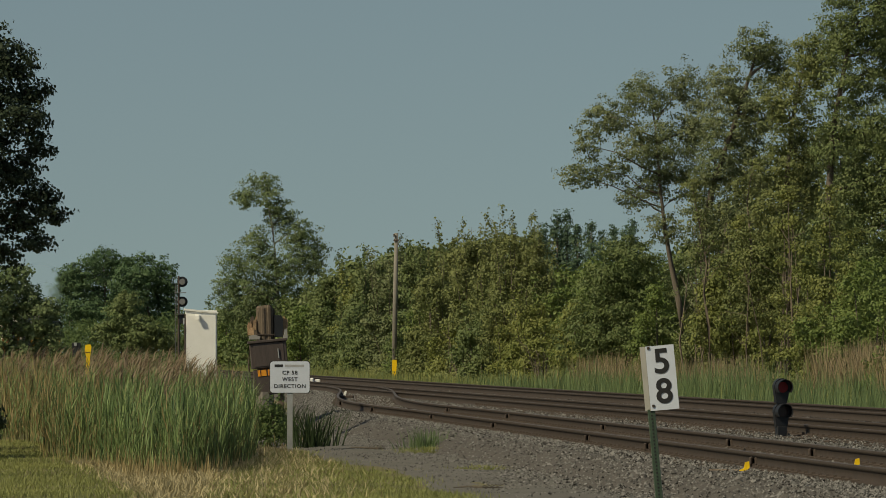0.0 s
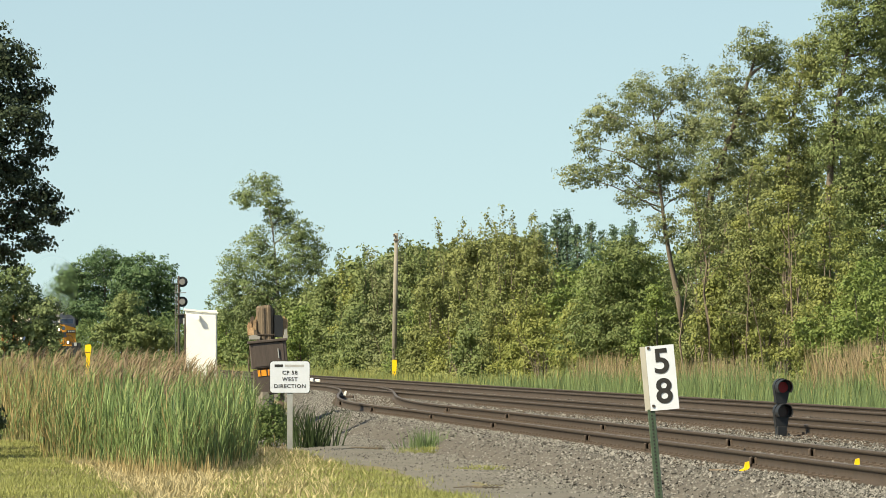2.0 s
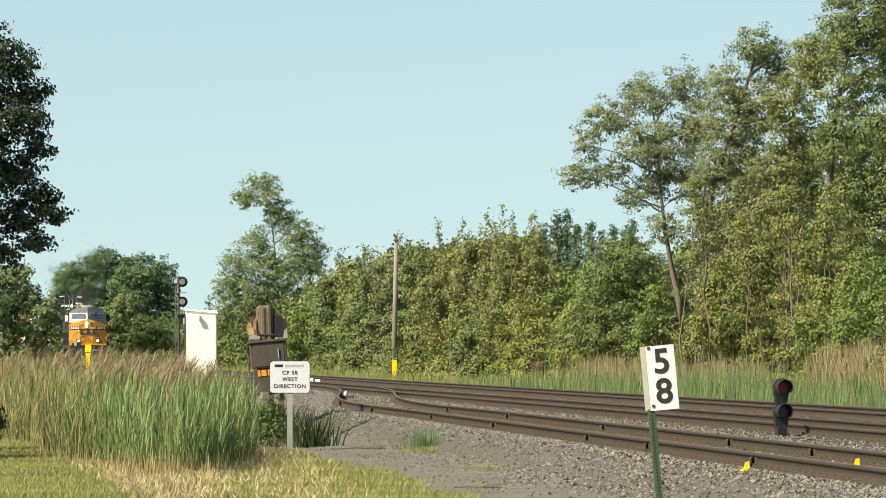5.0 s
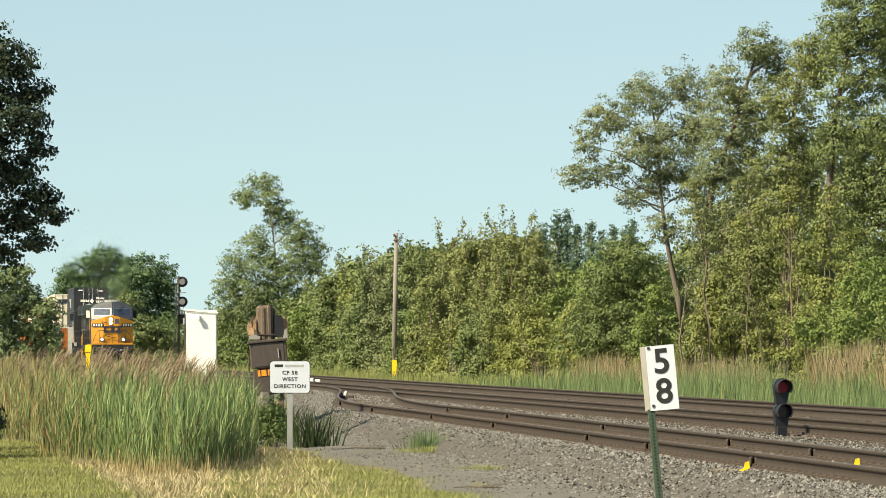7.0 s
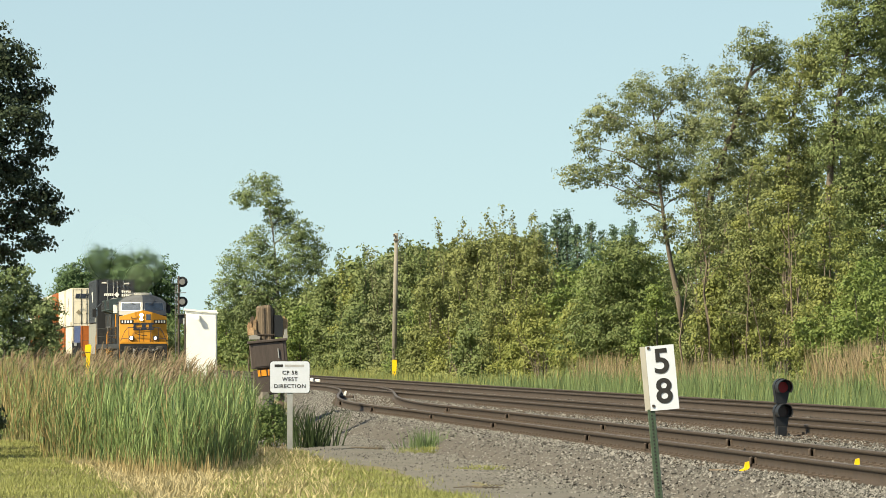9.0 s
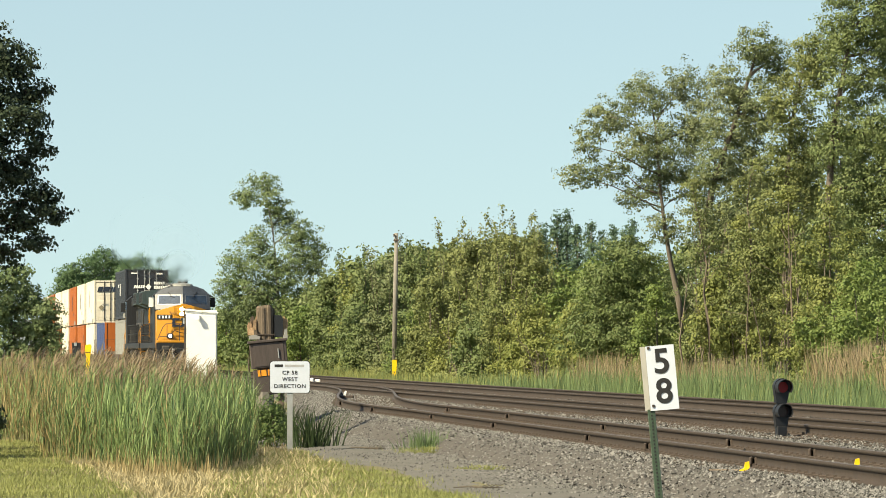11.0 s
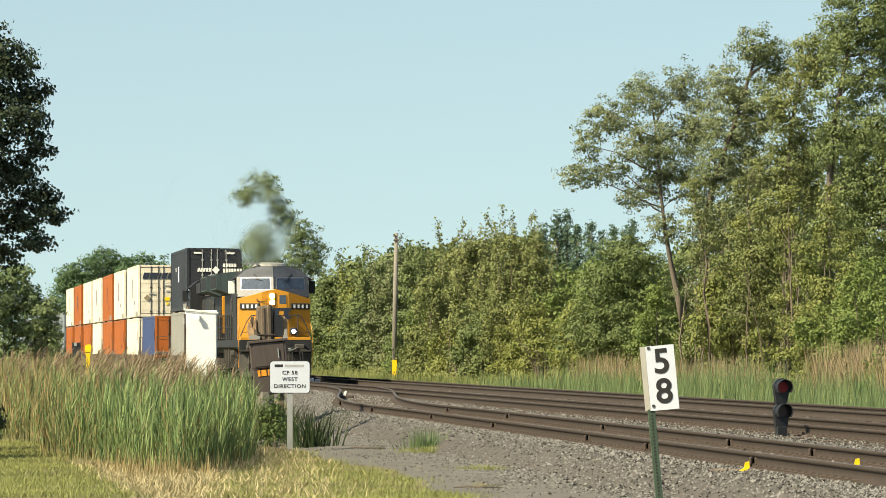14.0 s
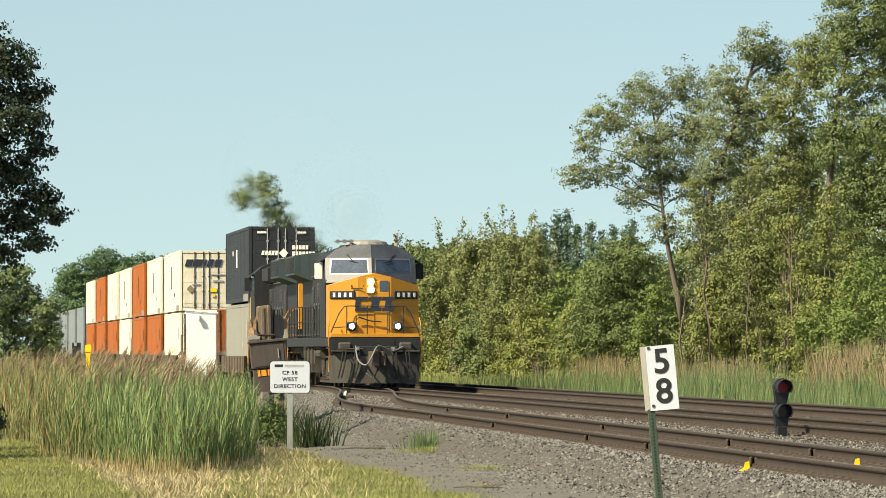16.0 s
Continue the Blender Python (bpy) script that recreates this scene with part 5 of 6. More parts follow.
        part("wiper", bm, M_BLACK, cab)
        for y0, y1 in ((-3.05, -2.35), (-3.85, -3.2)):
            bm = BM()
            box(bm, (sg * 1.43, y0, 3.45), (sg * 1.465, y1, 4.0), 0.01)
            part("side_window", bm, M_GLASS, cab)
        bm = BM()
        box(bm, (sg * 1.47, -2.3, 3.42), (sg * 1.72, -2.26, 3.92), 0.01)
        part("wind_deflector", bm, M_WHITE if sg > 0 else M_LOCO_B, cab, "upright mirror plate beside the cab")
        bm = BM()
        slab(bm, [(sg * 1.42, 4.06), (sg * 1.6, 3.98), (sg * 1.6, 3.94), (sg * 1.42, 4.02)], "y", -3.9, -1.9)
        part("sunshade", bm, M_LOCO_B, cab)
    bm = BM()
    tube(bm, [(0.05, -2.6, 4.45), (0.05, -2.6, 4.6), (0.05, -2.6, 4.66)], [0.72, 0.62, 0.35], 16)
    part("roof_unit", bm, M_C_GREY, cab, "pale roof air unit")
    bm = BM()
    for k in (-0.1, 0.1, 0.3):
        tube(bm, [(0.7 + k, -2.2, 4.6), (0.7 + k, -1.75 - abs(k), 4.6)], [0.03, 0.07], 8)
    tube(bm, [(0.5, -2.2, 4.48), (0.5, -2.2, 4.62), (1.1, -2.2, 4.6)], 0.03, 6)
    part("horn", bm, M_STEEL, cab)
    # long hood
    bm = BM()
    slab(bm, [(-0.9, 1.58), (0.9, 1.58), (0.9, 4.18), (0.68, 4.38), (-0.68, 4.38), (-0.9, 4.18)], "y", -20.2, -4.1)
    hood = part("long_hood", bm, M_LOCO_B, top, "dark blue engine hood")
    for sg in (-1, 1):
        for k in range(11):
            bm = BM()
            box(bm, (sg * 0.895, -5.3 - 0.95 * k, 1.7), (sg * 0.925, -4.45 - 0.95 * k, 3.5), 0.01)
            dr = part("hood_door", bm, M_LOCO_B, hood)
            bm = BM()
            box(bm, (sg * 0.925, -5.2 - 0.95 * k, 2.55), (sg * 0.945, -5.15 - 0.95 * k, 2.75))
            part("latch", bm, M_STEEL, dr)
        for y0, y1, z0, z1 in ((-6.6, -5.5, 2.95, 3.42), (-9.4, -8.4, 2.0, 2.6), (-12.3, -11.3, 2.9, 3.4), (-14.9, -13.9, 1.9, 3.3)):
            grille = part("vent", box(BM(), (sg * 0.92, y0, z0), (sg * 0.95, y1, z1), 0.01), M_PLOW, hood, "dusty louvred vent")
            bm = BM()
            n = int((z1 - z0) / 0.11)
            for k in range(n):
                box(bm, (sg * 0.95, y0 + 0.06, z0 + 0.05 + 0.11 * k), (sg * 0.965, y1 - 0.06, z0 + 0.10 + 0.11 * k))
            tagged(part("louvre", bm, M_BLACK, grille), kind="stuff")
        part("conduit", tube(BM(), [(sg * 0.95, -4.3, 3.62), (sg * 0.95, -15.0, 3.62)], 0.03, 6), M_PLOW, hood)
        part("conduit", tube(BM(), [(sg * 1.3, -4.3, 1.66), (sg * 1.3, -19.6, 1.66)], 0.04, 6), M_DIRT, hood)
        part("equipment_box", slab(BM(), [(sg * 0.92, 3.66), (sg * 1.2, 3.74), (sg * 1.2, 4.2), (sg * 0.92, 4.3)], "y", -8.2, -4.6), M_LOCO_B, hood, "blower box under the roof edge")
        part("equipment_box", box(BM(), (sg * 0.95, -4.95, 1.6), (sg * 1.3, -4.2, 2.35), 0.03), M_PLOW, hood, "dusty equipment box on the walkway")
        for k in range(3):
            part("tank_bracket", box(BM(), (sg * 1.28, -9.0 - 1.7 * k, 0.5), (sg * 1.36, -8.8 - 1.7 * k, 1.25), 0.01), M_DIRT, top)
        part("air_reservoir", tube(BM(), [(sg * 1.18, -7.9, 1.06), (sg * 1.18, -5.6, 1.06)], 0.16, 10), M_DIRT, top)
        bm = BM()
        slab(bm, [(sg * 0.9, 3.5), (sg * 1.52, 3.72), (sg * 1.52, 4.36), (sg * 0.7, 4.47), (sg * 0.7, 4.3)], "y", -20.0, -15.2)
        rad = part("radiator", bm, M_TEAL, hood, "grey-green flared radiator wing")
        bm = BM()
        for k in range(9):
            box(bm, (sg * 1.515, -19.8 + 0.5 * k, 3.78), (sg * 1.535, -19.45 + 0.5 * k, 4.3))
        part("grille", bm, M_LOCO_B, rad)
        bm = BM()
        for k in range(12):
            y = -4.6 - 1.38 * k
            tube(bm, [(sg * 1.40, y, 1.58), (sg * 1.40, y, 2.6)], 0.02, 5)
        tube(bm, [(sg * 1.40, -4.6, 2.6), (sg * 1.40, -19.8, 2.6)], 0.02, 5)
        tube(bm, [(sg * 1.40, -4.6, 2.1), (sg * 1.40, -19.8, 2.1)], 0.016, 5)
        part("walkway_rail", bm, M_LOCO_B, top)
        bm = BM()
        for k in range(6):
            tube(bm, [(sg * 1.34, -20.2 + 0.0 * k, 0.5 + 0.3 * k), (sg * 1.0, -20.2, 0.5 + 0.3 * k)], 0.012, 5)
        tube(bm, [(sg * 1.4, -20.5, 0.5), (sg * 1.4, -20.5, 2.2), (sg * 1.2, -20.55, 2.6), (sg * 0.9, -20.6, 2.6)], 0.018, 6)
        part("rear_rail", bm, M_LOCO_Y, top, "yellow end handrail")
    for x in (0.42, -0.86):
        part("end_panel", box(BM(), (x, -20.24, 1.9), (x + 0.44, -20.19, 3.5), 0.02), M_LOCO_Y, hood, "yellow end panel")
    bm = BM()
    box(bm, (-0.35, -10.6, 4.36), (0.35, -9.2, 4.62), 0.04)
    part("exhaust_stack", bm, M_DIRT, hood)
    bm = BM()
    tube(bm, [(0, -17.6, 4.42), (0, -17.6, 4.5)], 0.6, 16)
    part("fan", bm, M_DIRT, hood)
    for y in (-4.0, -17.0):
        truck(top, y, (-2.0, 0.0, 2.0), 0.53)
        for a in (-2.0, 0.0, 2.0):
            wheelset(top, y + a, 0.53, turned)
    return top


def container(label, mat, length, side=None, front=None, marks=None, high=2.89):
    """A corrugated box with posts, a door end with lock rods and plain printed shapes."""
    top = base("shipping_container", Matrix(), label, "container")
    w = 1.295
    sm, fm = side or mat, front or mat
    bm = BM()
    box(bm, (-w + 0.04, -length + 0.04, 0.05), (w - 0.04, -0.05, high - 0.03))
    part("core", bm, mat, top)
    for sg in (-1, 1):
        bm = BM()
        n = int(length / 0.55)
        line = []
        for k in range(n):
            y0 = -0.25 - (length - 0.5) * k / n
            line += [(sg * (w - 0.045), y0), (sg * (w - 0.012), y0 - 0.08), (sg * (w - 0.012), y0 - 0.32), (sg * (w - 0.045), y0 - 0.40)]
        slab(bm, line + [(sg * (w - 0.07), line[-1][1]), (sg * (w - 0.07), line[0][1])], "z", 0.16, high - 0.13)
        part("side_panel", bm, sm, top)
    for nm, y, mt in (("front_frame", -0.09, fm), ("rear_frame", -length + 0.09, mat)):
        bm = BM()
        for sx in (-1, 1):
            box(bm, (sx * w - sx * 0.14, y - 0.09, 0), (sx * w, y + 0.09, high), 0.01)
        for z0, z1 in ((0.0, 0.16), (high - 0.12, high)):
            box(bm, (-w + 0.13, y - 0.068, z0 + 0.003), (w - 0.13, y + 0.068, z1 - 0.003))
        part(nm, bm, mt, top)
    for sx in (-1, 1):
        for z0, z1 in ((0.003, 0.16), (high - 0.12, high - 0.003)):
            bm = BM()
            box(bm, (sx * w - sx * 0.08, -length + 0.17, z0), (sx * (w - 0.002), -0.17, z1))
            part("side_rail", bm, mat, top)
    for sg in (-1, 1):
        bm = BM()
        box(bm, (min(0, sg * 1.14), -0.055, 0.18), (max(0, sg * 1.14), -0.03, high - 0.14), 0.006)
        for k in range(5):
            box(bm, (sg * 0.06, -0.035, 0.35 + 0.5 * k), (sg * 1.1, -0.022, 0.52 + 0.5 * k), 0.005)
        dr = part("door", bm, fm, top)
        bm = BM()
        box(bm, (sg * 1.135 - 0.012, -0.05, 0.17), (sg * 1.135 + 0.012, -0.024, high - 0.13))
        box(bm, (min(sg * 0.005, sg * 1.12), -0.05, high - 0.155), (max(sg * 0.005, sg * 1.12), -0.024, high - 0.135))
        box(bm, (min(sg * 0.005, sg * 1.12), -0.05, 0.165), (max(sg * 0.005, sg * 1.12), -0.024, 0.185))
        part("gasket", bm, M_DIRT, dr, "dark rubber door seal")
        for x in (0.14, 0.56):
            bm = BM()
            tube(bm, [(sg * x, -0.005, 0.1), (sg * x, -0.005, high - 0.06)], 0.022, 6)
            for z in (0.25, 0.9, 1.6, 2.3):
                box(bm, (sg * x - 0.05, -0.03, z), (sg * x + 0.05, 0.01, z + 0.06))
            part("lock_rod", bm, M_GALV if fm is M_C_NAVY else M_DIRT, dr)
    for nm, lab, mt, bars in marks or ():
        bm = BM()
        for x0, z0, x1, z1, tilt in bars:
            if tilt == 45:
                c, h = ((x0 + x1) / 2, (z0 + z1) / 2), (x1 - x0) * 0.7
                slab(bm, [(c[0] - h, c[1]), (c[0], c[1] - h), (c[0] + h, c[1]), (c[0], c[1] + h)], "y", -0.012, 0.016)
            else:
                sh = -(z1 - z0) * math.tan(radians(tilt))
                slab(bm, [(x0, z0), (x1, z0), (x1 + sh, z1), (x0 + sh, z1)], "y", -0.012, 0.016)
        tagged(part(nm, bm, mt, top, lab), kind="stuff" if len(bars) > 1 else "")
    return top


def side_mark(top, mat, bars, label):
    bm = BM()
    for y0, z0, y1, z1 in bars:
        box(bm, (1.288, y0, z0), (1.298, y1, z1))
    tagged(part("side_print", bm, mat, top, label), kind="stuff")


def well_car(length):
    top = base("well_car", Matrix(), "brown articulated container well car in the train", "freight car", "well cars of the train")
    bm = BM()
    for sg in (-1, 1):
        slab(bm, [(-2.2, 0.95), (-length + 2.2, 0.95), (-length + 2.8, 0.3), (-2.8, 0.3)], "x", min(sg * 1.36, sg * 1.46), max(sg * 1.36, sg * 1.46))
        for k in range(9):
            y = -2.9 - (length - 5.8) * k / 8
            box(bm, (min(sg * 1.45, sg * 1.5), y - 0.06, 0.32), (max(sg * 1.45, sg * 1.5), y + 0.06, 0.93))
    box(bm, (-1.36, -length + 2.6, 0.28), (1.36, -2.6, 0.37))
    part("well", bm, M_WELL, top)
    for y0 in (-2.3, -length + 0.2):
        bm = BM()
        box(bm, (-1.3, y0, 0.95), (1.3, y0 + 2.1, 1.12), 0.02)
        box(bm, (-0.3, y0 - 0.1, 0.75), (0.3, y0 + 2.2, 0.97), 0.02)
        part("end_platform", bm, M_WELL, top)
        for sg in (-1, 1):
            bm = BM()
            tube(bm, [(sg * 1.25, y0 + 1.0, 1.1), (sg * 1.25, y0 + 1.0, 1.9), (sg * 0.6, y0 + 1.0, 1.9), (sg * 0.6, y0 + 1.0, 1.1)], 0.025, 5)
            part("hand_rail", bm, M_WELL, top)
        truck(top, y0 + 1.05, (-0.88, 0.88), 0.42)
        for a in (-0.88, 0.88):
            wheelset(top, y0 + 1.05 + a, 0.42)
    bm = BM()
    box(bm, (-0.14, -0.1, 0.72), (0.14, 0.35, 1.0), 0.04)
    part("coupler", bm, M_DIRT, top)
    return top


def build_train():
    lead = locomotive("yellow and dark blue diesel locomotive with lit headlights", False)
    MOVING.append((lead, 0.0, False))
    second = locomotive("trailing dark blue diesel locomotive running hood first", True)
    MOVING.append((second, 43.4, True))
    dark_marks = [("printed_bar", "white company print as plain bars", M_WHITE_P,
                   [(0.18 + 0.13 * k, 1.78, 0.28 + 0.13 * k, 1.95, 12) for k in range(5)] + [(-0.5 - 0.13 * k, 2.0, -0.4 - 0.13 * k, 2.16, 0) for k in range(5)]
                   + [(-0.5 - 0.13 * k, 1.74, -0.4 - 0.13 * k, 1.92, 0) for k in range(7)] + [(-0.95, 2.62, -0.6, 2.7, 0), (0.6, 2.62, 0.95, 2.7, 0)]),
                  ("emblem", "white diamond emblem", M_WHITE_P, [(-0.2, 1.73, 0.06, 1.99, 45)])]
    white_marks = [("printed_bar", "dark company lettering as plain slanted bars", M_LOGO,
                    [(1.08 - a, 2.12, 1.08 - a + w, 2.46, 16) for a, w in ((0.36, 0.32), (0.84, 0.42), (1.02, 0.1), (1.36, 0.26), (1.74, 0.3))]),
                   ("emblem", "brown diamond placard", M_SIGNPLACARD, [(0.62, 0.9, 0.9, 1.18, 45)]),
                   ("placard", "yellow and grey stickers", M_YELLOW, [(-0.5, 0.9, -0.2, 1.08, 0), (-0.42, 0.66, -0.3, 0.8, 0)]),
                   ("faint_print", "faint grey print as plain bars", M_GREY_INK, [(-0.9, 1.72, -0.2, 1.76, 0), (-0.8, 1.4, -0.3, 1.47, 0), (0.3, 1.25, 0.7, 1.29, 0)])]
    small = [("faint_print", "small grey print as plain bars", M_GREY_INK, [(-0.9, 2.2, -0.2, 2.3, 0), (-0.8, 1.9, -0.3, 1.97, 0)])]
    say = {"w": (M_C_WHITE, "white corrugated container"), "o": (M_C_ORANGE, "orange corrugated container"), "n": (M_C_NAVY, "black corrugated container"),
           "g": (M_C_GREY, "light grey container"), "b": (M_C_BLUE, "blue container with an orange front"), "s": (M_C_SILVER, "plain grey trailer box")}
    rows = [(45.9, "g", "n"), (80.6, "b", ""), (103.2, "w", "w"), (124.2, "o", "w"), (144.6, "o", "o"), (164.9, "w", "w"), (185.4, "o", "w"),
            (207.4, "o", "o"), (228.8, "o", "w"), (251.7, "s", "-"), (273.0, "s", "-"), (294.2, "s", "-"), (315.4, "s", "-"), (336.6, "s", "-"), (357.8, "s", "-"),
            (379.0, "s", "-"), (400.2, "s", "-")]
    for i, (behind, low, high) in enumerate(rows):
        car_len = 20.9 if i else 21.2
        car = well_car(car_len)
        MOVING.append((car, behind - 2.4, False))
        mat, lab = say[low]
        tall = 3.9 if high == "-" else 2.59
        c = container(f"{lab} low in a well car", mat, 16.15, front=M_C_ORANGE if low == "b" else None, marks=small if low in "wg" else None, high=tall)
        c["rest"] = 0.40
        MOVING.append((c, behind, False))
        side_mark(c, M_GREY_INK if low in "wgs" else M_LOGO, [(-1.2, 1.3, -0.8, 1.9), (-4.0, 0.9, -3.6, 1.1)], "small print as plain bars")
        if high in ("w", "o", "n"):
            mat, lab = say[high]
            c = container(f"{lab} stacked on top", mat, 16.15, marks=dark_marks if high == "n" else (white_marks if i == 2 else small))
            c["rest"] = 3.07
            for lx in (-1.2, 1.2):
                for ly in (-0.1, -12.3):
                    bm = BM()
                    box(bm, (lx - 0.09, ly - 0.1, -0.085), (lx + 0.09, ly + 0.1, 0.002), 0.01)
                    part("twist_lock", bm, M_PLATE, c)
            bm = BM()
            box(bm, (1.27, -3.3, 0.02), (1.3, -0.25, 0.3))
            part("tunnel_recess", bm, M_C_GREY, c, "grey recess at the front foot")
            MOVING.append((c, behind, False))
            if high == "n":
                side_mark(c, M_WHITE_P, [(-8.5, 1.4, -7.7, 2.1), (-11.0, 1.9, -10.5, 2.1)], "white print as plain bars")
            else:
                side_mark(c, M_LOGO, [(-8.6, 1.1, -7.9, 2.2), (-5.5, 0.7, -4.8, 0.9)], "grey print as plain bars")


def exhaust_haze():
    """Hot gas that trails over the engines, in rounded lumps that ride along with them."""
    rng = random.Random(9)
    for behind, x, z, r, most in ((12, -0.2, 5.6, 1.1, 0.03), (23, -0.5, 6.5, 2.0, 0.008), (46, -0.4, 7.8, 3.0, 0.0)):
        top = base("exhaust_haze", Matrix(), "drifting hot exhaust gas above the locomotives", "exhaust haze", "exhaust of the locomotives")
        bm = BM()
        bmesh.ops.create_icosphere(bm, subdivisions=3, radius=1.0)
        seed = rng.uniform(0, 50)
        for v in bm.verts:
            v.co *= 1 + 0.1 * noise.noise(v.co * 1.3 + Vector((seed, 0, 0)))
        lump = part("gas_lump", bm, hot_air("exhaust_gas", 0.9, most), top, smooth=True)
        lump.matrix_basis = Matrix.Translation((x, 0, z)) @ Matrix.Diagonal((r, 2.4 * r, r, 1))
        MOVING.append((top, behind, False))


def motions():
    times = [0.5 * k for k in range(33)]
    for thing, behind, turned in MOVING:
        lift = pose(0, 0, thing["rest"]) if "rest" in thing else Matrix()
        flip = pose(0, 0, 0, 0, 0, 180) if turned else Matrix()
        walk(thing, [(t, run(t, behind) @ lift @ flip) for t in times])
    for w, y, r, turned in WHEELS:
        rows = []
        for k in range(481):
            t = k / 30
            s = V0 * (t - 16) + A0 * (t - 16) ** 2
            # the five-holed wheel looks the same after each fifth of a turn
            turn = (s / r - k * 2 * math.pi / 5) * (1 if turned else -1)
            rows.append((t, Matrix.Translation((0, y, r)) @ Matrix.Rotation(turn, 4, "X")))
        walk(w, rows)


build_ground()
TRACKS = build_tracks()

# ---- trees: the belt beyond the far track, the far row, the near left ----
tree("willow_tree", "leaning willow with an open grey-green crown behind the tracks", 8.95, 226, L_WILLOW, 0.083, 0.65, 0.15,
     [(0.0, 0.52), (-0.08, 1.59), (-0.33, 3.04), (-0.6, 4.39), (-0.81, 5.61), (-0.99, 7.19), (-1.16, 9.47)],
     [(-2.86, 9.78, 1.08, 0.79), (-3.61, 8.68, 0.54, 0.7), (-4.06, 7.56, 0.7, 0.5), (-2.92, 7.71, 0.99, 0.54), (-1.37, 10.46, 1.28, 0.87), (-0.54, 8.74, 1.28, 1.14), (-1.78, 8.74, 0.99, 0.79), (-1.99, 6.77, 0.62, 0.54), (-0.08, 10.92, 0.7, 0.75), (0.19, 7.08, 0.99, 1.04), (-1.16, 7.4, 0.83, 0.83), (0.5, 9.57, 0.91, 1.24), (-0.75, 5.74, 0.7, 0.62)])
tree("willow_tree", "tall multi-stemmed willow with a ragged crown", 9.54, 216, L_WILLOW, 0.083, 0.75, 0.22,
     [(0.0, 0.78), (-0.16, 2.76), (-0.51, 4.74), (-0.08, 6.92), (0.67, 9.1), (1.37, 11.28)],
     [(0.48, 10.49, 0.91, 0.83), (1.47, 11.77, 0.95, 0.71), (2.06, 11.28, 0.71, 0.79), (0.67, 9.0, 1.19, 1.09), (-0.02, 7.52, 0.99, 0.99), (1.07, 7.52, 1.09, 1.19), (-0.32, 5.54, 0.91, 1.09), (0.48, 5.14, 1.09, 1.19), (1.56, 9.69, 0.99, 1.19), (-0.12, 3.55, 0.99, 1.19)])
tree("cottonwood_tree", "cottonwood whose trunk is wrapped in climbing vines", 11.46, 204, L_VINE, 0.083, 0.75, 0.18,
     [(0.0, 0.62), (-0.02, 2.3), (-0.17, 4.54), (-0.09, 6.6), (0.09, 8.66), (0.52, 10.72)],
     [(-0.13, 9.22, 0.97, 1.03), (0.65, 10.53, 0.94, 0.94), (-0.04, 7.35, 0.97, 1.16), (-0.32, 5.48, 1.05, 1.16), (-0.88, 3.98, 1.05, 1.12), (0.24, 3.98, 0.94, 1.31), (-1.25, 2.67, 1.01, 1.03), (0.06, 2.39, 0.97, 0.84), (0.99, 11.0, 0.75, 0.84), (0.71, 8.1, 0.67, 1.12), (0.8, 6.23, 0.67, 0.94)])
tree("cottonwood_tree", "very tall cottonwood with dense dark boughs", 12.4, 196, L_SHRUB, 0.083, 0.75, 0.19,
     [(0.0, 0.64), (-0.22, 2.25), (-0.34, 4.41), (-0.11, 6.39), (0.0, 8.18), (0.47, 10.7), (0.83, 12.5)],
     [(0.29, 11.06, 0.93, 0.99), (1.1, 11.78, 1.08, 1.08), (1.55, 10.16, 1.08, 1.26), (0.29, 9.35, 0.9, 0.99), (1.28, 8.18, 0.99, 1.08), (0.11, 7.64, 0.79, 0.99), (0.83, 6.39, 1.08, 1.08), (0.11, 5.13, 0.86, 1.08), (1.55, 5.13, 0.9, 1.44), (-0.07, 3.33, 0.9, 1.08), (1.1, 3.33, 1.08, 1.08), (0.47, 12.86, 1.26, 0.9), (2.26, 11.24, 1.44, 1.62), (2.26, 6.93, 1.26, 2.16)])
tree("tall_shrub", "dark leafy shrub under the willows", 7.05, 236, L_SHRUB, 0.099, 1.0, 0.05,
     [(0.0, 0.53), (0.0, 2.48), (0.04, 4.21)],
     [(0.0, 4.43, 1.3, 1.08), (-0.76, 3.34, 1.3, 1.08), (0.65, 3.13, 1.3, 1.19), (-0.22, 1.83, 1.51, 1.08), (1.3, 1.83, 1.3, 0.97), (-1.51, 1.83, 1.08, 0.97)])
tree("tall_shrub", "dense shrub at the foot of the big trees", 9.84, 208, L_CREEPER, 0.099, 1.0, 0.05,
     [(0.0, 0.61), (-0.19, 2.32), (-0.19, 3.28)],
     [(-0.67, 1.85, 0.95, 0.76), (0.19, 1.75, 1.14, 0.76), (0.0, 3.47, 0.95, 0.95), (-0.72, 2.89, 0.65, 0.76), (1.14, 1.56, 0.95, 0.67)])
tree("tall_shrub", "low bushy growth beside the reeds", 12.72, 186, L_BUSH, 0.099, 1.0, 0.05,
     [(0.0, 0.49), (0.0, 1.69), (0.09, 2.37)],
     [(0.0, 2.54, 0.85, 0.68), (0.68, 2.2, 1.02, 0.85), (-0.68, 2.2, 0.68, 0.6), (0.26, 1.52, 0.77, 0.48), (-1.53, 1.69, 0.68, 0.51)])
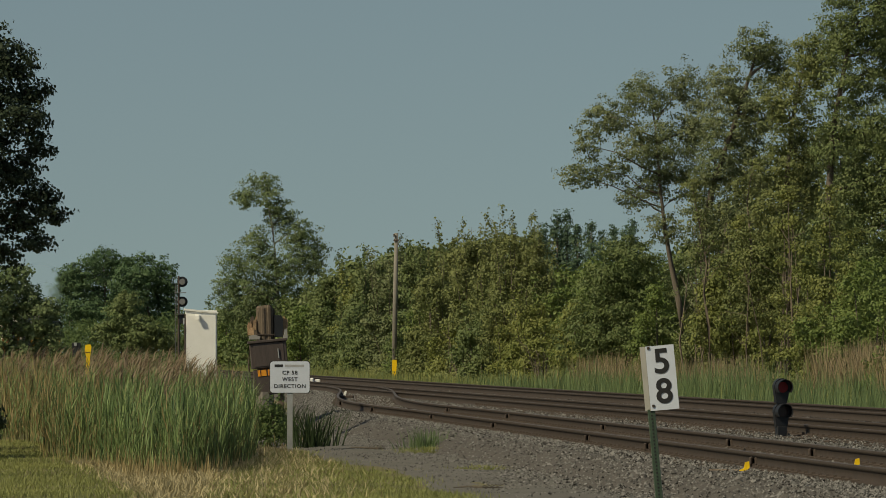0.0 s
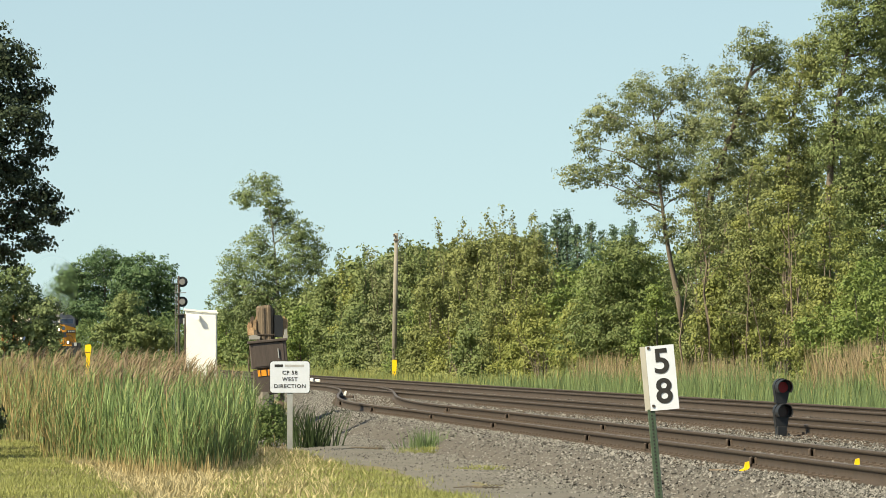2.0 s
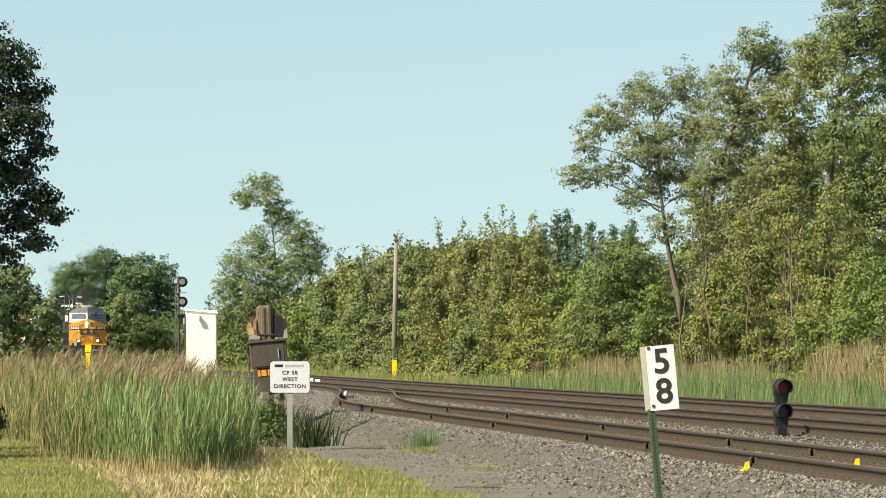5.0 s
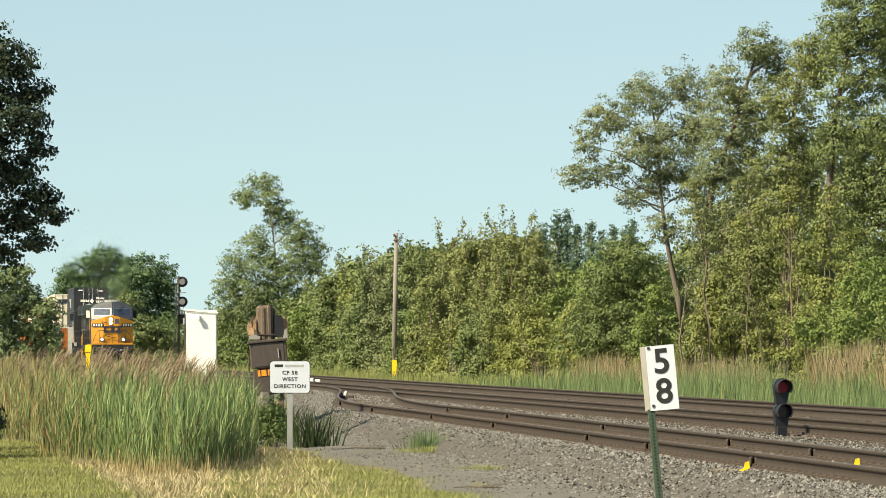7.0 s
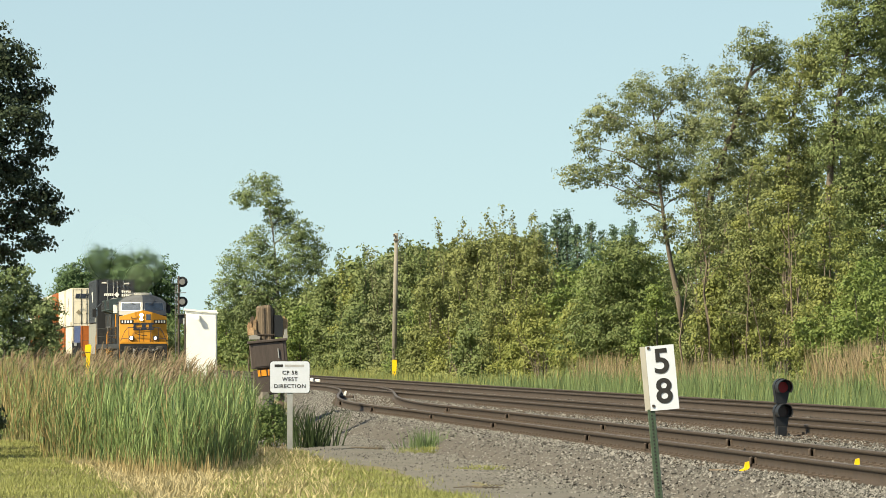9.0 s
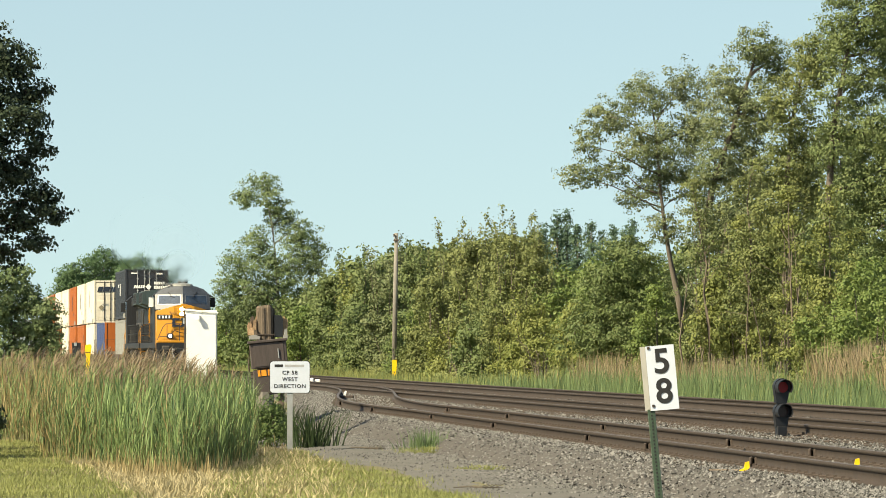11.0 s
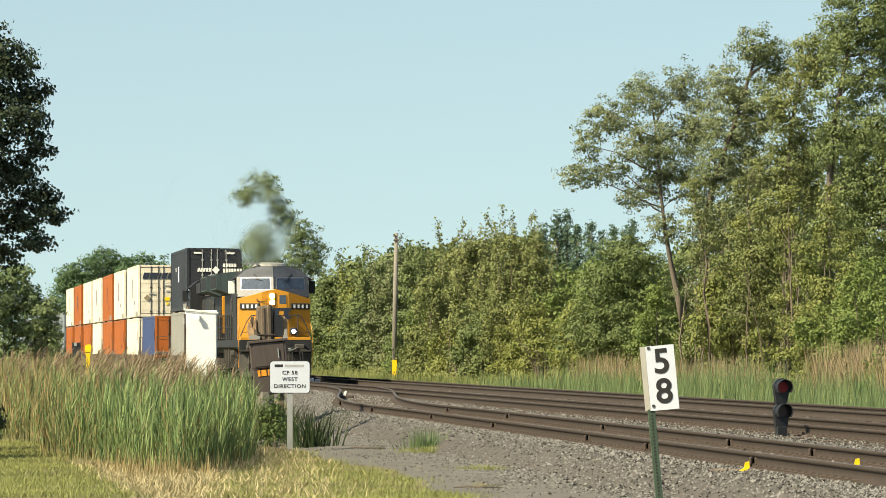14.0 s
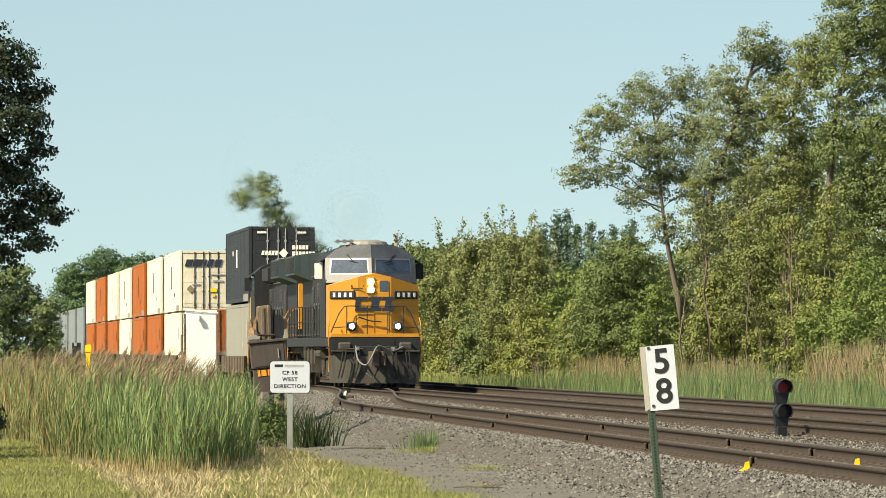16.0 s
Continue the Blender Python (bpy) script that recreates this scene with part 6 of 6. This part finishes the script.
tree("dead_tree", "bare grey-brown dying tree among the vines", 8.95, 205, L_VINE, 0.083, 0.45, 0.058,
     [(0.0, 0.51), (-0.11, 1.94), (-0.27, 3.08), (-0.19, 4.02), (-0.42, 5.35), (-0.68, 6.68)],
     [(-0.65, 6.59, 0.46, 0.42), (-0.38, 5.73, 0.38, 0.46), (0.08, 4.88, 0.42, 0.42), (0.34, 4.02, 0.34, 0.34), (-0.49, 4.4, 0.34, 0.38)], bark=M_DEADWOOD)
tree("dead_tree", "bare grey-brown dying tree with climbing vines", 10.18, 204, L_VINE, 0.083, 0.45, 0.058,
     [(0.0, 0.52), (-0.09, 2.69), (0.04, 4.39), (-0.11, 6.09), (0.08, 7.41)],
     [(-0.34, 6.56, 0.42, 0.49), (0.3, 5.71, 0.38, 0.49), (-0.23, 4.86, 0.45, 0.42), (0.19, 7.22, 0.38, 0.42), (0.38, 4.39, 0.34, 0.38)], bark=M_DEADWOOD)
tree("poplar_tree", "slim blue-green poplar rising above the hedge", 4.93, 302, L_BLUE, 0.112, 1.0, 0.09,
     [(0.0, 0.36), (0.0, 4.46), (0.0, 6.89)],
     [(0.0, 6.95, 0.14, 0.39), (-0.08, 6.34, 0.25, 0.5), (0.08, 5.73, 0.33, 0.55), (-0.08, 4.9, 0.44, 0.72), (0.06, 3.63, 0.61, 0.94)])
tree("poplar_tree", "slim blue-green poplar rising above the hedge", 5.56, 300, L_BLUE, 0.112, 1.0, 0.09,
     [(0.0, 0.36), (0.0, 5.04), (0.0, 7.46)],
     [(0.0, 7.52, 0.14, 0.39), (-0.08, 6.91, 0.25, 0.5), (0.08, 6.31, 0.33, 0.55), (-0.08, 5.48, 0.44, 0.72), (0.06, 4.21, 0.61, 0.94)])
tree("poplar_tree", "slim blue-green poplar rising above the hedge", 6.02, 300, L_BLUE, 0.112, 1.0, 0.09,
     [(0.0, 0.36), (0.0, 5.15), (0.0, 7.57)],
     [(0.0, 7.63, 0.14, 0.39), (-0.08, 7.02, 0.25, 0.5), (0.08, 6.42, 0.33, 0.55), (-0.08, 5.59, 0.44, 0.72), (0.06, 4.32, 0.61, 0.94)])
tree("poplar_tree", "slim blue-green poplar rising above the hedge", 6.5, 298, L_BLUE, 0.112, 1.0, 0.09,
     [(0.0, 0.37), (0.0, 4.52), (0.0, 6.93)],
     [(0.0, 6.98, 0.14, 0.38), (-0.08, 6.38, 0.25, 0.49), (0.08, 5.78, 0.33, 0.55), (-0.08, 4.96, 0.44, 0.71), (0.05, 3.7, 0.6, 0.93)])
tree("poplar_tree", "slim blue-green poplar rising above the hedge", 7.11, 296, L_BLUE, 0.112, 1.0, 0.09,
     [(0.0, 0.37), (0.0, 4.66), (0.0, 7.05)],
     [(0.0, 7.1, 0.14, 0.38), (-0.08, 6.51, 0.24, 0.49), (0.08, 5.91, 0.33, 0.54), (-0.08, 5.1, 0.43, 0.71), (0.05, 3.85, 0.6, 0.92)])
tree("poplar_tree", "slim blue-green poplar rising above the hedge", 7.55, 292, L_BLUE, 0.112, 1.0, 0.09,
     [(0.0, 0.39), (0.0, 4.19), (0.0, 6.54)],
     [(0.0, 6.6, 0.13, 0.37), (-0.08, 6.01, 0.24, 0.48), (0.08, 5.42, 0.32, 0.54), (-0.08, 4.61, 0.43, 0.7), (0.05, 3.38, 0.59, 0.91)])
tree("poplar_tree", "slim blue-green poplar rising above the hedge", 8.03, 290, L_BLUE, 0.112, 1.0, 0.09,
     [(0.0, 0.39), (0.0, 4.43), (0.0, 6.77)],
     [(0.0, 6.82, 0.13, 0.37), (-0.08, 6.24, 0.24, 0.48), (0.08, 5.65, 0.32, 0.53), (-0.08, 4.86, 0.43, 0.69), (0.05, 3.63, 0.58, 0.9)])
tree("poplar_tree", "slim blue-green poplar rising above the hedge", 8.5, 288, L_BLUE, 0.112, 1.0, 0.09,
     [(0.0, 0.4), (0.0, 4.25), (0.0, 6.57)],
     [(0.0, 6.63, 0.13, 0.37), (-0.08, 6.05, 0.24, 0.48), (0.08, 5.47, 0.32, 0.53), (-0.08, 4.67, 0.42, 0.69), (0.05, 3.46, 0.58, 0.9)])
tree("poplar_tree", "slim blue-green poplar rising above the hedge", 8.81, 286, L_BLUE, 0.112, 1.0, 0.09,
     [(0.0, 0.4), (0.0, 4.6), (0.0, 6.9)],
     [(0.0, 6.96, 0.13, 0.37), (-0.08, 6.38, 0.24, 0.47), (0.08, 5.8, 0.31, 0.52), (-0.08, 5.02, 0.42, 0.68), (0.05, 3.81, 0.58, 0.89)])
tree("birch_tree", "tall thin-crowned tree leaning over the hedge", -12.72, 475, L_BIRCH, 0.15, 0.72, 0.24,
     [(0.0, -0.09), (0.04, 3.82), (-0.09, 7.31), (-0.44, 10.79), (-0.96, 13.4)],
     [(-1.31, 14.19, 1.48, 0.7), (-2.44, 12.88, 1.13, 0.96), (-0.52, 12.88, 1.31, 1.13), (0.22, 11.45, 1.39, 1.05), (1.22, 10.36, 1.48, 1.31), (2.31, 9.05, 1.31, 1.48), (-1.61, 9.57, 1.31, 1.13), (-3.14, 7.74, 1.39, 1.57), (-4.09, 6.22, 0.96, 1.13), (-0.96, 7.74, 1.57, 1.48), (-2.26, 5.57, 1.92, 1.48), (2.96, 7.83, 0.78, 1.22), (1.22, 7.74, 2.0, 1.74), (0.35, 5.57, 2.61, 1.74), (-3.14, 4.04, 2.0, 1.48), (-0.52, 2.95, 2.61, 1.74), (2.31, 3.82, 2.0, 1.74)], bark=M_POLEWOOD)
tree("linden_tree", "round dark green tree far along the line", -28.71, 600, L_DARK, 0.22, 1.1, 0.25,
     [(0.0, -0.42), (0.0, 4.53), (0.0, 7.83)],
     [(0.0, 8.93, 2.2, 1.65), (1.54, 7.83, 1.65, 1.87), (-1.49, 7.83, 2.2, 2.2), (0.72, 5.08, 2.53, 2.42), (-2.04, 4.53, 2.75, 2.53), (2.09, 4.53, 1.43, 2.2)])
tree("linden_tree", "broad dark green tree with a domed crown", -41.66, 760, L_DARK, 0.26, 1.1, 0.3,
     [(0.0, -0.84), (0.0, 5.43), (0.0, 10.31)],
     [(-0.42, 12.26, 2.51, 1.67), (2.02, 11.7, 2.37, 1.67), (-2.51, 10.45, 2.37, 2.09), (0.63, 8.91, 3.76, 3.07), (-2.51, 6.47, 3.07, 3.07), (2.02, 5.08, 3.48, 3.07), (-4.6, 9.61, 1.67, 1.81)])
tree("linden_tree", "dark green tree at the end of the row", -54.37, 900, L_DARK, 0.304, 0.8, 0.3,
     [(0.0, -1.21), (0.0, 6.22), (0.0, 11.17)],
     [(0.0, 10.75, 2.64, 2.81), (-1.65, 7.45, 1.98, 3.3), (1.24, 6.22, 2.97, 3.63), (-0.41, 2.92, 2.97, 2.48)])
tree("field_shrub", "lighter green bush in front of the dark trees", -27.13, 520, L_SHRUB, 0.208, 1.2, 0.1,
     [(0.0, 0.03), (0.0, 2.17), (0.0, 4.08)],
     [(0.0, 4.08, 1.62, 1.43), (-1.19, 2.65, 1.62, 1.24), (1.67, 2.89, 1.91, 1.43), (3.34, 2.17, 1.62, 1.24), (0.95, 1.93, 2.19, 1.05), (0.48, 5.27, 1.05, 0.86)])
tree("maple_tree", "maple with broad clustered leaves, its shade put into the leaf colour", -10.48, 130, L_MAPLE, 0.085, 1.1, 0.2,
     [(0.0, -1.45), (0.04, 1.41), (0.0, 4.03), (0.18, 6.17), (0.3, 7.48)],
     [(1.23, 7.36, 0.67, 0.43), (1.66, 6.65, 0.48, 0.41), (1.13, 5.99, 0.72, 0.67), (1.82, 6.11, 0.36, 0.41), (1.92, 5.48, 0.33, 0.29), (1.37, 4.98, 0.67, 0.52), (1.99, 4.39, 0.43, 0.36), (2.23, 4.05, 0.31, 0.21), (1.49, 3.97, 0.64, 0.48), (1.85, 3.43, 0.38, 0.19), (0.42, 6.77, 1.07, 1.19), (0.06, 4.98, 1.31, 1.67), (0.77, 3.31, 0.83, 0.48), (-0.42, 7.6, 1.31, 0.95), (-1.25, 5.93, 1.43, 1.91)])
tree("leafy_bush", "sunlit broad-leaved bush at the edge of the reeds", -14.40, 205, L_BIRCH, 0.098, 1.2, 0.1,
     [(0.0, 0.05), (0.0, 1.55), (0.04, 2.68)],
     [(0.08, 3.34, 0.56, 0.64), (0.64, 2.87, 0.53, 0.64), (1.05, 2.3, 0.53, 0.64), (0.11, 2.12, 0.86, 0.83), (0.86, 1.55, 0.68, 0.68), (-0.83, 2.87, 0.94, 1.32), (1.33, 1.74, 0.34, 0.41), (-0.08, 1.08, 0.94, 0.53), (0.3, 3.71, 0.45, 0.41), (1.33, 2.49, 0.34, 0.45), (1.52, 1.37, 0.3, 0.49), (1.05, 0.99, 0.56, 0.38)])
# bushes outside the view, added to shade the lawn's left edge
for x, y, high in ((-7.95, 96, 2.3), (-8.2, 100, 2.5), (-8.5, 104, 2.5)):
    bush("lawn_shade_bush", "unseen bush beside the lawn, added to cast a shadow on it", x, y, high, 0.9, L_MAPLE, 0.085, 1.7)
# shrubs of the belt: place, height, half width, leaf, upright shoots
DULL, OLIVE = "tall green shrub in the hedge along the line", "olive-green sapling with upright leafy shoots in the hedge"
FRESH, GOLD = "bright green broad-leaved bush in the hedge", "yellowish-green bush at the front of the hedge"
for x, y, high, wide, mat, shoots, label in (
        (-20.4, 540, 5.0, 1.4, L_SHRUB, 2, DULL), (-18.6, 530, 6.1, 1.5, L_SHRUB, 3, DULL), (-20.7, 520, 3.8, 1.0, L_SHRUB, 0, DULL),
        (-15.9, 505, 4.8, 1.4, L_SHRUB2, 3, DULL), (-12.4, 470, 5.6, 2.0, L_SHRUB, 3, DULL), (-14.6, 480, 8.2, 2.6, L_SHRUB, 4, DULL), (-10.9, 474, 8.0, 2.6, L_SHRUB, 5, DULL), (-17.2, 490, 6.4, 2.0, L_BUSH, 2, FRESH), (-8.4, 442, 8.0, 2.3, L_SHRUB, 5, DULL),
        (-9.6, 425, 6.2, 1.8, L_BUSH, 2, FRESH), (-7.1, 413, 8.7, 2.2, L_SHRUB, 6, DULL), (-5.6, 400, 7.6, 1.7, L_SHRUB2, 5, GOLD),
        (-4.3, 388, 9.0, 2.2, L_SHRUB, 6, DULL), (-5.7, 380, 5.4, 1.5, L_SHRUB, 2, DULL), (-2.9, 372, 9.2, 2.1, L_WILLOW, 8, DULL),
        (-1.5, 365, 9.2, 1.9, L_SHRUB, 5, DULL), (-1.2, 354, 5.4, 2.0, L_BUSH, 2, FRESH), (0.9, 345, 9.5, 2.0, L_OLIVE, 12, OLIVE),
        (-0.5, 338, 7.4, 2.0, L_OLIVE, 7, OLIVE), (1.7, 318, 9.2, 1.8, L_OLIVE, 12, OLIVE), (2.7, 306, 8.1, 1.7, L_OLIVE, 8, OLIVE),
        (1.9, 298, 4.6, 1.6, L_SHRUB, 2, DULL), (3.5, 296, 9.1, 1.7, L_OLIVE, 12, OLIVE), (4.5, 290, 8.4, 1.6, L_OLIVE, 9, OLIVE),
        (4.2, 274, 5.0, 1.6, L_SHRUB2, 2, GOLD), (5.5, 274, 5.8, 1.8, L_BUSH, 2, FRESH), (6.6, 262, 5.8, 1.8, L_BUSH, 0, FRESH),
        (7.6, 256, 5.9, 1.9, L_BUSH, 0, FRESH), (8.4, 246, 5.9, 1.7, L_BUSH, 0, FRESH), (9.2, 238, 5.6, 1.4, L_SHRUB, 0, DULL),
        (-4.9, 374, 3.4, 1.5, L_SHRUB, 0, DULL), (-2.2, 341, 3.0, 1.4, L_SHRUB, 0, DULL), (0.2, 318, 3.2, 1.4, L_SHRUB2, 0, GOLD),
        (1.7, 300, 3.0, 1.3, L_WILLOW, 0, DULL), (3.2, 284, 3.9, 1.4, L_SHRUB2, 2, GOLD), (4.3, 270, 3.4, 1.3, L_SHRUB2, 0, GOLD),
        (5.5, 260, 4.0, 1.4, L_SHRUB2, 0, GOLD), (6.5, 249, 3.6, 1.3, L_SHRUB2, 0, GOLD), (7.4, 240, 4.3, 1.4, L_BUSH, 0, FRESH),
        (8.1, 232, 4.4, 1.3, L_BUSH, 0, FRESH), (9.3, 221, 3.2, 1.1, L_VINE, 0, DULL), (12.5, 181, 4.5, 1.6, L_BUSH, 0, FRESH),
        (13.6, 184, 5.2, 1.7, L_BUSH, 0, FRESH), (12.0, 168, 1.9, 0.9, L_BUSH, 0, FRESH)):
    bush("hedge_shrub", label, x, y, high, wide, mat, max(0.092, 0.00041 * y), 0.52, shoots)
# taller growth behind
for x, y, high, wide, mat in (
        (-8.1, 452, 7.0, 2.9, L_SHRUB), (-6.0, 430, 8.2, 2.8, L_SHRUB), (-3.4, 405, 8.4, 2.8, L_SHRUB), (-1.6, 392, 8.6, 2.6, L_SHRUB), (0.2, 366, 8.2, 2.5, L_SHRUB),
        (1.6, 352, 8.2, 2.4, L_OLIVE), (3.0, 332, 8.2, 2.3, L_OLIVE), (4.6, 314, 7.9, 2.3, L_SHRUB), (6.0, 296, 5.8, 2.3, L_BUSH), (7.4, 284, 5.8, 2.3, L_BUSH),
        (8.8, 266, 6.0, 2.0, L_SHRUB), (10.2, 252, 6.4, 2.2, L_SHRUB), (11.4, 244, 8.0, 2.2, L_VINE), (13.4, 236, 9.6, 2.1, L_VINE), (12.4, 240, 9.0, 2.0, L_WILLOW), (14.6, 230, 10.6, 2.1, L_WILLOW),
        (15.6, 224, 10.2, 2.2, L_SHRUB), (16.9, 220, 11.6, 2.2, L_SHRUB), (14.4, 212, 5.6, 1.8, L_SHRUB), (12.6, 222, 5.0, 1.9, L_VINE)):
    bush("back_shrub", "dense green growth deep in the belt of woods", x, y, high, wide, mat, 0.0008 * y, 0.32, 0)
# creepers that curtain the trunks
for x, y, high, wide, mat in ((9.7, 214, 4.2, 0.8, L_CREEPER), (10.2, 209, 6.6, 0.7, L_CREEPER), (10.75, 205, 5.4, 0.75, L_CREEPER), (11.15, 199, 7.4, 0.6, L_CREEPER),
                              (11.6, 195, 5.6, 0.7, L_CREEPER), (12.0, 191, 6.9, 0.65, L_CREEPER), (12.4, 187, 5.6, 0.7, L_CREEPER), (9.0, 222, 3.0, 0.8, L_VINE),
                              (10.4, 203, 2.6, 0.9, L_CREEPER), (11.3, 192, 2.4, 0.8, L_CREEPER)):
    bush("climbing_vine", "yellow-green creeper hanging over the tree trunks", x, y, high, wide, mat, 0.09, 0.6, 0, "vine")
for x, y, high, n, spread in ((9.15, 212, 6.6, 9, 0.5), (9.6, 207, 5.2, 4, 0.6), (10.35, 203, 5.0, 4, 0.6), (9.9, 210, 6.2, 6, 0.45), (10.9, 202, 6.8, 6, 0.5), (11.6, 198, 6.0, 5, 0.4), (1.2, 312, 3.5, 8, 0.5), (4.2, 268, 3.0, 6, 0.4)):
    dead_shrub("tangle of bare grey-brown stems among the vines", x, y, high, n, spread)

milepost()
station_sign()
dwarf_signal()
relay_case()
cable_terminal()
utility_pole()
mast_signal()
marker_posts()
build_train()
exhaust_haze()
build_reeds()
build_lawn()
build_far_grass()
build_undergrowth()
tuft("dark_blade_plant", "dark spiky leaves beside the sign post", -2.25, 106, 150, 0.28, 0.5, 0.95, 0.03, L_SPIKE, 31, lean=0.5)
tuft("dark_blade_plant", "dark spiky clump in the shade of the terminal post", -3.0, 116, 120, 0.3, 0.5, 0.9, 0.03, L_SPIKE, 32, lean=0.5)
tuft("grass_tuft", "small tuft of grass on the gravel path", -0.27, 101, 420, 0.2, 0.12, 0.50, 0.014, L_GRASS, 33)
tuft("grass_tuft", "thin low weeds on the gravel path", 0.55, 85.5, 900, 0.26, 0.04, 0.12, 0.012, L_LAWN, 34)
tuft("grass_tuft", "thin low weeds on the gravel path", -0.18, 99.6, 1300, 0.4, 0.04, 0.14, 0.012, L_LAWN, 35)
tree("climbing_vine", "green vine growing over the foot of the terminal post", -3.55, 119.6, L_VINE, 0.07, 1.2, 0.03,
     [(0, 0), (0.02, -0.2), (0, 0.3)],
     [(-0.15, -0.3, 0.3, 0.22), (0.2, -0.25, 0.22, 0.3), (0.35, -0.4, 0.25, 0.2)], category="vine")
tree("scrub_bush", "dark scrubby weeds at the edge of the reeds", -3.0, 108, L_FIELD, 0.05, 0.6, 0.025,
     [(0, 0), (0.02, -0.2), (0, 0.25)],
     [(0.0, 0.15, 0.22, 0.22), (-0.12, -0.1, 0.25, 0.25), (0.14, -0.2, 0.26, 0.22), (0.0, -0.4, 0.34, 0.16)], category="shrub")
stones("loose_ballast", "loose pale crushed stones on the ballast", 88000, on_bed, 0.0150, 21)
stones("loose_gravel", "scattered small stones on the service path", 17000, on_path, 0.0105, 22)
track_fittings(TRACKS)
shadow_sticks()
build_ties(TRACKS)
motions()
